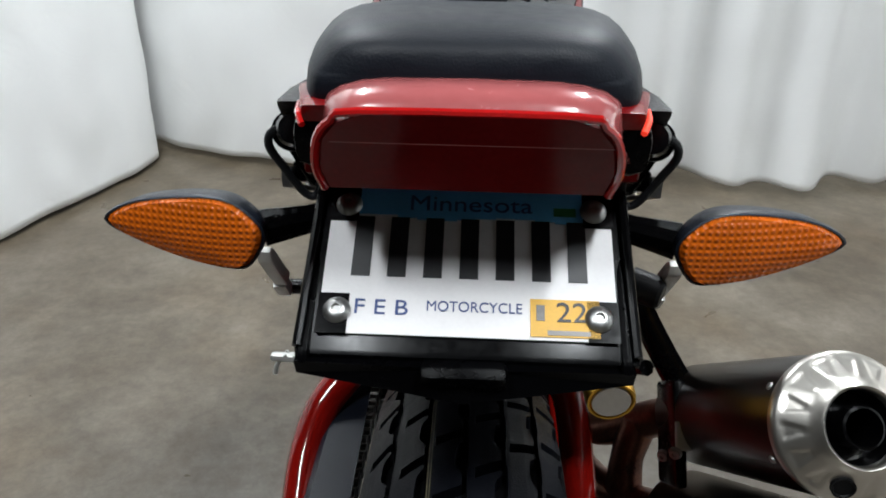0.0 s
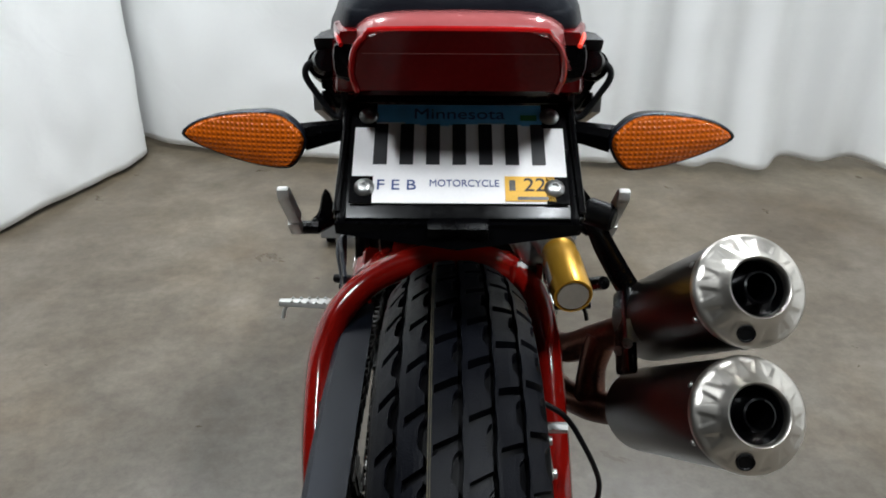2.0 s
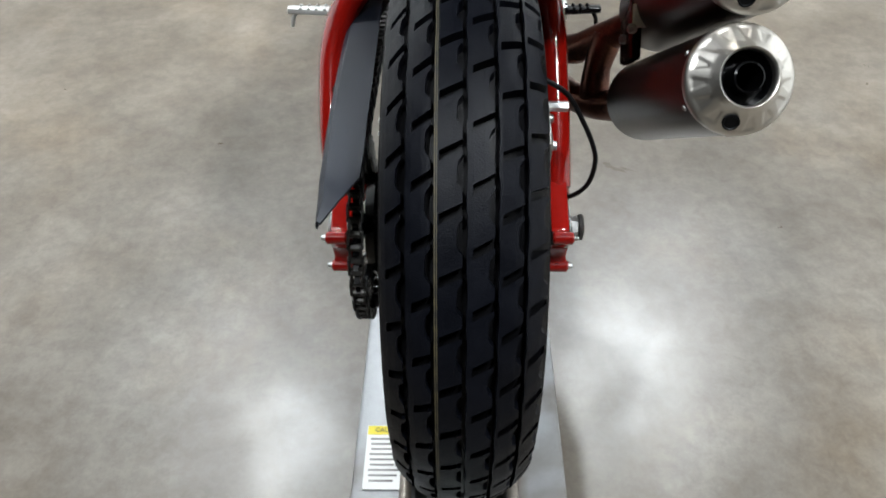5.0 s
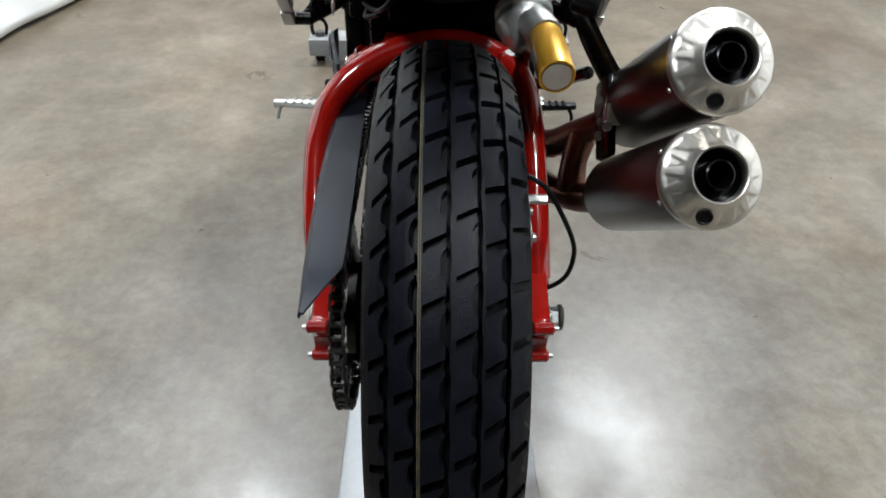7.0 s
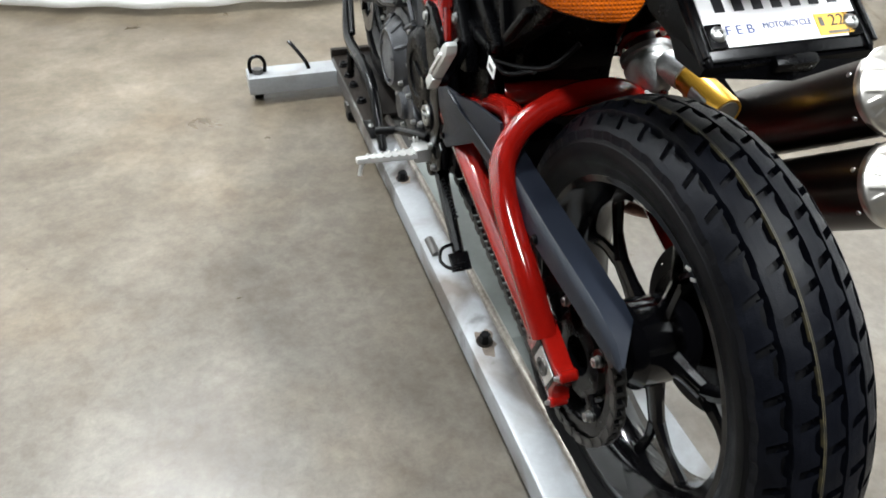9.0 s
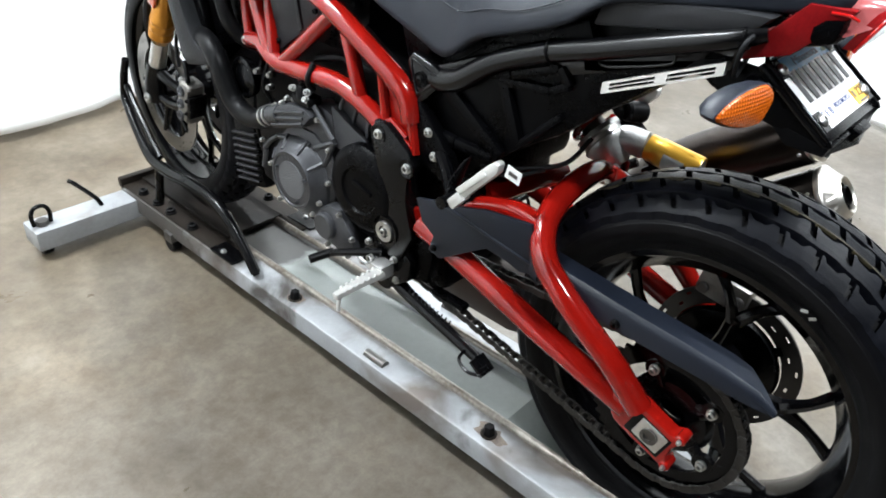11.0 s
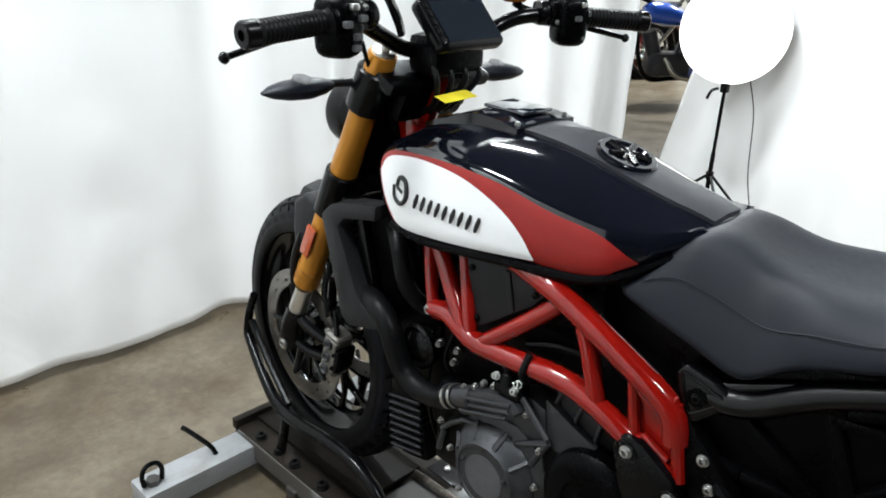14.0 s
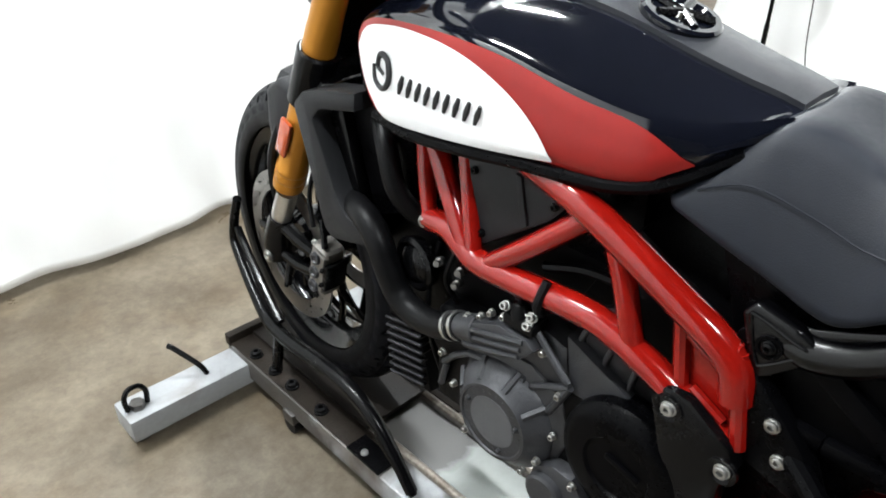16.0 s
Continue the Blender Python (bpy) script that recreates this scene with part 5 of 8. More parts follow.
for p in ((-0.128, 0.985, 0.655), (-0.122, 0.955, 0.628), (-0.13, 0.94, 0.660)):
    part("fitting", lathe(p, (-1, -0.3, 0.2), [(0, 0.0002), (0, 0.007), (0.010, 0.007), (0.012, 0.005), (0.018, 0.005), (0.018, 0.0002)], 14), M_STEEL_DARK, bike)

# tank
TANK = [(0.575, 0.082, 0.950, 0.957, 0.966), (0.605, 0.106, 0.932, 0.950, 0.976), (0.640, 0.126, 0.907, 0.944, 0.984), (0.69, 0.145, 0.882, 0.948, 0.997), (0.78, 0.162, 0.878, 0.966, 1.022), (0.875, 0.170, 0.868, 0.988, 1.036),
        (0.97, 0.170, 0.858, 0.991, 1.038), (1.06, 0.163, 0.852, 0.984, 1.024), (1.115, 0.150, 0.868, 0.970, 1.006), (1.150, 0.128, 0.895, 0.955, 0.985), (1.165, 0.09, 0.91, 0.945, 0.965)]


def tank_half(y):
    """Half of the tank's outline at y, from the bottom to the top: (x, z)."""
    w, zl, zp, zt = lerp_rows(TANK, y)
    m = (zl + zp) / 2
    return [(0, zl - 0.012), (w * 0.55, zl - 0.012), (w * 0.86, zl - 0.008), (w * 0.965, zl + 0.002), (w * 1.0, zl + 0.014), (w * 1.012, m), (w * 0.995, zp - 0.01), (w * 0.965, zp + 0.003), (w * 0.90, zp + 0.013),
            (w * 0.74, zp + (zt - zp) * 0.62), (w * 0.52, zp + (zt - zp) * 0.86), (w * 0.36, zp + (zt - zp) * 0.94), (w * 0.18, zt), (0, zt + 0.001)]


ys = [0.575 + (1.165 - 0.575) * k / 44 for k in range(45)]
rings = []
for y in ys:
    h = tank_half(y)
    rings.append([V((x, y, z)) for x, z in h] + [V((-x, y, z)) for x, z in h[-2:0:-1]])
tank = part("fuel_tank", loft(rings), M_TANK_BLACK, bike, "fuel tank in gloss black with red and white side panels", 28)


def side_x(y, z):
    h = tank_half(y)[2:10]
    for (x0, z0), (x1, z1) in zip(h, h[1:]):
        if z0 <= z <= z1:
            return x0 + (x1 - x0) * (z - z0) / max(1e-6, z1 - z0)
    return h[0][0] if z < h[0][1] else h[-1][0]


def skin(low, high, y0, y1, side, lift, material, name, label, cols=40, rows=10):
    """A painted panel that follows the tank's flank between two lines."""
    bm = bmesh.new()
    grid = []
    for i in range(cols + 1):
        y = y0 + (y1 - y0) * (0.5 - 0.5 * math.cos(math.pi * i / cols))
        zl, zh = lerp_rows(low, y)[0], lerp_rows(high, y)[0]
        zh = max(zh, zl + 0.0004)
        grid.append([bm.verts.new((side * (side_x(y, zl + (zh - zl) * r / rows) + lift), y, zl + (zh - zl) * r / rows)) for r in range(rows + 1)])
    for i in range(cols):
        for r in range(rows):
            bm.faces.new((grid[i][r], grid[i + 1][r], grid[i + 1][r + 1], grid[i][r + 1]))
    return part(name, bm, material, tank, label, 40)


def fine(pts, n=4):
    return [(p.x, p.y) for p in sorted(spline([(a, b, 0) for a, b in pts], n), key=lambda q: q.x)]


RED_LOW = fine([(0.637, 0.916), (0.66, 0.902), (0.69, 0.886), (0.778, 0.878), (0.875, 0.867), (0.968, 0.857), (1.055, 0.851), (1.085, 0.868), (1.112, 0.900), (1.131, 0.940)])
RED_HIGH = fine([(0.637, 0.918), (0.69, 0.947), (0.763, 0.963), (0.855, 0.986), (0.954, 0.994), (1.05, 0.990), (1.10, 0.980), (1.125, 0.964), (1.131, 0.944)])
WHITE_LOW = fine([(0.779, 0.886), (0.79, 0.884), (0.875, 0.874), (0.968, 0.864), (1.052, 0.858), (1.08, 0.874), (1.105, 0.902), (1.124, 0.940)])
WHITE_HIGH = fine([(0.779, 0.889), (0.805, 0.925), (0.85, 0.956), (0.916, 0.980), (0.998, 0.987), (1.06, 0.982), (1.10, 0.970), (1.124, 0.944)])
for side in (-1, 1):
    skin(RED_LOW, RED_HIGH, 0.637, 1.131, side, 0.0016, M_TANK_RED, "red_panel", "satin red tank side panel")
    wp = skin(WHITE_LOW, WHITE_HIGH, 0.779, 1.124, side, 0.0032, M_TANK_WHITE, "white_panel", "white teardrop panel with a black script emblem")

    def on_panel(a, b):
        y, z = a, b
        return V((side * (side_x(y, z) + 0.0042), y, z))

    # emblem: a looped flourish and a row of slanted black marks, with no letters
    y_of = (lambda f: 1.072 - 0.205 * f) if side < 0 else (lambda f: 0.867 + 0.205 * f)

    def inked(st, radii):
        pts = [on_panel(y_of(f), z - 0.015 - 0.004 * f) for f, z in st]
        part("emblem_stroke", tube(pts, [1.35 * r for r in radii], 8, 4), M_PLATE_INK, wp)

    inked([(0.00, 0.946), (0.01, 0.926), (0.09, 0.918), (0.17, 0.934), (0.16, 0.958), (0.08, 0.962), (0.05, 0.946), (0.11, 0.938)], [0.0020, 0.0026, 0.0030, 0.0034, 0.0032, 0.0024, 0.0018])
    for k in range(9):
        f = 0.29 + 0.082 * k
        inked([(f - 0.022, 0.922), (f, 0.934), (f + 0.022, 0.946)], [0.0018, 0.0030, 0.0018])

# grey spine panel and caps on the tank
def spine(y, half, lift):
    h = tank_half(y)
    out = []
    for f in (-1, -0.75, -0.4, 0, 0.4, 0.75, 1):
        x = half * f
        hh = h[9:]
        z = hh[-1][1]
        for (x0, z0), (x1, z1) in zip(hh, hh[1:]):
            if x1 <= abs(x) <= x0:
                z = z0 + (z1 - z0) * (x0 - abs(x)) / max(1e-6, x0 - x1)
        out.append(V((x, y, z + lift)))
    return out


bm = bmesh.new()
grid = []
SP_W = [(0.58, 0.040), (0.64, 0.046), (0.75, 0.052), (0.84, 0.055), (0.90, 0.056)]
for k in range(19):
    y = 0.580 + (0.90 - 0.580) * k / 18
    top = spine(y, lerp_rows(SP_W, y)[0], 0.006)
    grid.append([bm.verts.new(p) for p in [top[0] - V((0, 0, 0.012))] + top + [top[-1] - V((0, 0, 0.012))]])
for a, b in zip(grid, grid[1:]):
    for i in range(len(a) - 1):
        bm.faces.new((a[i], a[i + 1], b[i + 1], b[i]))
bm.faces.new(grid[0])
bm.faces.new(grid[-1][::-1])
panel = part("spine_panel", bm, M_GREY_PANEL, tank, "dark grey carbon-look panel down the tank's middle")
bm = bmesh.new()
grid = []
for k in range(13):
    y = 0.895 + (1.115 - 0.895) * k / 12
    top = spine(y, 0.075 - 0.02 * (k / 12) ** 2, 0.010 + 0.010 * math.sin(math.pi * min(1, k / 9)))
    grid.append([bm.verts.new(p) for p in [top[0] - V((0, 0, 0.02))] + top + [top[-1] - V((0, 0, 0.02))]])
for a, b in zip(grid, grid[1:]):
    for i in range(len(a) - 1):
        bm.faces.new((a[i], a[i + 1], b[i + 1], b[i]))
bm.faces.new(grid[0])
bm.faces.new(grid[-1][::-1])
lid = part("top_cover", bm, M_TANK_BLACK, tank, "gloss black raised cover in front of the fuel cap")
part("cover_inlay", box((0, 0.955, 1.059), (0.075, 0.085, 0.006), 0.0025, Matrix.Rotation(radians(2), 4, "X")), M_SCREEN, lid)
for bx, by in ((-0.062, 0.905), (0.062, 0.905), (-0.066, 0.99), (0.066, 0.99)):
    bolt((bx, by, 1.045), (0, -0.05, 1), 0.005, lid, M_BOLT)
cz = lerp_rows(TANK, 0.745)[3]
cap_n = V((0, -0.32, 0.95)).normalized()
cap = part("fuel_cap", lathe((0, 0.745, cz + 0.006), cap_n, [(-0.012, 0.0002), (-0.012, 0.047), (0.004, 0.047), (0.007, 0.044), (0.007, 0.037), (0.003, 0.034), (0.003, 0.0002)], 44), M_TANK_BLACK, tank, "round black fuel cap with spokes")
ce = V((0, 0.745, cz + 0.006)) + cap_n * 0.005
uu = V((1, 0, 0))
vv = cap_n.cross(uu)
for k in range(5):
    a = 2 * math.pi * k / 5 + 0.3
    part("cap_spoke", tube([ce, ce + (uu * math.cos(a) + vv * math.sin(a)) * 0.035], 0.006, 8, 1), M_BLACK, cap)
part("cap_hub", lathe(ce, cap_n, [(-0.002, 0.0002), (-0.002, 0.014), (0.004, 0.012), (0.004, 0.0002)], 20), M_CHROME, cap)
# ridges along the tank's shoulders and its lower seam
for side in (-1, 1):
    part("seam", tube([(side * (lerp_rows(TANK, y)[0] * 0.97), y, lerp_rows(TANK, y)[1] - 0.004) for y in (0.60, 0.66, 0.72, 0.82, 0.92, 1.02, 1.09)], 0.008, 8, 4), M_PLASTIC, tank)

# seat
SEAT = [(0.664, 0.122, 0.872, 0.112, 0.886, 0.0), (0.655, 0.130, 0.868, 0.115, 0.895, 0.0), (0.61, 0.138, 0.856, 0.104, 0.944, 0.0), (0.575, 0.142, 0.847, 0.094, 0.971, 0.002), (0.54, 0.145, 0.838, 0.090, 0.970, 0.004), (0.475, 0.152, 0.822, 0.100, 0.952, 0.008), (0.41, 0.156, 0.866, 0.125, 0.948, 0.010),
        (0.33, 0.156, 0.895, 0.130, 0.955, 0.008), (0.27, 0.150, 0.920, 0.118, 0.985, 0.006), (0.21, 0.140, 0.960, 0.100, 1.018, 0.002), (0.10, 0.120, 0.975, 0.098, 1.036, 0.0), (0.02, 0.104, 0.985, 0.090, 1.043, 0.0),
        (-0.03, 0.093, 0.994, 0.082, 1.041, 0.0), (-0.050, 0.084, 1.004, 0.073, 1.031, 0.0)]
rings = []
for k in range(57):
    y = -0.050 + (0.664 + 0.050) * k / 56
    wb, zb, wt, zt, dip = lerp_rows(SEAT, y)
    half = [(0, zb + 0.004), (wb * 0.85, zb + 0.002), (wb * 0.98, zb), (wb * 1.0, zb + 0.006), (wb * 0.5 + wt * 0.55, zb * 0.5 + zt * 0.5), (wt * 1.04, zt - 0.018), (wt * 0.93, zt - 0.006), (wt * 0.7, zt - dip * 0.3), (wt * 0.3, zt - dip), (0, zt - dip)]
    rings.append([V((x, y, z)) for x, z in half] + [V((-x, y, z)) for x, z in half[-2:0:-1]])
seat = part("seat", loft(rings), M_SEAT, bike, "matte black vinyl two-step seat with stitched seams", 180)
smooth_seat = seat.modifiers.new("soft", "SUBSURF")
smooth_seat.levels = smooth_seat.render_levels = 1
for side in (-1, 1):
    pts = []
    for y in (0.63, 0.58, 0.52, 0.46, 0.40, 0.34, 0.29, 0.26):
        wb, zb, wt, zt, dip = lerp_rows(SEAT, y)
        pts.append((side * (wb * 0.52 + wt * 0.52), y, zb * 0.45 + zt * 0.55))
    part("seam", tube(pts, 0.0010, 6, 5), M_SEAT, seat)

# side covers under the seat
for side in (-1, 1):
    s = side
    cover = prism([(0.560, 0.800), (0.500, 0.806), (0.476, 0.812), (0.405, 0.862), (0.30, 0.886), (0.06, 0.945), (0.055, 0.925), (0.13, 0.875), (0.205, 0.812), (0.265, 0.758), (0.300, 0.735), (0.355, 0.694), (0.425, 0.632), (0.490, 0.585), (0.540, 0.600), (0.552, 0.697)], s * 0.085, s * 0.122, 0.008)
    sc = part("side_cover", cover, M_PLASTIC, bike, "matte black plastic side cover with moulded ribs")
    rail = prism([(0.555, 0.772), (0.530, 0.800), (0.490, 0.806), (0.428, 0.836), (0.300, 0.886), (0.232, 0.908), (0.055, 0.962), (0.050, 0.950), (0.232, 0.893), (0.300, 0.870), (0.428, 0.818), (0.490, 0.765), (0.535, 0.715), (0.558, 0.722)], s * 0.112, s * 0.136, 0.007, seg=3)
    part("rail_web", rail, M_RAIL, sc, "", 50)
    path = [(0.124, 0.546, 0.796), (0.127, 0.526, 0.785), (0.130, 0.490, 0.781), (0.132, 0.450, 0.793), (0.133, 0.408, 0.822), (0.133, 0.370, 0.845), (0.132, 0.300, 0.875), (0.131, 0.220, 0.900), (0.127, 0.110, 0.936), (0.124, 0.060, 0.952), (0.119, 0.036, 0.961), (0.115, 0.022, 0.966)]
    part("upper_rail", tube([(s * x, y, z) for x, y, z in path], [0.008, 0.016, 0.021, 0.019, 0.018, 0.017, 0.016, 0.015, 0.014, 0.013, 0.012, 0.010], 16, 6), M_RAIL, sc, "black satin rail below the seat", 60)
    part("rail_joint", lathe((s * 0.1215, 0.044, 0.9575), (-0.15 * s, -0.93, 0.33), [(0, 0.006), (0, 0.0136), (0.002, 0.0140), (0.004, 0.0136), (0.004, 0.006)], 20), M_PLASTIC, sc)
    lower = prism([(0.30, 0.862), (0.245, 0.895), (0.10, 0.938), (0.075, 0.932), (0.10, 0.905), (0.22, 0.866), (0.28, 0.845)], s * 0.116, s * 0.128, 0.003)
    lp = part("lower_panel", lower, M_RAIL, sc)
    part("panel_border", tube([(s * 0.128, y, z) for y, z in ((0.215, 0.899), (0.128, 0.924), (0.117, 0.912), (0.132, 0.902), (0.205, 0.880), (0.219, 0.888))], 0.0022, 8, 4, closed=True), M_RAIL, lp)
    for by, bz in ((0.232, 0.889), (0.106, 0.926)):
        bolt((s * 0.128, by, bz), (s, 0, 0), 0.0075, lp, M_BLACK)
    part("rail_joint", lathe((s * 0.1315, 0.292, 0.878), (0.0, -0.95, 0.30), [(0, 0.010), (0, 0.0176), (0.002, 0.0180), (0.004, 0.0176), (0.004, 0.010)], 20), M_PLASTIC, sc)
    for pts, wd in (([(0.50, 0.785), (0.36, 0.692)], 0.024), ([(0.535, 0.690), (0.452, 0.684), (0.375, 0.684)], 0.018), ([(0.45, 0.802), (0.355, 0.826), (0.275, 0.858)], 0.014), ([(0.372, 0.812), (0.285, 0.822), (0.256, 0.838)], 0.014),
                    ([(0.372, 0.822), (0.330, 0.722)], 0.018), ([(0.275, 0.860), (0.256, 0.836)], 0.014), ([(0.330, 0.722), (0.262, 0.790)], 0.012)):
        bar = bmesh.new()
        for (ya, za), (yb, zb) in zip(pts, pts[1:]):
            ln = math.hypot(yb - ya, zb - za)
            ny, nz = -(zb - za) / ln * wd / 2, (yb - ya) / ln * wd / 2
            merge(bar, prism([(ya + ny, za + nz), (yb + ny, zb + nz), (yb - ny, zb - nz), (ya - ny, za - nz)], s * 0.116, s * 0.134, 0.005))
        part("rib", bar, M_PLASTIC, sc)
    part("lower_rail", prism([(0.245, 0.880), (0.06, 0.930), (0.058, 0.915), (0.12, 0.892), (0.24, 0.862)], s * 0.118, s * 0.128, 0.003), M_PLASTIC, sc)
    for by, bz in ((0.228, 0.890), (0.112, 0.925)):
        bolt((s * 0.127, by, bz), (s, 0, 0), 0.008, sc, M_BLACK)
    under = prism([(0.23, 0.960), (0.20, 0.968), (0.06, 0.984), (0.016, 0.986), (0.040, 0.962), (0.24, 0.925)], s * 0.09, s * 0.126, 0.006)
    part("seat_base_trim", under, M_PLASTIC_GREY, sc, "dark grey trim below the pillion seat")
    tri = prism([(0.552, 0.800), (0.540, 0.816), (0.498, 0.806), (0.464, 0.790), (0.514, 0.740), (0.528, 0.730), (0.540, 0.765)], s * 0.126, s * 0.147, 0.006, seg=3)
    tr = part("corner_cap", tri, M_RAIL, sc, "black satin corner cap behind the frame")
    inner = [(0.541, 0.798), (0.536, 0.804), (0.499, 0.793), (0.485, 0.786), (0.518, 0.754), (0.528, 0.757)]
    part("recess_rim", tube([(s * 0.147, y, z) for y, z in inner], 0.0025, 8, 3, closed=True), M_RAIL, tr)
    part("recess", lathe((s * 0.1465, 0.518, 0.776), (s, 0, 0), [(0, 0.0002), (0, 0.013), (0.003, 0.013), (0.003, 0.010), (0.001, 0.009), (0.001, 0.0002)], 22), M_PLASTIC, tr)
    bolt((s * 0.147, 0.518, 0.776), (s, 0, 0), 0.0075, tr, M_BLACK)
    mount = prism([(0.545, 0.745), (0.525, 0.745), (0.45, 0.665), (0.43, 0.625), (0.46, 0.615), (0.535, 0.64)], s * 0.125, s * 0.148, 0.005)
    mt = part("peg_mount", mount, M_PLASTIC, bike, "black bracket that carries the pillion footrest")
    for by, bz in ((0.494, 0.693), (0.479, 0.655)):
        bolt((s * 0.148, by, bz), (s, 0, 0), 0.0085, mt)
    part("arm", tube([(s * 0.140, 0.47, 0.66), (s * 0.175, 0.42, 0.648), (s * 0.206, 0.384, 0.642)], 0.012, 10, 4), M_PLASTIC, mt)
    paddle = prism([(0.359, 0.674), (0.333, 0.701), (0.302, 0.735), (0.29, 0.744), (0.283, 0.74), (0.285, 0.726), (0.318, 0.689), (0.341, 0.664)], s * 0.219, s * 0.236, 0.004)
    merge(paddle, prism([(0.371, 0.651), (0.351, 0.674), (0.336, 0.665), (0.359, 0.639)], s * 0.221, s * 0.238, 0.003))
    peg = part("pillion_footrest", paddle, M_PEG, bike, "folded-up silver aluminium pillion footrest")
    part("tread_rib", prism([(0.35, 0.676), (0.305, 0.724), (0.3, 0.719), (0.345, 0.671)], s * 0.234, s * 0.239, 0.0015), M_PEG, peg)
    part("hinge", cyl((s * 0.20, 0.380, 0.642), (s * 0.240, 0.380, 0.642), 0.010, seg=14), M_BLACK, peg)
    part("prong", tube([(s * 0.205, 0.395, 0.640), (s * 0.192, 0.395, 0.656), (s * 0.186, 0.382, 0.690), (s * 0.185, 0.372, 0.706)], [0.012, 0.012, 0.008, 0.002], 8, 3, squash=0.6), M_PLASTIC, mt)
    # perforated heat shield
    sh = bmesh.new()
    a0, a1 = V((0, 0.205, 0.844)), V((0, 0.052, 0.913))
    dirv, upv = (a1 - a0), V((0, 0.0, 0.016))
    for f0, f1, g0, g1 in ((0, 1, 0.78, 1), (0, 1, 0, 0.22), (0, 0.07, 0.22, 0.78), (0.93, 1, 0.22, 0.78), (0.46, 0.56, 0.22, 0.78), (0.07, 0.46, 0.45, 0.55), (0.56, 0.93, 0.45, 0.55)):
        quad = [a0 + dirv * f + upv * g_ for f, g_ in ((f0, g0), (f1, g0), (f1, g1), (f0, g1))]
        b2 = prism([(q.y, q.z) for q in quad], s * 0.126, s * 0.134, 0.0)
        merge(sh, b2)
    part("heat_shield", sh, M_ALU, bike, "bare aluminium slotted strip under the tail", 0)
part("seat_pan", prism([(0.60, 0.855), (0.42, 0.868), (0.25, 0.930), (0.22, 0.87), (0.40, 0.78), (0.56, 0.74)], -0.118, 0.118, 0.006), M_PLASTIC, bike, "black plastic seat pan")
part("inner_fender", box((0, 0.34, 0.82), (0.165, 0.26, 0.12), 0.03, Matrix.Rotation(radians(-30), 4, "X")), M_PLASTIC, bike, "matte black inner rear fender")
part("linkage_cover", box((0, 0.478, 0.615), (0.235, 0.130, 0.16), 0.02), M_PLASTIC, bike, "black plastic cover behind the engine")
part("battery_tray", box((0, 0.44, 0.72), (0.17, 0.16, 0.16), 0.02), M_PLASTIC, bike)
part("tail_base", prism([(0.25, 0.93), (0.02, 0.985), (-0.05, 0.995), (-0.045, 0.965), (0.02, 0.945), (0.12, 0.885), (0.24, 0.85)], -0.10, 0.10, 0.01), M_PLASTIC, bike)
wl = part("wire_label", box((-0.155, 0.312, 0.688), (0.001, 0.028, 0.022), 0, Matrix.Rotation(radians(12), 4, "X")), M_LABEL, bike, "small white paper label on a wire")
part("text_bar", box((-0.1562, 0.312, 0.688), (0.001, 0.016, 0.006), 0, Matrix.Rotation(radians(12), 4, "X")), M_STEEL_DARK, wl)

# tail light
def hood_ring(y, w0, z0, w1, z1, flat=0.0):
    """Half-round outline: wide at the bottom, with well rounded top corners."""
    pts = [V((-w0, y, z0)), V((w0, y, z0))]
    for k in range(13):
        a = math.pi * k / 12
        ca, sa = math.cos(a), math.sin(a)
        pts.append(V((w1 * math.copysign(abs(ca) ** 0.45, ca), y, z0 + 0.3 * (z1 - z0) + 0.7 * (z1 - z0) * sa ** 0.55)))
    return pts


tail = part("tail_light", loft([hood_ring(0.05, 0.106, 0.938, 0.106, 0.958), hood_ring(0.01, 0.103, 0.950, 0.101, 0.998), hood_ring(-0.025, 0.094, 0.962, 0.090, 1.014), hood_ring(-0.052, 0.086, 0.976, 0.080, 1.019), hood_ring(-0.072, 0.078, 0.988, 0.070, 1.016), hood_ring(-0.080, 0.072, 0.992, 0.063, 1.008)]), M_TAIL_TOP, bike, "red tail light with a dark red lens", 60)


def lens_ring(grow, push):
    """The lens leans: its top edge stands further back than its foot."""
    pts = []
    for x, f in ((-0.078, 0.0), (0.074, 0.0), (0.077, 0.30), (0.073, 0.68), (0.064, 0.90), (0.050, 1.0), (-0.054, 1.0), (-0.068, 0.90), (-0.077, 0.68), (-0.081, 0.30)):
        pts.append(V((x * grow - 0.003 * (1 - grow), -0.060 - 0.026 * f - push, 0.960 + 0.5 * 0.050 + (f - 0.5) * 0.050 * grow)))
    return pts


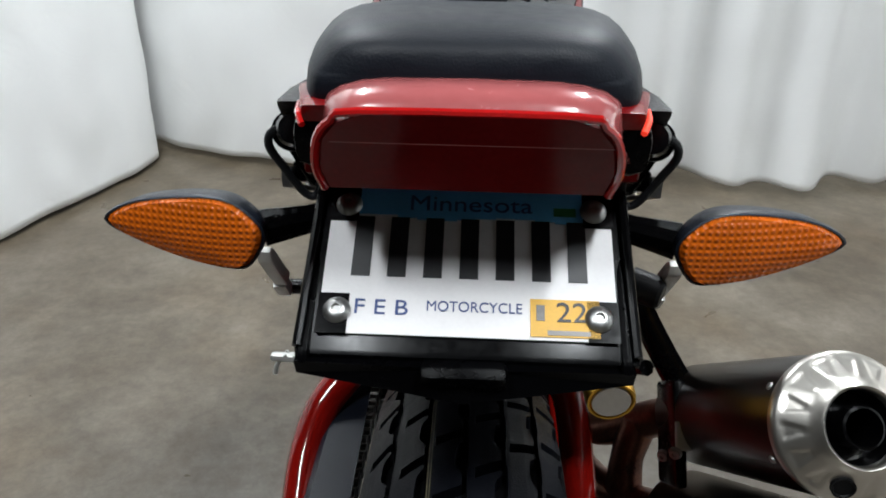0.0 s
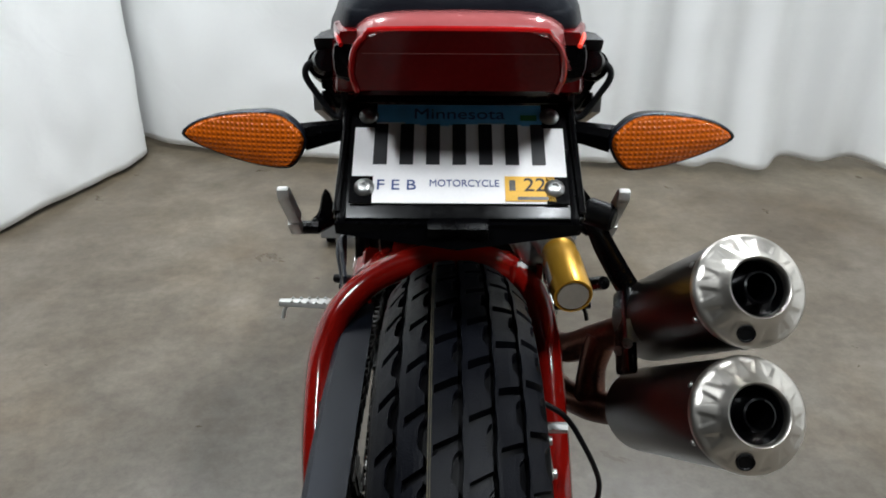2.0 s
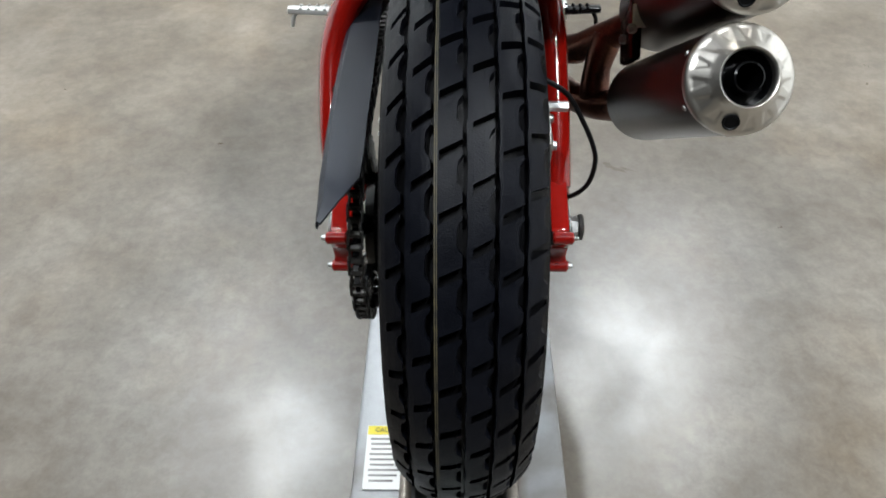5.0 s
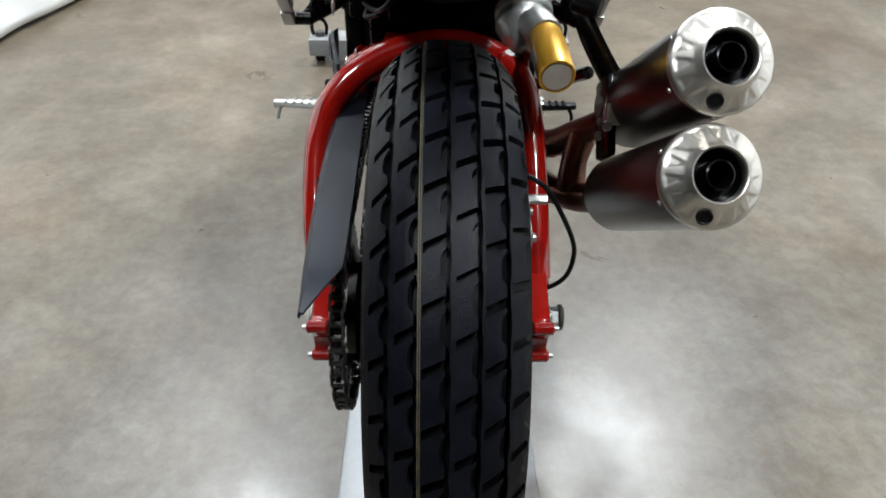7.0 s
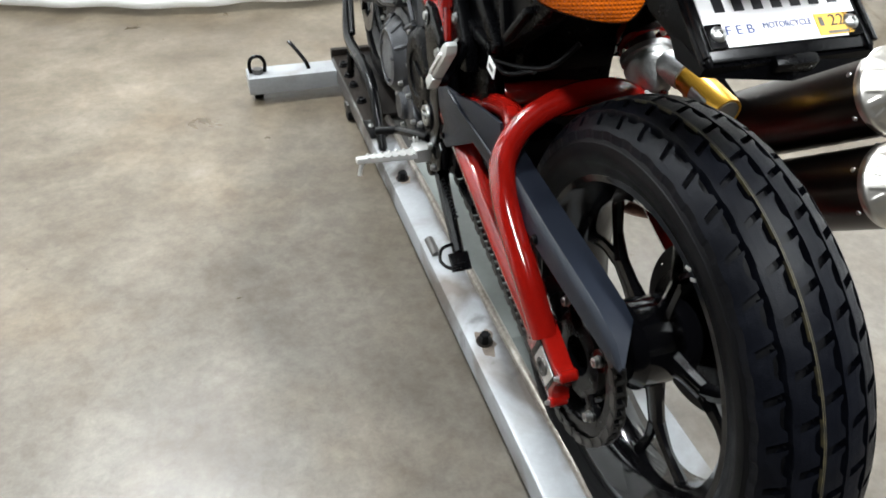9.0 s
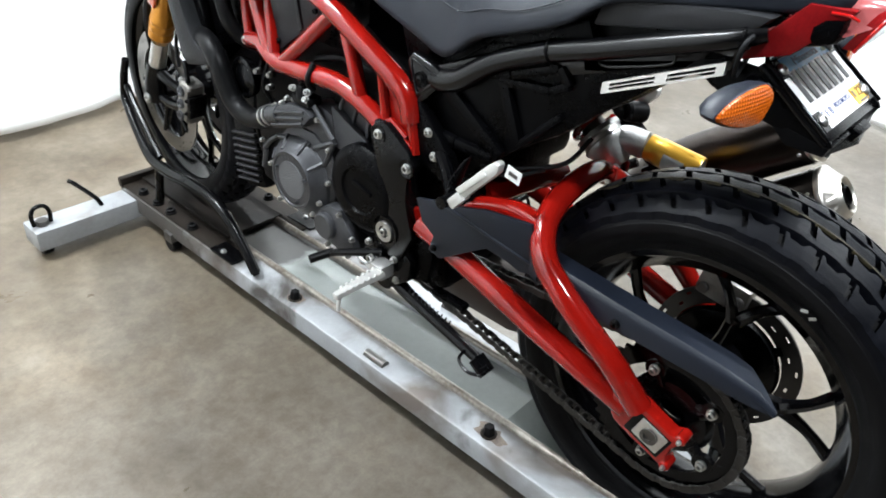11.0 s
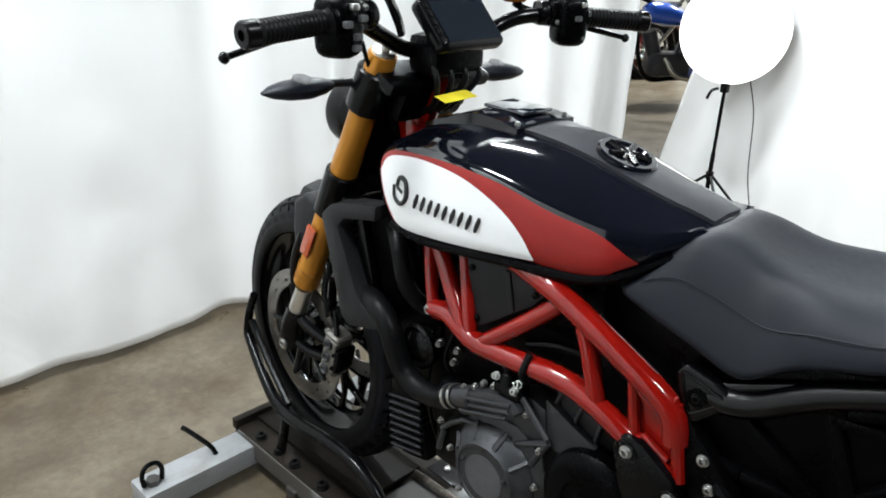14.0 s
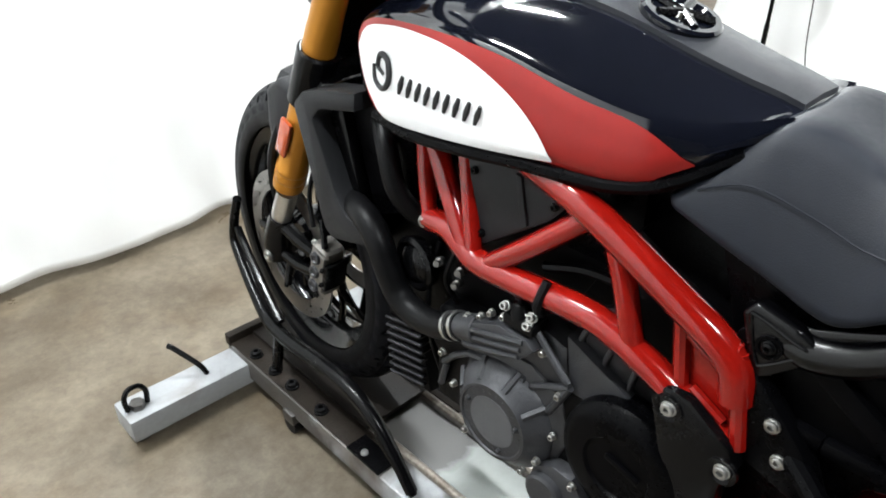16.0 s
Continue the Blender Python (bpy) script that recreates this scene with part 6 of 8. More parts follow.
part("lens", loft([lens_ring(1.0, -0.012), lens_ring(1.0, 0.0), lens_ring(0.97, 0.003)]), M_TAIL, tail, "dark red lens")
rim_pts = lens_ring(1.01, 0.001)
part("lens_rim", tube(rim_pts[1:] + rim_pts[:1], 0.0024, 8, 3), M_TAIL_RIM, tail, "bright red moulded rim of the lens")
for side in (-1, 1):
    s = side
    lo = prism([(0.050, 0.928), (0.033, 0.958), (-0.007, 1.004), (-0.055, 1.004), (-0.043, 0.986), (-0.004, 0.945)], s * 0.080, s * 0.114, 0.004)
    for v in lo.verts:
        v.co.x *= 1.0 - 0.20 * min(1.0, max(0.0, (0.04 - v.co.y) / 0.095))
    part("side_lens", lo, M_TAIL, tail, "clear red side lens")
    # Emission added to the right edge only; the left is plain rim red.
    part("lit_edge", tube([(s * 0.097, -0.030, 0.998), (s * 0.094, -0.048, 0.998), (s * 0.090, -0.058, 0.994)], 0.0018, 8, 3), M_TAIL_GLOW if s > 0 else M_TAIL_RIM, tail)
    end = tube([(s * x, y, z) for x, y, z in ((0.112, 0.030, 0.966), (0.131, 0.034, 0.961), (0.137, 0.038, 0.949), (0.129, 0.042, 0.932), (0.116, 0.046, 0.911), (0.107, 0.046, 0.912), (0.104, 0.040, 0.935))], 0.0030, 10, 4, closed=True)
    fin = part("tail_fin", end, M_PLASTIC_GREY, bike, "dark grey hollow rail end beside the tail light")
    fill = prism([(0.11, 0.945), (0.048, 0.964), (0.038, 0.960), (0.048, 0.930), (0.052, 0.914), (0.10, 0.900), (0.12, 0.905)], s * 0.106, s * 0.131, 0.003)
    for v in fill.verts:
        v.co.x *= 1.0 - 0.14 * min(1.0, max(0.0, (0.955 - v.co.z) / 0.045))
    part("infill", fill, M_RAIL, fin)

# plate holder and number plate
PC, PN, PU = V((0.001, -0.0235, 0.8978)), V((0, -0.577, 0.817)), V((0, 0.817, 0.577))
PX = V((1, 0, 0))
plate_m = (Matrix((PX, PU, PN)).transposed() * 1.01).to_4x4()
plate_m.translation = PC


def on_plate(bm):
    bmesh.ops.transform(bm, matrix=plate_m, verts=bm.verts)
    return bm


holder = part("plate_holder", on_plate(box((0, -0.004, -0.006), (0.204, 0.120, 0.008), 0.004)), M_BLACK, bike, "black plastic plate holder with a chamfered skirt")
part("holder_rim", on_plate(tube([(-0.099, -0.060, 0.001), (-0.097, 0.052, 0.001), (-0.088, 0.057, 0.001), (0.088, 0.057, 0.001), (0.097, 0.052, 0.001), (0.099, -0.060, 0.001)], 0.0032, 8, 1)), M_BLACK, holder)
wedge = bmesh.new()
for side in (-1, 1):
    loft([[V((0, -0.092, 0.862)), V((0, -0.098, 0.842)), V((0, -0.05, 0.830)), V((0, -0.02, 0.86))],
          [V((side * 0.101, -0.088, 0.861)), V((side * 0.101, -0.084, 0.850)), V((side * 0.100, -0.04, 0.850)), V((side * 0.098, -0.01, 0.875))]], wedge)
bmesh.ops.translate(wedge, verts=wedge.verts, vec=(0, 0.011, -0.006))
part("skirt", wedge, M_PLASTIC, holder)
part("plate_lamp", box((0, -0.079, 0.850), (0.052, 0.014, 0.022), 0.006, Matrix.Rotation(radians(30), 4, "X")), M_PLASTIC, holder)
for side in (-1, 1):
    arm = prism([(0.11, 0.905), (0.06, 0.924), (0.02, 0.922), (-0.03, 0.892), (-0.076, 0.862), (-0.080, 0.855), (-0.04, 0.853), (0.03, 0.868), (0.075, 0.885)], side * 0.092, side * 0.099, 0.003)
    part("side_arm", arm, M_PLASTIC, holder)
npl = part("number_plate", on_plate(box((0, 0, 0.0), (0.178, 0.1016, 0.0016), 0.0)), M_PLATE, bike, "white and blue number plate with four zinc screws", 0)
part("blue_band", on_plate(box((0, 0.0405, 0.0012), (0.1425, 0.019, 0.0006), 0)), M_PLATE_BLUE, npl)
wv = bmesh.new()
for k in range(10):
    hgt = 0.004 + 0.003 * math.sin(k * 0.9)
    box((-0.04 + k * 0.0125, 0.031, 0.00115), (0.013, hgt, 0.0004), 0, bm=wv)
part("blue_fade", on_plate(wv), M_PLATE_BLUE, npl)
part("green_mark", on_plate(box((0.060, 0.036, 0.0016), (0.014, 0.006, 0.0005), 0.0)), M_GREEN, npl)
text_mesh("Minnesota", 0.016, plate_m @ pose(0, 0.0395, 0.0017), M_PLATE_NAVY, npl, "lettering", 0.078)
for k in range(7):
    part("plate_bar", on_plate(box((-0.0665 + k * 0.0222, 0.008, 0.0012), (0.0115, 0.042, 0.0008), 0)), M_PLATE_INK, npl)
text_mesh("F E B", 0.014, plate_m @ pose(-0.052, -0.034, 0.0013), M_PLATE_NAVY, npl, "lettering", 0.032)
text_mesh("MOTORCYCLE", 0.0095, plate_m @ pose(0.004, -0.032, 0.0013), M_PLATE_NAVY, npl, "lettering", 0.057)
stk = part("year_sticker", on_plate(box((0.058, -0.037, 0.0014), (0.041, 0.024, 0.0008), 0)), M_STICKER, npl, "orange year sticker")
text_mesh("22", 0.018, plate_m @ pose(0.062, -0.034, 0.0022), M_PLATE_INK, stk, "lettering", 0.018)
part("text_bar", on_plate(box((0.0435, -0.034, 0.0020), (0.005, 0.010, 0.0004), 0)), M_STEEL_DARK, stk)
part("text_bar", on_plate(box((0.060, -0.0465, 0.0020), (0.025, 0.003, 0.0004), 0)), M_STEEL_DARK, stk)
for sx in (-1, 1):
    for yy in (0.037, -0.037):
        pos = plate_m @ V((sx * 0.078, yy, 0.001))
        part("screw_pad", on_plate(box((sx * 0.0806, yy * 1.04, 0.0012), (0.0185, 0.026, 0.0012), 0.0)), M_BLACK, npl)
        sc = part("plate_screw", lathe(pos, PN, [(0, 0.0002), (0, 0.0085), (0.002, 0.0085), (0.004, 0.007), (0.0054, 0.004), (0.0054, 0.0028), (0.003, 0.0025), (0.003, 0.0002)], 20), M_BOLT, npl, "zinc pan-head screw")

# rear turn signals
for side in (-1, 1):
    s = side
    ts = part("turn_signal", tube([(s * 0.085, 0.035, 0.902), (s * 0.110, 0.020, 0.903), (s * 0.138, 0.011, 0.900)], [0.011, 0.010, 0.013], 10, 4), M_PLASTIC, bike, "black turn signal with an amber lens")
    leaf = spline([(0.246, 0, 0.903), (0.226, 0, 0.917), (0.190, 0, 0.925), (0.157, 0, 0.926), (0.139, 0, 0.916), (0.132, 0, 0.902), (0.143, 0, 0.881), (0.158, 0, 0.876), (0.190, 0, 0.880), (0.226, 0, 0.891)], 4, True)
    mid = V((0.182, 0, 0.902))

    def leaf_ring(grow, y):
        out = []
        for q in leaf:
            d = mid + (q - mid) * grow
            out.append(V((s * d.x, y - 0.011 + (d.x - 0.13) * 0.16, d.z)))
        return out

    part("housing", loft([leaf_ring(0.30, 0.036), leaf_ring(0.66, 0.032), leaf_ring(0.93, 0.020), leaf_ring(1.01, 0.008), leaf_ring(1.005, 0.002), leaf_ring(0.975, 0.001), leaf_ring(0.95, 0.008)]), M_GUARD, ts, "dark slate signal housing")
    part("amber_lens", loft([leaf_ring(0.965, 0.008), leaf_ring(0.955, 0.0015), leaf_ring(0.90, -0.0015), leaf_ring(0.60, -0.004), leaf_ring(0.2, -0.005)]), M_AMBER, ts, "amber lens with fine ribs")

# exhaust
EXD = V((-0.065, 0.79, -0.61)).normalized()
for nm, mouth, length in (("upper", V((0.303, 0.020, 0.744)), 0.36), ("lower", V((0.296, -0.050, 0.641)), 0.38)):
    can = part("muffler", lathe(mouth, EXD, [(0.026, 0.054), (0.028, 0.0575), (0.033, 0.058), (length - 0.05, 0.058), (length - 0.045, 0.0565), (length, 0.036), (length + 0.02, 0.030), (length + 0.02, 0.025), (0.03, 0.025)], 48), M_MUFFLER, bike, "brushed dark steel silencer with a polished end cone")
    u = EXD.orthogonal().normalized()
    w = EXD.cross(u)
    cone = bmesh.new()
    rows = [(0.030, 0.0585), (0.024, 0.0595), (0.020, 0.0590), (0.0184, 0.057)] + [(0.0171 - 0.0121 * k / 11, 0.0553 - 0.0155 * k / 11) for k in range(12)] + [(0.002, 0.036), (-0.002, 0.0335), (-0.004, 0.0315), (-0.003, 0.0295), (0.004, 0.0285), (0.012, 0.029)]
    grid = []
    for d, r in rows:
        row = []
        for k in range(180):
            q = 2 * math.pi * k / 180
            f = abs((k % 12) - 5.5) / 6.0
            along = (r - 0.0398) / 0.0155
            press = 0.0
            if 0.0 < along < 1.0:
                side_in = min(1.0, max(0.0, (0.34 + 0.42 * along - f) / 0.22))
                ends = min(1.0, along / 0.12) * min(1.0, (1.0 - along) / 0.16)
                press = 0.0009 * (side_in * side_in * (3 - 2 * side_in)) * ends
            row.append(cone.verts.new(mouth + EXD * (d + press) + (u * math.cos(q) + w * math.sin(q)) * (r - press * 0.4)))
        grid.append(row)
    for g0, g1 in zip(grid, grid[1:]):
        for i in range(180):
            cone.faces.new((g0[i], g0[(i + 1) % 180], g1[(i + 1) % 180], g1[i]))
    bmesh.ops.recalc_face_normals(cone, faces=cone.faces[:])
    tip = part("end_cone", cone, M_CONE, can, "brushed steel end cone with pressed flutes", 60)
    part("inner_cup", lathe(mouth, EXD, [(0.006, 0.0287), (0.020, 0.026), (0.020, 0.0165), (-0.003, 0.0165), (-0.004, 0.0145), (0.08, 0.0145), (0.08, 0.0255), (0.010, 0.0288)], 40), M_BLACK, tip, "black stepped outlet")
    dn = V((-0.25, 0, -1))
    dn = (dn - EXD * dn.dot(EXD)).normalized()
    hole = mouth + EXD * 0.0095 + dn * 0.0465
    hn = dn * 0.58 - EXD * 0.81
    part("drain_plug", lathe(hole, hn, [(-0.004, 0.0002), (-0.004, 0.0092), (0.0022, 0.0092), (0.0022, 0.0078), (0.001, 0.007), (0.001, 0.0002)], 20), M_CABLE, tip, "black round plug")
    for k in range(6):
        a = 2 * math.pi * k / 6 + 0.4
        n = u * math.cos(a) + w * math.sin(a)
        part("rivet", lathe(mouth + EXD * 0.040 + n * 0.0575, n, [(0, 0.0002), (0, 0.0038), (0.002, 0.003), (0.002, 0.0002)], 10), M_BOLT, can)
for pts in ([(0.280, 0.300, 0.528), (0.262, 0.340, 0.488), (0.228, 0.372, 0.450), (0.190, 0.410, 0.410), (0.165, 0.52, 0.375), (0.15, 0.80, 0.36)], [(0.272, 0.245, 0.414), (0.252, 0.288, 0.378), (0.212, 0.335, 0.356), (0.17, 0.42, 0.340), (0.14, 0.62, 0.33), (0.12, 0.80, 0.33), (0.10, 1.02, 0.38)]):
    part("exhaust_pipe", tube(pts, 0.025, 16, 5), M_PIPE, bike, "bent brown-tinted exhaust pipe")
part("exhaust_joint", tube([(0.238, 0.362, 0.462), (0.225, 0.345, 0.415), (0.222, 0.325, 0.362)], [0.026, 0.022, 0.026], 14, 4), M_PIPE, bike, "brown-tinted pipe that joins both silencers")
part("muffler_bracket", tube([(0.150, 0.36, 0.745), (0.190, 0.325, 0.695), (0.212, 0.300, 0.652), (0.242, 0.262, 0.606), (0.256, 0.232, 0.592)], [0.012, 0.016, 0.019, 0.020, 0.012], 8, 4, squash=0.35), M_BLACK, bike, "black flat bracket from the tail to the silencers")
sil_plate = part("silencer_plate", box((0.235, 0.225, 0.560), (0.014, 0.075, 0.115), 0.006, Matrix.Rotation(radians(-38), 4, "X")), M_BLACK, bike, "black plate that joins the two silencers")
part("sticker", box((0.236, 0.188, 0.586), (0.018, 0.006, 0.030), 0.001, Matrix.Rotation(radians(-38), 4, "X")), M_LABEL, sil_plate)
for by, bz in ((0.240, 0.540), (0.205, 0.575)):
    bolt((0.226, by - 0.03, bz), (-0.6, -1, 0), 0.007, sil_plate)
part("bobbin", cyl((0.185, 0.32, 0.700), (0.222, 0.300, 0.694), 0.019, seg=18, bev=0.004), M_CABLE, bike)
part("heat_guard", tube([(0.262, 0.215, 0.575), (0.288, 0.08, 0.668), (0.297, 0.0, 0.703)], 0.0045, 8, 3), M_ALU, bike, "thin bright rod between the silencers")
part("link_arm", tube([(0.215, 0.29, 0.60), (0.17, 0.40, 0.53), (0.15, 0.48, 0.49)], 0.010, 8, 3), M_BLACK, bike)

# rear brake on the right
cal = part("rear_caliper", box((0.088, 0.030, 0.512), (0.046, 0.088, 0.050), 0.010, Matrix.Rotation(radians(8), 4, "X")), M_CALIPER, bike, "cast rear brake caliper")
for k in (-1, 1):
    bolt((0.111, 0.030 + 0.024 * k, 0.514 + 0.003 * k), (1, 0, 0), 0.007, cal)
    part("slider", cyl((0.066, 0.030 + 0.03 * k, 0.508), (0.058, 0.030 + 0.03 * k, 0.508), 0.010, seg=14, bev=0.002), M_STEEL_DARK, cal)
part("brake_hose", tube([(0.098, 0.055, 0.575), (0.128, 0.045, 0.560), (0.150, 0.035, 0.528), (0.168, 0.030, 0.490), (0.173, 0.030, 0.462), (0.168, 0.032, 0.428), (0.152, 0.040, 0.402), (0.128, 0.05, 0.385)], 0.0033, 8, 6), M_CABLE, bike, "thin black brake hose in a loop")
part("hose_bolt", cyl((0.108, 0.062, 0.530), (0.135, 0.062, 0.530), 0.0065, seg=6), M_BOLT, bike)

# footrests, gear lever, side stand
for side in (-1, 1):
    s = side
    hang = prism([(0.60, 0.46), (0.545, 0.46), (0.51, 0.43), (0.515, 0.385), (0.555, 0.355), (0.60, 0.365), (0.615, 0.41)], s * 0.135, s * 0.160, 0.006)
    hg = part("footrest_hanger", hang, M_BLACK, bike, "black cast footrest hanger")
    # Right side is hidden and dark: its footrest is made black and inset.
    fm = M_PEG if s < 0 else M_BLACK
    inset = 0.0 if s < 0 else -0.045
    more = 0.013 if s < 0 else 0.0
    blade = prism([(0.566, 0.412), (0.541, 0.412), (0.536, 0.404), (0.545, 0.400), (0.563, 0.400), (0.569, 0.404)], s * (0.195 + inset), s * (0.302 + inset + more), 0.003)
    for v in blade.verts:
        f = (abs(v.co.x) - 0.195 - inset) / 0.10
        v.co.y = 0.553 + (v.co.y - 0.553) * (1.0 - 0.45 * f) - 0.010 * f
        v.co.z += 0.008 * f
    fp = part("footrest", blade, fm, bike, "bare aluminium serrated footrest" if s < 0 else "serrated footrest made black to stay hidden")
    for k in range(7):
        for yy in (-1, 1):
            c = V((s * (0.203 + inset + (0.0125 + more / 6) * k), 0.553 + yy * (0.0105 - 0.0007 * k) - 0.0014 * k, 0.4125 + 0.0011 * k))
            part("tooth", box(c, (0.0055, 0.005, 0.0055), 0.001, Matrix.Rotation(radians(45), 4, "Y"), seg=1), fm, fp)
    part("feeler", tube([(s * (0.284 + inset + more), 0.545, 0.414), (s * (0.293 + inset + more), 0.541, 0.402), (s * (0.297 + inset + more), 0.538, 0.385)], 0.004, 8, 3), fm, fp)
    part("clevis", box((s * 0.182, 0.563, 0.402), (0.035, 0.034, 0.030), 0.006), M_ALU_CAST, fp)
    part("spring", tube([(s * (0.165 + q * 0.0012), 0.590 + 0.008 * math.cos(q), 0.412 + 0.008 * math.sin(q)) for q in [k * 0.6 for k in range(40)]], 0.0018, 6, 1), M_BOLT, fp)
    bolt((s * 0.160, 0.56, 0.44), (s, 0, 0), 0.0085, hg)
    bolt((s * 0.160, 0.545, 0.375), (s, 0, 0), 0.0075, hg)
lev = part("gear_lever", tube([(-0.165, 0.575, 0.425), (-0.185, 0.63, 0.408), (-0.195, 0.675, 0.390), (-0.20, 0.690, 0.382)], [0.009, 0.008, 0.007], 10, 4), M_BLACK, bike, "black gear lever with a rubber toe piece")
part("toe_piece", lathe((-0.194, 0.690, 0.384), (-0.92, 0.36, -0.14), [(-0.003, 0.0002), (-0.003, 0.0075)] + [(0.002 + 0.0025 * k, 0.0084 if k % 2 else 0.0092) for k in range(18)] + [(0.047, 0.0088), (0.048, 0.0075), (0.048, 0.0002)], 18), M_CABLE, lev, "black ribbed rubber toe piece")
part("link_rod", tube([(-0.168, 0.60, 0.375), (-0.165, 0.655, 0.385), (-0.16, 0.69, 0.405)], 0.004, 8, 3), M_BOLT, lev)
stand = part("side_stand", tube([(-0.135, 0.575, 0.355), (-0.145, 0.53, 0.346), (-0.162, 0.44, 0.342), (-0.178, 0.35, 0.338), (-0.184, 0.318, 0.337)], [0.016, 0.013, 0.011, 0.010], 10, 4), M_BLACK, bike, "black side stand folded back")
part("foot", box((-0.186, 0.306, 0.331), (0.036, 0.034, 0.007), 0.002, Matrix.Rotation(radians(35), 4, "X")), M_BLACK, stand)
part("wire_loop", tube([(-0.180, 0.345, 0.342), (-0.208, 0.340, 0.338), (-0.220, 0.312, 0.335), (-0.210, 0.290, 0.334), (-0.190, 0.290, 0.334)], 0.0032, 8, 5), M_BLACK, stand)
part("pad", cyl((-0.188, 0.300, 0.320), (-0.188, 0.306, 0.330), 0.011, seg=14), M_CABLE, stand)
coil = [(-0.150 - 0.00014 * k + 0.004 * math.cos(0.9 * k), 0.52 - 0.0016 * k, 0.358 - 0.00010 * k + 0.004 * math.sin(0.9 * k)) for k in range(76)]
part("spring", tube(coil, 0.0016, 6, 1), M_CABLE, stand)
part("stand_pivot", cyl((-0.10, 0.58, 0.358), (-0.16, 0.58, 0.358), 0.022, seg=16, bev=0.003), M_BLACK, stand)
part("lower_linkage", box((0, 0.52, 0.40), (0.20, 0.09, 0.10), 0.02), M_PLASTIC, bike)
part("sprocket_cover", prism([(0.585, 0.50), (0.50, 0.50), (0.475, 0.45), (0.485, 0.39), (0.53, 0.375), (0.585, 0.40)], -0.14, -0.095, 0.008), M_PLASTIC, bike, "black sprocket cover")
part("collector", box((0.055, 0.47, 0.325), (0.17, 0.26, 0.10), 0.03), M_MUFFLER, bike, "dark exhaust collector box under the bike")
part("belly", box((0, 0.62, 0.37), (0.17, 0.22, 0.10), 0.03), M_BLACK, bike)

# ---- front end ----
FD = V((0, 0.490, -1.0)).normalized()


def fork_at(z, x=0.0):
    return V((x, 1.172 + (1.124 - z) * 0.488, z))


yoke = part("steering_yoke", box(fork_at(0.838) - V((0, 0.03, 0)), (0.24, 0.075, 0.035), 0.012, Matrix.Rotation(radians(26), 4, "X")), M_BLACK, bike, "black cast fork yokes")
part("top_yoke", box(fork_at(1.085) - V((0, 0.03, 0)), (0.25, 0.075, 0.026), 0.010, Matrix.Rotation(radians(26), 4, "X")), M_BLACK, yoke)
part("stem", cyl(fork_at(0.83) - V((0, 0.05, 0)), fork_at(1.09) - V((0, 0.05, 0)), 0.026), M_RED, yoke)
part("headlight_bracket", box(fork_at(0.955) + V((0.004, 0.012, 0)), (0.165, 0.045, 0.17), 0.012, Matrix.Rotation(radians(26), 4, "X")), M_PLASTIC, yoke)
for side in (-1, 1):
    part("tube_clamp", cyl(fork_at(1.092, side * 0.105), fork_at(1.030, side * 0.105), 0.0345, 0.0335, seg=28, bev=0.004), M_BLACK, yoke, "black clamp round the fork tube")
    bolt(fork_at(1.06, side * 0.105) + V((-side * 0.026, -0.026, 0)), (-side * 0.4, -1, 0), 0.006, yoke)
part("lock_housing", box(fork_at(1.050) - V((0, 0.036, 0)), (0.165, 0.058, 0.078), 0.014, Matrix.Rotation(radians(26), 4, "X")), M_PLASTIC, yoke, "black ignition lock housing")
part("stem_nut", cyl(fork_at(1.095) - V((0, 0.05, 0)), fork_at(1.118) - V((0, 0.06, 0)), 0.018, seg=6), M_BOLT, yoke)
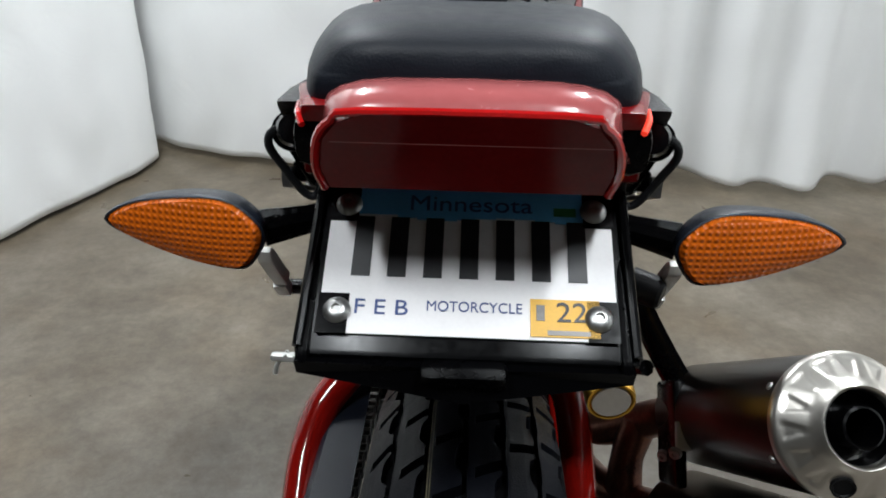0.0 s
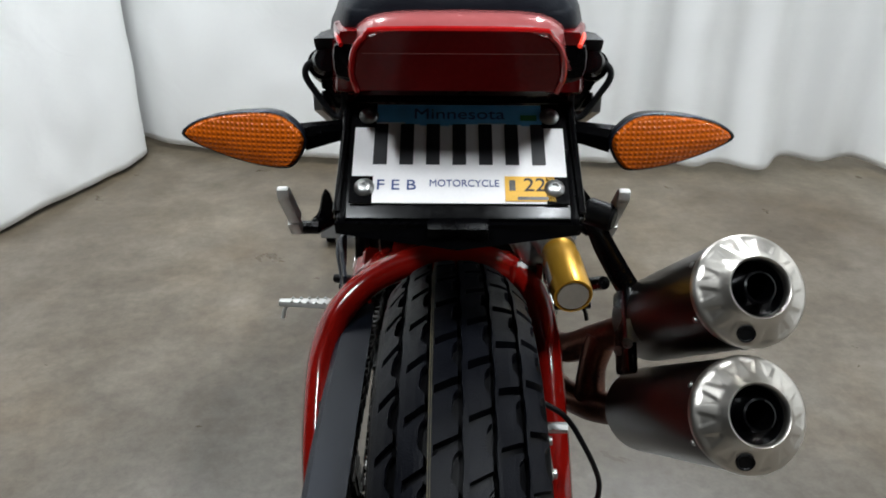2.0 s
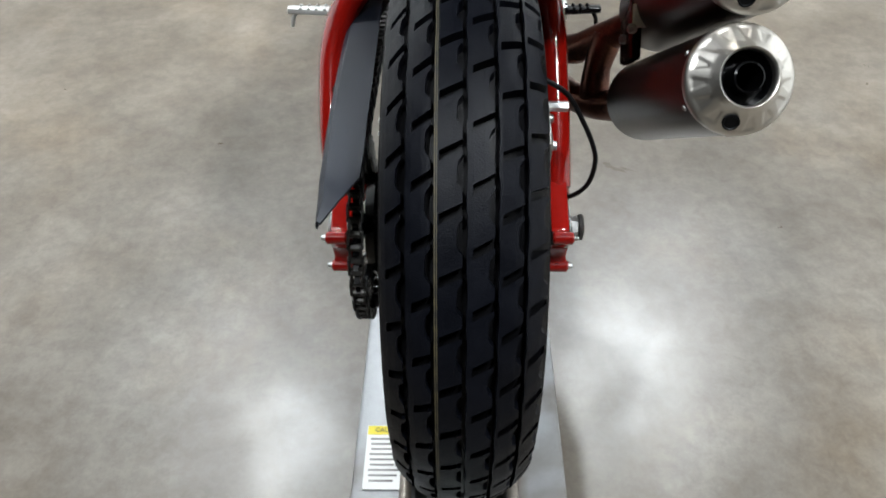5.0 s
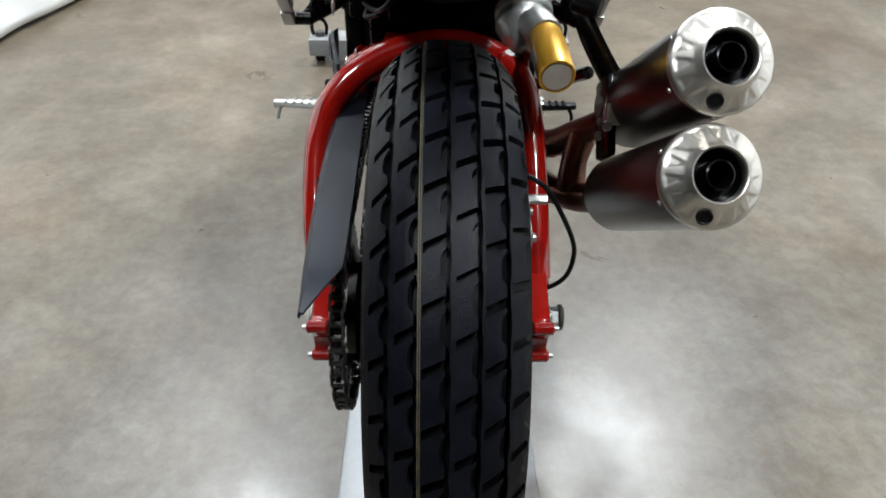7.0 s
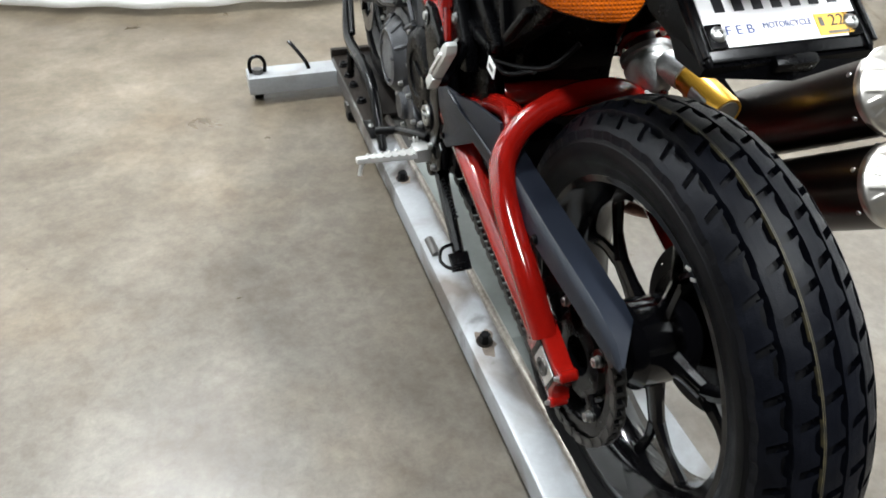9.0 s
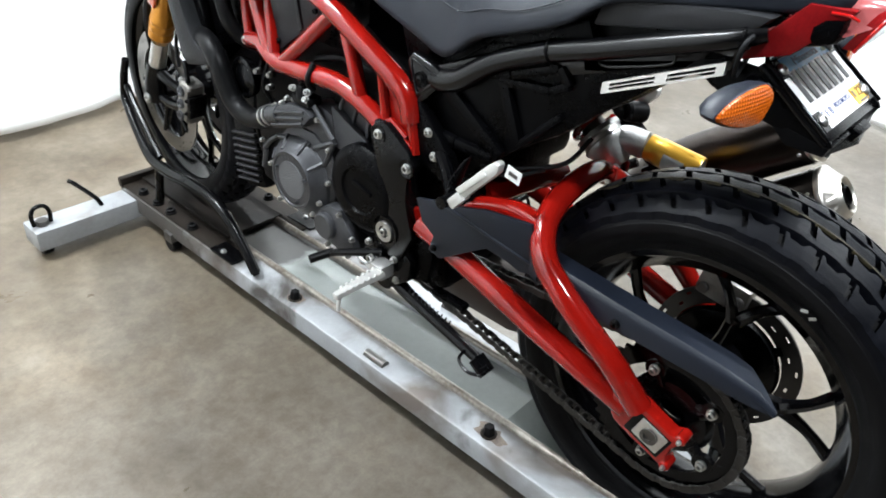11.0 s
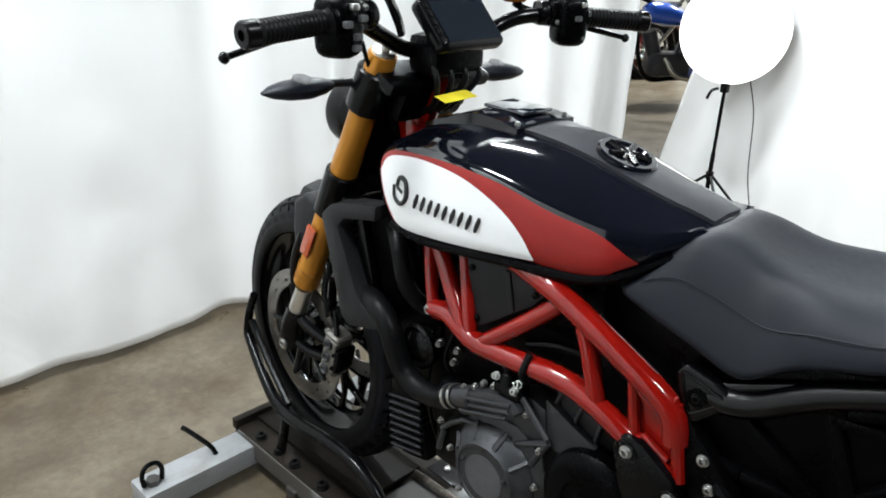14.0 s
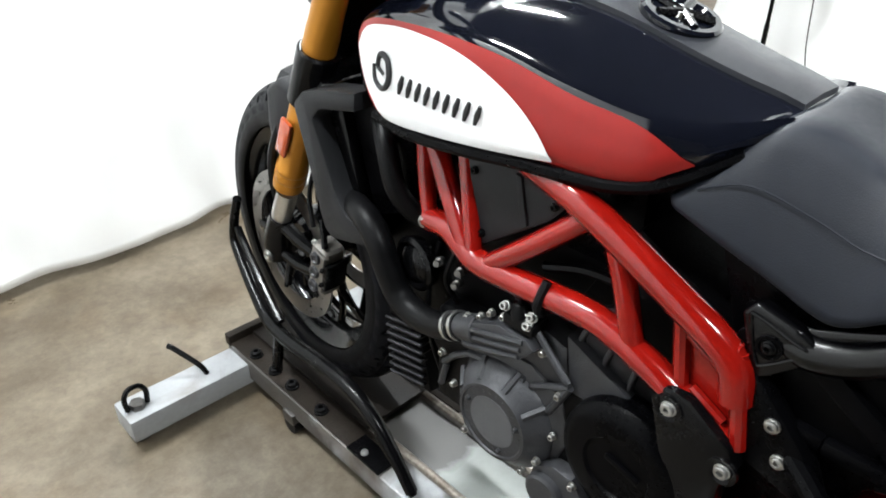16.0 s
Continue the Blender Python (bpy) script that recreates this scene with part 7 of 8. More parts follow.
for side in (-1, 1):
    s = side
    x = s * 0.105
    fk = part("fork_leg", lathe(fork_at(1.128, x), FD, [(0, 0.0002), (0, 0.024), (0.004, 0.026), (0.20, 0.026), (0.23, 0.0275), (0.515, 0.0275), (0.519, 0.030), (0.527, 0.030), (0.530, 0.0285), (0.537, 0.030), (0.547, 0.030), (0.550, 0.0285), (0.557, 0.030), (0.571, 0.029), (0.575, 0.022), (0.575, 0.0002)], 36), M_FORK_GOLD, bike, "gold anodised fork leg with a bare lower tube")
    part("cap", lathe(fork_at(1.128, x), -FD, [(-0.004, 0.0002), (-0.004, 0.022), (0.004, 0.021), (0.006, 0.016), (0.006, 0.009), (0.016, 0.008), (0.016, 0.0002)], 24), M_ALU, fk, "silver fork cap with an adjuster")
    part("slider", cyl(fork_at(0.60, x), fork_at(0.50, x), 0.0205, seg=28), M_ALU, fk, "bare metal fork slider")
    for z0, z1, r in ((1.100, 1.025, 0.036), (0.895, 0.80, 0.0345)):
        part("clamp", lathe(fork_at(z0, x), FD, [(0, 0.027), (0, r - 0.003), (0.003, r), ((z0 - z1) * 1.11 - 0.003, r), ((z0 - z1) * 1.11, r - 0.003), ((z0 - z1) * 1.11, 0.027)], 28), M_BLACK, fk)
    foot = part("fork_foot", tube([fork_at(0.535, x), fork_at(0.495, x), V((x, 1.487, 0.458)), V((x, 1.483, 0.428))], [0.024, 0.026, 0.028, 0.022], 14, 4), M_BLACK, fk, "black cast fork foot")
    bolt((s * 0.131, 1.485, 0.443), (s, 0, 0), 0.014, foot)
    part("caliper_mount", tube([fork_at(0.52, x), V((x * 0.98, 1.410, 0.500)), V((x * 0.95, 1.350, 0.490))], 0.014, 10, 3), M_BLACK, fk)
    part("caliper_mount", tube([V((x, 1.485, 0.45)), V((x * 0.98, 1.420, 0.440)), V((x * 0.95, 1.345, 0.450))], 0.012, 10, 3), M_BLACK, fk)
    cm = Matrix.Translation((s * 0.094, 1.330, 0.476)) @ Matrix.Rotation(radians(14), 4, "X")
    cb = box((s * 0.004, 0, 0), (0.046, 0.050, 0.112), 0.014, seg=3)
    merge(cb, box((s * 0.022, -0.004, 0), (0.020, 0.040, 0.090), 0.008))
    bmesh.ops.transform(cb, matrix=cm, verts=cb.verts)
    cp = part("front_caliper", cb, M_CALIPER, bike, "grey radial front brake caliper")
    for k in (-1, 0, 1):
        part("piston_cap", lathe(cm @ V((s * 0.032, -0.002, 0.034 * k)), (s, 0, 0), [(0, 0.0002), (0, 0.013), (0.005, 0.012), (0.006, 0.008), (0.003, 0.006), (0.003, 0.0002)], 20), M_ENGINE, cp)
    for k in (-1, 1):
        bolt(cm @ V((s * 0.018, 0.020, 0.050 * k)), (s, 0, 0), 0.008, cp)
        bolt(cm @ V((s * 0.030, -0.022, 0.018 * k)), (s, -0.4, 0), 0.005, cp, M_BLACK)
    br = box((s * 0.006, -0.028, 0), (0.050, 0.012, 0.060), 0.004)
    bmesh.ops.transform(br, matrix=cm, verts=br.verts)
    part("bridge", br, M_BLACK, cp)
    part("banjo", tube([cm @ V((s * 0.020, -0.010, 0.058)), cm @ V((s * 0.016, 0.0, 0.075)), cm @ V((s * 0.008, 0.02, 0.10))], 0.006, 8, 3), M_BLACK, cp)
    part("brake_hose", tube([(s * 0.112, 1.34, 0.56), (s * 0.10, 1.36, 0.62), (s * 0.07, 1.36, 0.70), (s * 0.06, 1.33, 0.80), (s * 0.05, 1.28, 0.92)], 0.0045, 8, 5), M_CABLE, bike)
    part("reflector", box(fork_at(0.735, x) + V((s * 0.034, 0.0, 0)), (0.008, 0.028, 0.075), 0.004, Matrix.Rotation(radians(26), 4, "X")), M_ORANGE_REFLECTOR, fk, "orange side reflector")
part("front_axle", cyl((-0.13, 1.485, 0.443), (0.13, 1.485, 0.443), 0.012), M_STEEL_DARK, bike)

# front fender: an arch over the tyre with side stays
rings = []
for k in range(22):
    a = radians(86 + (152 - 86) * k / 21)
    wdt = 0.072 * (0.75 + 0.25 * math.sin(math.pi * k / 21))
    rad = 0.352
    row = []
    for x, dr in ((-wdt, -0.030), (-wdt * 0.97, -0.010), (-wdt * 0.75, 0.004), (0, 0.012), (wdt * 0.75, 0.004), (wdt * 0.97, -0.010), (wdt, -0.030), (wdt * 0.93, -0.030), (wdt * 0.90, -0.012), (wdt * 0.7, 0.0), (0, 0.008), (-wdt * 0.7, 0.0), (-wdt * 0.90, -0.012), (-wdt * 0.93, -0.030)):
        row.append(V((x, FA.y + math.cos(a) * (rad + dr), FA.z + math.sin(a) * (rad + dr))))
    rings.append(row)
fen = part("front_fender", loft(rings), M_PLASTIC_GREY, bike, "dark grey plastic front fender")
for side in (-1, 1):
    stay = tube([(side * 0.072, 1.43, 0.790), (side * 0.100, 1.42, 0.745), (side * 0.125, 1.43, 0.68), (side * 0.120, 1.45, 0.60), (side * 0.104, 1.46, 0.545)], [0.016, 0.017, 0.012, 0.008, 0.007], 8, 4, squash=0.5)
    part("stay", stay, M_PLASTIC_GREY, fen)
    part("shield", prism([(1.440, 0.800), (1.400, 0.825), (1.360, 0.815), (1.345, 0.780), (1.385, 0.735), (1.420, 0.660), (1.440, 0.665), (1.445, 0.74)], side * 0.066, side * 0.120, 0.014, seg=3), M_PLASTIC_GREY, fen)

# radiator and shrouds
rad = part("radiator", box((0, 1.195, 0.735), (0.27, 0.045, 0.26), 0.008, Matrix.Rotation(radians(-14), 4, "X")), M_BLACK, bike, "black radiator behind the front wheel")
for k in range(16):
    part("fin", box((0, 1.222 + 0.004 * (7.5 - k) * -1.0 * 0.25, 0.63 + 0.0138 * k), (0.24, 0.006, 0.004), 0, seg=1), M_STEEL_DARK, rad)
for side in (-1, 1):
    shroud = prism([(1.118, 0.880), (1.200, 0.866), (1.250, 0.850), (1.278, 0.825), (1.222, 0.628), (1.200, 0.616), (1.105, 0.640), (1.112, 0.662), (1.165, 0.676), (1.182, 0.705), (1.228, 0.812), (1.208, 0.832), (1.122, 0.850)], side * 0.118, side * 0.168, 0.008)
    part("radiator_shroud", shroud, M_PLASTIC_GREY, bike, "dark grey plastic radiator shroud")
    part("inner_duct", prism([(1.20, 0.84), (1.06, 0.86), (1.05, 0.70), (1.15, 0.66)], side * 0.09, side * 0.118, 0.01), M_PLASTIC, bike)
horn = part("horn", lathe((-0.115, 1.04, 0.625), (-1, 0.1, 0), [(0, 0.0002), (0, 0.040), (0.012, 0.044), (0.018, 0.044), (0.022, 0.038), (0.018, 0.03), (0.024, 0.02), (0.024, 0.0002)], 28), M_BLACK, bike, "round black horn")

# headlight and dash
part("headlight", lathe((0.03, 1.345, 0.975), (0.08, 1, -0.05), [(-0.02, 0.0002), (-0.02, 0.040), (0.0, 0.058), (0.03, 0.069), (0.07, 0.072), (0.085, 0.069), (0.080, 0.064), (0.080, 0.0002)], 44), M_BLACK, bike, "round black headlight")
dash_m = Matrix.Translation((0.0, 1.086, 1.185)) @ Matrix.Rotation(radians(4), 4, "Z") @ Matrix.Rotation(radians(49), 4, "X")
dsh = part("dash_display", box((0, 0, -0.012), (0.168, 0.100, 0.030), 0.014, seg=4), M_BLACK, bike, "black dash with a dark touch screen")
dsh.matrix_local = dash_m
part("screen", box((0.002, -0.002, 0.0032), (0.140, 0.078, 0.002), 0.0), M_SCREEN, dsh, "dark glossy screen")
part("emblem_bar", box((0, 0.047, 0.0036), (0.022, 0.004, 0.001), 0), M_LABEL, dsh)
for k in range(5):
    part("button", box((-0.078, 0.03 - 0.016 * k, 0.003), (0.006, 0.009, 0.004), 0.001), M_RAIL, dsh)
part("dash_mount", box((0, 1.122, 1.128), (0.125, 0.075, 0.070), 0.018), M_PLASTIC, bike)
for k in range(4):
    part("wire", tube([(-0.05 + 0.03 * k, 1.115, 1.125), (-0.06 + 0.036 * k, 1.085, 1.09), (-0.04 + 0.02 * k, 1.11, 1.045), (-0.03 + 0.02 * k, 1.15, 1.02)], 0.0055, 8, 4), M_CABLE, bike)

# handlebar
BAR = [(-0.385, 1.104, 1.181), (-0.27, 1.108, 1.191), (-0.19, 1.128, 1.184), (-0.13, 1.145, 1.160), (-0.07, 1.150, 1.135), (0.0, 1.146, 1.130), (0.07, 1.130, 1.138), (0.13, 1.100, 1.176), (0.19, 1.078, 1.188), (0.27, 1.036, 1.187), (0.385, 0.972, 1.178)]
hb = part("handlebar", tube(BAR, 0.0135, 14, 5), M_BLACK, bike, "black tapered handlebar with rubber grips")
for s, a, b in ((-1, V(BAR[1]), V(BAR[0])), (1, V(BAR[-2]), V(BAR[-1]))):
    d = (b - a).normalized()
    prof = [(0.0, 0.0002), (0.0, 0.024), (0.004, 0.025), (0.008, 0.018)]
    prof += [(0.010 + 0.0038 * k, 0.0185 if k % 2 else 0.0168) for k in range(29)] + [(0.120, 0.019), (0.124, 0.019), (0.124, 0.0002)]
    part("grip", lathe(a, d, prof, 22), M_CABLE, hb, "black ribbed rubber grip")
    part("bar_end", lathe(a + d * 0.125, d, [(0, 0.0002), (0, 0.0195), (0.018, 0.0195), (0.021, 0.017), (0.021, 0.008), (0.014, 0.007), (0.014, 0.0002)], 26), M_BLACK, hb, "black bar-end weight")
    sw_c = a - d * 0.022
    sw = part("switch_housing", box(sw_c - V((0, 0, 0.010)), (0.062, 0.066, 0.092), 0.026, Matrix.Rotation(radians(28 * -s), 4, "Z"), seg=4), M_PLASTIC, hb, "black switch housing")
    part("flange", lathe(a - d * 0.004, d, [(-0.010, 0.0002), (-0.010, 0.029), (0.004, 0.031), (0.008, 0.029), (0.008, 0.0002)], 26), M_PLASTIC, sw)
    for k, (dx, dz) in enumerate(((0.0, 0.020), (0.016, 0.004), (-0.012, -0.004), (0.006, -0.022), (0.004, -0.038))):
        part("switch", box(sw_c + V((dx, -0.034 + 0.004 * s, dz)), (0.014, 0.011, 0.010), 0.003), M_MESH if k else M_BOLT, sw)
    part("thumb_switch", box(sw_c + d * 0.022 + V((0, 0.012, 0.042)), (0.030, 0.008, 0.010), 0.003), M_BLACK, sw)
    ml = sw_c - d * 0.035
    cl = part("lever_clamp", box(ml + V((0, 0.012, 0)), (0.036, 0.054, 0.046), 0.012), M_BLACK, hb)
    part("perch_ring", lathe(ml - d * 0.030, d, [(0, 0.0002), (0, 0.021), (0.004, 0.023), (0.014, 0.023), (0.018, 0.020), (0.018, 0.0002)], 22), M_BLACK, cl)
    for q in (-1, 1):
        bolt(ml + V((0.004 * q, -0.015, 0.014 * q)), (0, -1, 0), 0.005, cl)
    part("lever", tube([ml + V((0, 0.035, -0.004)), ml + d * 0.04 + V((0, 0.050, -0.008)), ml + d * 0.11 + V((0, 0.045, -0.020)), ml + d * 0.205 + V((0, 0.045, -0.034))], [0.009, 0.007, 0.0055, 0.005], 10, 5), M_BLACK, hb, "black control lever with a ball end")
    be = ml + d * 0.205 + V((0, 0.045, -0.034))
    part("lever_ball", lathe(be - d * 0.008, d, [(0, 0.0002), (0.001, 0.004), (0.004, 0.0075), (0.008, 0.009), (0.012, 0.0075), (0.016, 0.003), (0.0165, 0.0002)], 16), M_BLACK, hb)
    st0 = ml + V((0, 0.0, 0.018))
    mir = part("mirror", tube([st0, st0 + V((0, 0.01, 0.04)), st0 + V((s * 0.015, 0.012, 0.085)), st0 + V((s * 0.055, 0.02, 0.125)), st0 + V((s * 0.075, 0.02, 0.19)), st0 + V((s * 0.08, 0.015, 0.235))], [0.008, 0.0065, 0.006, 0.006], 10, 5), M_BLACK, bike, "black mirror on a bent stem")
    hd_c = st0 + V((s * 0.085, 0.02, 0.27))
    part("mirror_head", lathe(hd_c, (0, 1, 0.1), [(0, 0.0002), (0, 0.045), (0.004, 0.047), (0.016, 0.040), (0.022, 0.02), (0.022, 0.0002)], 36), M_BLACK, mir)
    part("mirror_glass", lathe(hd_c - V((0, 0.001, 0)), (0, -1, -0.1), [(0, 0.0002), (0, 0.043), (0.001, 0.043), (0.001, 0.0002)], 36), M_CHROME, mir)
arm = part("steering_arm", tube([(-0.112, 1.118, 1.165), (-0.122, 1.118, 1.190), (-0.145, 1.125, 1.235), (-0.178, 1.14, 1.285)], [0.015, 0.018, 0.016, 0.019], 8, 3, squash=0.45), M_BLACK, hb, "slotted black bar beside the clamp")
rsv = part("brake_reservoir", lathe((0.165, 1.112, 1.210), (0, 0, 1), [(0, 0.0002), (0, 0.019), (0.003, 0.0225), (0.032, 0.0235), (0.032, 0.0002)], 28), M_FLUID, hb, "amber brake fluid reservoir with a black lid")
part("lid", lathe((0.165, 1.112, 1.242), (0, 0, 1), [(0, 0.0002), (0, 0.0265), (0.014, 0.0265), (0.016, 0.024), (0.016, 0.0002)], 28), M_CABLE, rsv, "black lid")
part("reservoir_arm", tube([(0.165, 1.112, 1.210), (0.18, 1.10, 1.198), (0.20, 1.085, 1.192)], 0.007, 8, 3), M_BLACK, hb)
for pts in ([(-0.16, 1.16, 1.15), (-0.13, 1.18, 1.11), (-0.09, 1.19, 1.06), (-0.05, 1.20, 0.98)], [(0.13, 1.13, 1.15), (0.09, 1.16, 1.12), (0.05, 1.19, 1.07), (0.04, 1.20, 0.98)]):
    part("control_cable", tube(pts, 0.004, 8, 6), M_CABLE, hb)
# front turn signals
for side in (-1, 1):
    s = side
    yr, yt, zt = (1.238, 1.282, 1.060) if s < 0 else (1.212, 1.172, 1.068)
    ts = part("front_turn_signal", tube([(s * 0.115, yr - 0.005, 1.072), (s * 0.150, yr + (yt - yr) * 0.25, 1.071), (s * 0.178, yr + (yt - yr) * 0.45, 1.068)], [0.008, 0.007, 0.010], 10, 3), M_PLASTIC_GREY, bike, "dark grey tapered front turn signal")
    rings = []
    for f, h, dpt in ((0.155, 0.007, 0.009), (0.172, 0.014, 0.022), (0.200, 0.019, 0.032), (0.232, 0.017, 0.031), (0.258, 0.011, 0.021), (0.274, 0.003, 0.007)):
        k0 = (f - 0.115) / 0.15
        rings.append([V((s * f, yr + (yt - yr) * k0 + dpt * math.cos(a), 1.072 + (zt - 1.072) * k0 + h * math.sin(a))) for a in [2 * math.pi * k / 14 for k in range(14)]])
    part("housing", loft(rings), M_GUARD, ts)
    k0 = (0.205 - 0.115) / 0.15
    glass = lathe((s * 0.210, yr + (yt - yr) * k0 - 0.006, 1.072 + (zt - 1.072) * k0 + 0.014), (0, -0.35, 0.94), [(0, 0.0002), (0, 0.019), (0.004, 0.018), (0.006, 0.013), (0.007, 0.0002)], 24)
    part("smoked_lens", glass, M_MESH, ts, "smoke-grey lens")

tag = tagged(finish("paper_tag", box((-0.032, 1.066, 1.063), (0.066, 0.034, 0.0012), 0.0004, Matrix.Rotation(radians(-12), 4, "Z") @ Matrix.Rotation(radians(-6), 4, "Y") @ Matrix.Rotation(radians(10), 4, "X")), M_YELLOW, smooth=0), "yellow paper key tag lying on the tank", "tag")

# ---- lamp on a stand ----
lamp_stand = thing("light_stand", "black tripod light stand with a glowing round white softbox", "studio light")
LB = V((2.52, 1.70, 0))
part("pole", cyl(LB + V((0, 0, 0.045)), LB + V((0, 0, 0.42)), 0.011), M_BLACK, lamp_stand)
part("upper_pole", cyl(LB + V((0, 0, 0.40)), LB + V((0, 0, 0.74)), 0.0085), M_BLACK, lamp_stand)
part("collar", cyl(LB + V((0, 0, 0.285)), LB + V((0, 0, 0.325)), 0.019, bev=0.003), M_BLACK, lamp_stand)
part("foot_collar", cyl(LB + V((0, 0, 0.05)), LB + V((0, 0, 0.075)), 0.017, bev=0.003), M_BLACK, lamp_stand)
for k in range(3):
    a = radians(105 + 120 * k)
    out = V((math.cos(a), math.sin(a), 0))
    leg = part("leg", tube([LB + out * 0.018 + V((0, 0, 0.30)), LB + out * 0.36 + V((0, 0, 0.008))], 0.0075, 8, 1), M_BLACK, lamp_stand)
    part("brace", tube([LB + out * 0.016 + V((0, 0, 0.062)), LB + out * 0.20 + V((0, 0, 0.145))], 0.005, 8, 1), M_BLACK, lamp_stand)
part("clamp_head", box(LB + V((0, 0, 0.745)), (0.035, 0.035, 0.06), 0.006), M_BLACK, lamp_stand)
part("clamp_lever", tube([LB + V((-0.02, 0.02, 0.735)), LB + V((-0.03, 0.05, 0.72)), LB + V((-0.035, 0.065, 0.68))], 0.007, 8, 3), M_BLACK, lamp_stand)
sd = V((-0.90, -0.42, 0.02)).normalized()
sc0 = LB + V((0, 0, 1.0))
soft = part("softbox", lathe(sc0, sd, [(0.075, 0.0002), (0.072, 0.08), (0.060, 0.16), (0.038, 0.215), (0.020, 0.238), (0.0, 0.245), (-0.01, 0.243)], 48, closed=False), M_SOFTBOX, lamp_stand, "glowing round white diffuser")
part("softbox_back", lathe(sc0, sd, [(-0.01, 0.243), (-0.06, 0.20), (-0.16, 0.09), (-0.20, 0.05), (-0.24, 0.05), (-0.24, 0.0002)], 40, closed=False), M_BLACK, lamp_stand)
cable = tagged(finish("power_cable", tube([LB + V((0.02, -0.10, 0.80)), LB + V((0.05, -0.14, 0.62)), LB + V((0.06, -0.17, 0.30)), LB + V((0.05, -0.26, 0.06)), LB + V((0.02, -0.40, 0.006)), LB + V((0.10, -0.62, 0.006))], 0.0028, 8, 8), M_CABLE), "thin dark power cable hanging from the lamp to the floor", "cable")

# ---- motorcycles parked beyond the curtain ----
M_FAR_BLUE = mat("blue_gloss_paint", (0.02, 0.08, 0.42), 0.2, vary=0.1, coat=1.0)
M_FAR_MAROON = mat("maroon_gloss_paint", (0.16, 0.02, 0.02), 0.25, vary=0.1, coat=1.0)


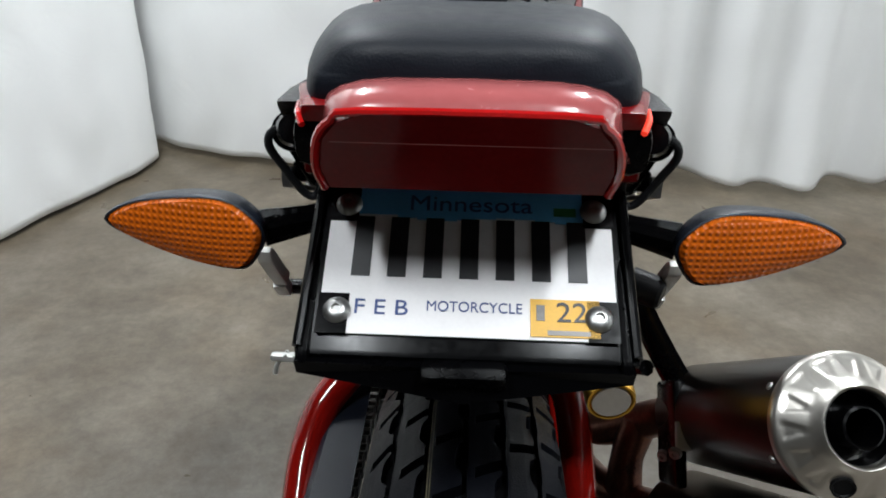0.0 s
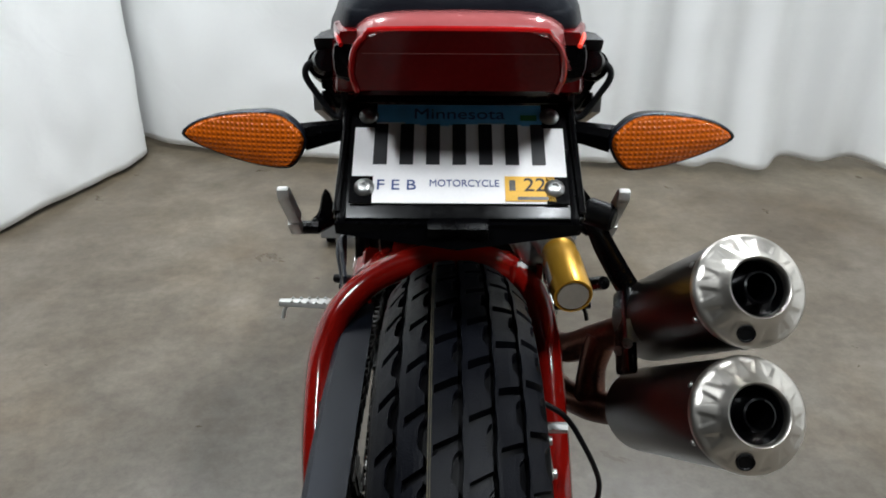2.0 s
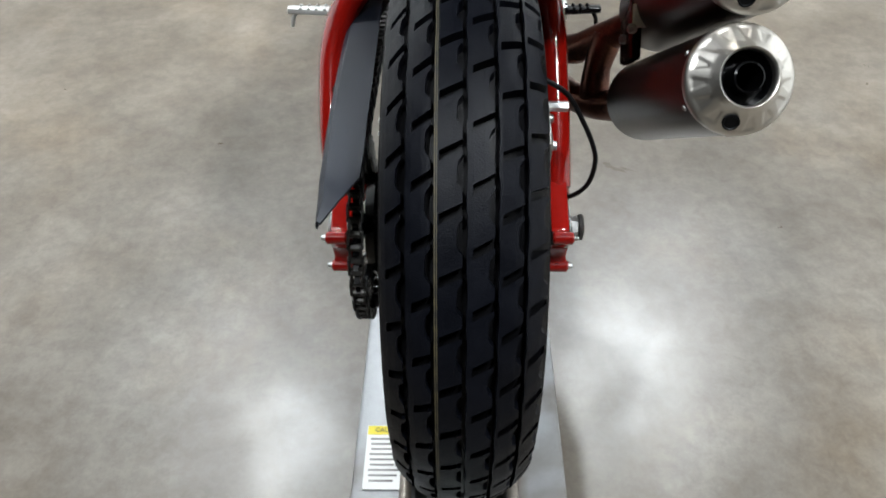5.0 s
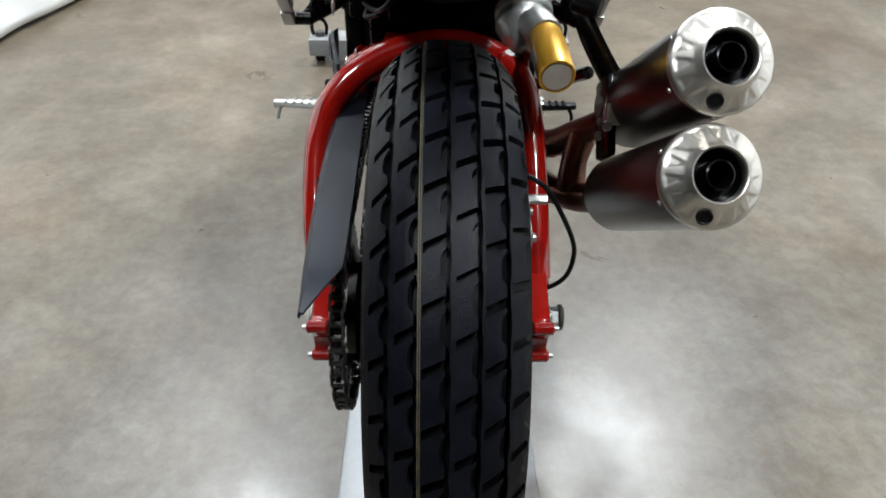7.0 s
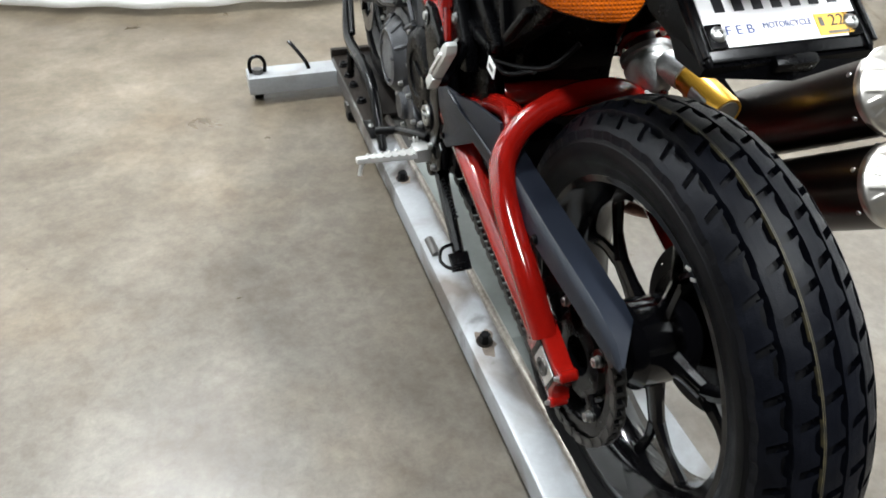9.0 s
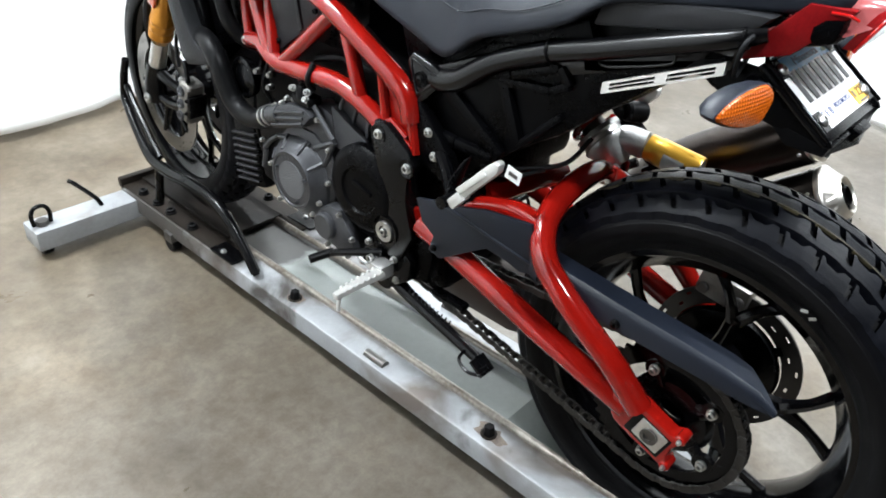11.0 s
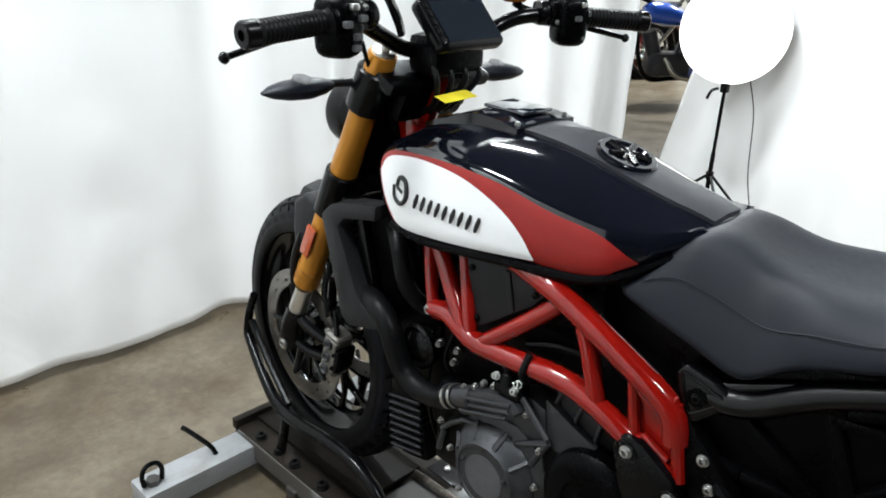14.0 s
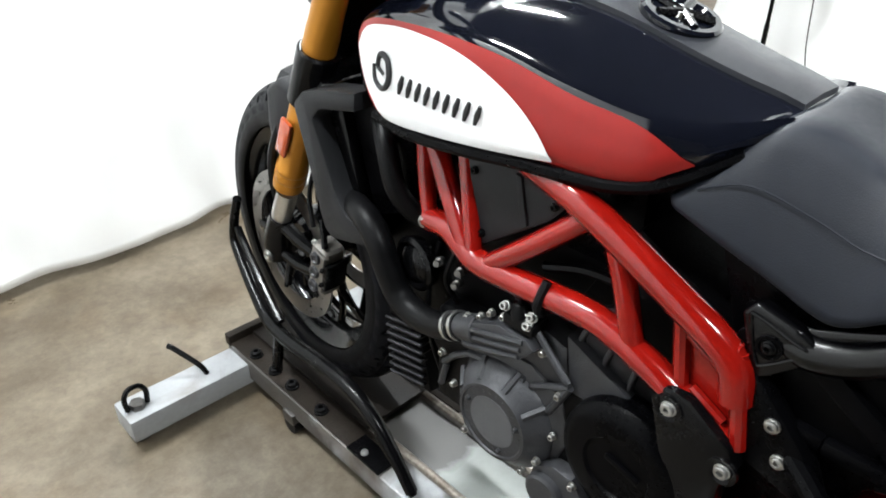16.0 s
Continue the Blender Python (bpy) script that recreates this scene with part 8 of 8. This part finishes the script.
def far_bike(m, paint, label):
    b = thing("parked_motorcycle", label, "motorcycle", "parked motorcycles")
    for nm, c, R in (("front_wheel", V((0, 1.62, 0.33)), 0.33), ("rear_wheel", V((0, 0, 0.32)), 0.32)):
        wh = part(nm, lathe(c, (1, 0, 0), [(-0.05, R - 0.08), (-0.062, R - 0.04), (-0.045, R - 0.008), (0, R), (0.045, R - 0.008), (0.062, R - 0.04), (0.05, R - 0.08)], 40), M_RUBBER, b)
        part("rim", lathe(c, (1, 0, 0), [(-0.045, R - 0.085), (-0.045, R - 0.075), (0.045, R - 0.075), (0.045, R - 0.085), (0.02, R - 0.10), (-0.02, R - 0.10)], 36), M_CHROME, wh)
        part("hub", cyl(c - V((0.06, 0, 0)), c + V((0.06, 0, 0)), 0.04), M_CHROME, wh)
        for k in range(12):
            a = math.pi * 2 * k / 12
            part("spoke", cyl(c + V((0, math.cos(a) * 0.03, math.sin(a) * 0.03)), c + V((0, math.cos(a) * (R - 0.09), math.sin(a) * (R - 0.09))), 0.005, seg=6), M_CHROME, wh)
    for s in (-1, 1):
        part("fork_leg", cyl((s * 0.10, 1.62, 0.33), (s * 0.10, 1.02, 1.02), 0.024, seg=16), M_CHROME, b, "long raked chrome fork leg")
        part("grip", cyl((s * 0.20, 0.82, 1.12), (s * 0.38, 0.70, 1.10), 0.018, seg=12), M_CABLE, b)
        part("exhaust_pipe", tube([(s * 0.12, 0.75, 0.45), (s * 0.17, 0.60, 0.28), (s * 0.18, 0.1, 0.26), (s * 0.18, -0.35, 0.28)], [0.025, 0.028, 0.04], 12, 4), M_CHROME, b)
        part("cylinder", cyl((0, 0.66 + 0.12 * s, 0.42), (0, 0.66 + 0.22 * s, 0.68), 0.07, seg=16), M_ENGINE, b)
    part("fork_brace", box((0, 1.36, 0.63), (0.24, 0.04, 0.05), 0.01), M_CHROME, b)
    part("handlebar", tube([(-0.38, 0.70, 1.10), (-0.22, 0.82, 1.13), (0, 1.0, 1.06), (0.22, 0.82, 1.13), (0.38, 0.70, 1.10)], 0.014, 10, 5), M_CHROME, b)
    part("headlight", lathe((0, 1.10, 0.93), (0, 1, -0.1), [(-0.06, 0.0002), (-0.05, 0.05), (0.0, 0.085), (0.04, 0.09), (0.05, 0.08), (0.05, 0.0002)], 28), M_CHROME, b)
    part("crankcase", box((0, 0.66, 0.38), (0.24, 0.40, 0.22), 0.05), M_ENGINE, b)
    part("fuel_tank", loft([[V((math.cos(q) * w, y, z + math.sin(q) * h)) for q in [2 * math.pi * k / 16 for k in range(16)]] for y, w, h, z in ((0.96, 0.04, 0.04, 0.86), (0.90, 0.11, 0.09, 0.85), (0.75, 0.14, 0.11, 0.83), (0.58, 0.11, 0.08, 0.80), (0.48, 0.05, 0.04, 0.78))]), paint, b)
    part("seat", loft([[V((math.cos(q) * w, y, z + math.sin(q) * h)) for q in [2 * math.pi * k / 16 for k in range(16)]] for y, w, h, z in ((0.50, 0.06, 0.04, 0.74), (0.35, 0.14, 0.06, 0.70), (0.12, 0.16, 0.06, 0.72), (-0.08, 0.12, 0.05, 0.80), (-0.22, 0.06, 0.03, 0.82))]), M_SEAT, b)
    part("rear_fender", lathe((0, 0, 0.32), (1, 0, 0), [(-0.09, 0.33), (-0.07, 0.37), (0, 0.385), (0.07, 0.37), (0.09, 0.33), (0.07, 0.345), (0, 0.365), (-0.07, 0.345)], 40), paint, b)
    part("front_fender", lathe((0, 1.62, 0.33), (1, 0, 0), [(-0.07, 0.335), (-0.05, 0.355), (0, 0.365), (0.05, 0.355), (0.07, 0.335), (0.05, 0.345), (0, 0.352), (-0.05, 0.345)], 40), paint, b)
    part("frame", tube([(0, 1.05, 0.92), (0, 0.9, 0.30), (0, 0.6, 0.24), (0, 0.1, 0.32), (0, 0.2, 0.65), (0, 1.02, 0.98)], 0.022, 10, 5), M_BLACK, b)
    b.matrix_world = m
    return b


far_bike(pose(6.2, 3.3, 0, 0, 0, 57), M_FAR_BLUE, "blue chopper with a long chrome fork parked in the hall")
far_bike(pose(7.2, 4.6, 0, 0, 0, 70), M_FAR_MAROON, "maroon cruiser motorcycle parked behind the chopper")
far_bike(pose(8.4, 3.9, 0, 0, 0, 65), M_TANK_BLACK, "black cruiser motorcycle parked further back in the hall")

# white moulded marks on the rear tyre's sidewall
for a0, tilt in ((62, 0.0), (65, 0.25)):
    a = radians(a0)
    rr = 0.272
    part("sidewall_mark", box(RA + V((-0.0800, math.cos(a) * rr * -1, math.sin(a) * rr)), (0.0012, 0.004, 0.009), 0, Matrix.Rotation(a + tilt, 4, "X")), M_ALU_CAST, rear_tyre)
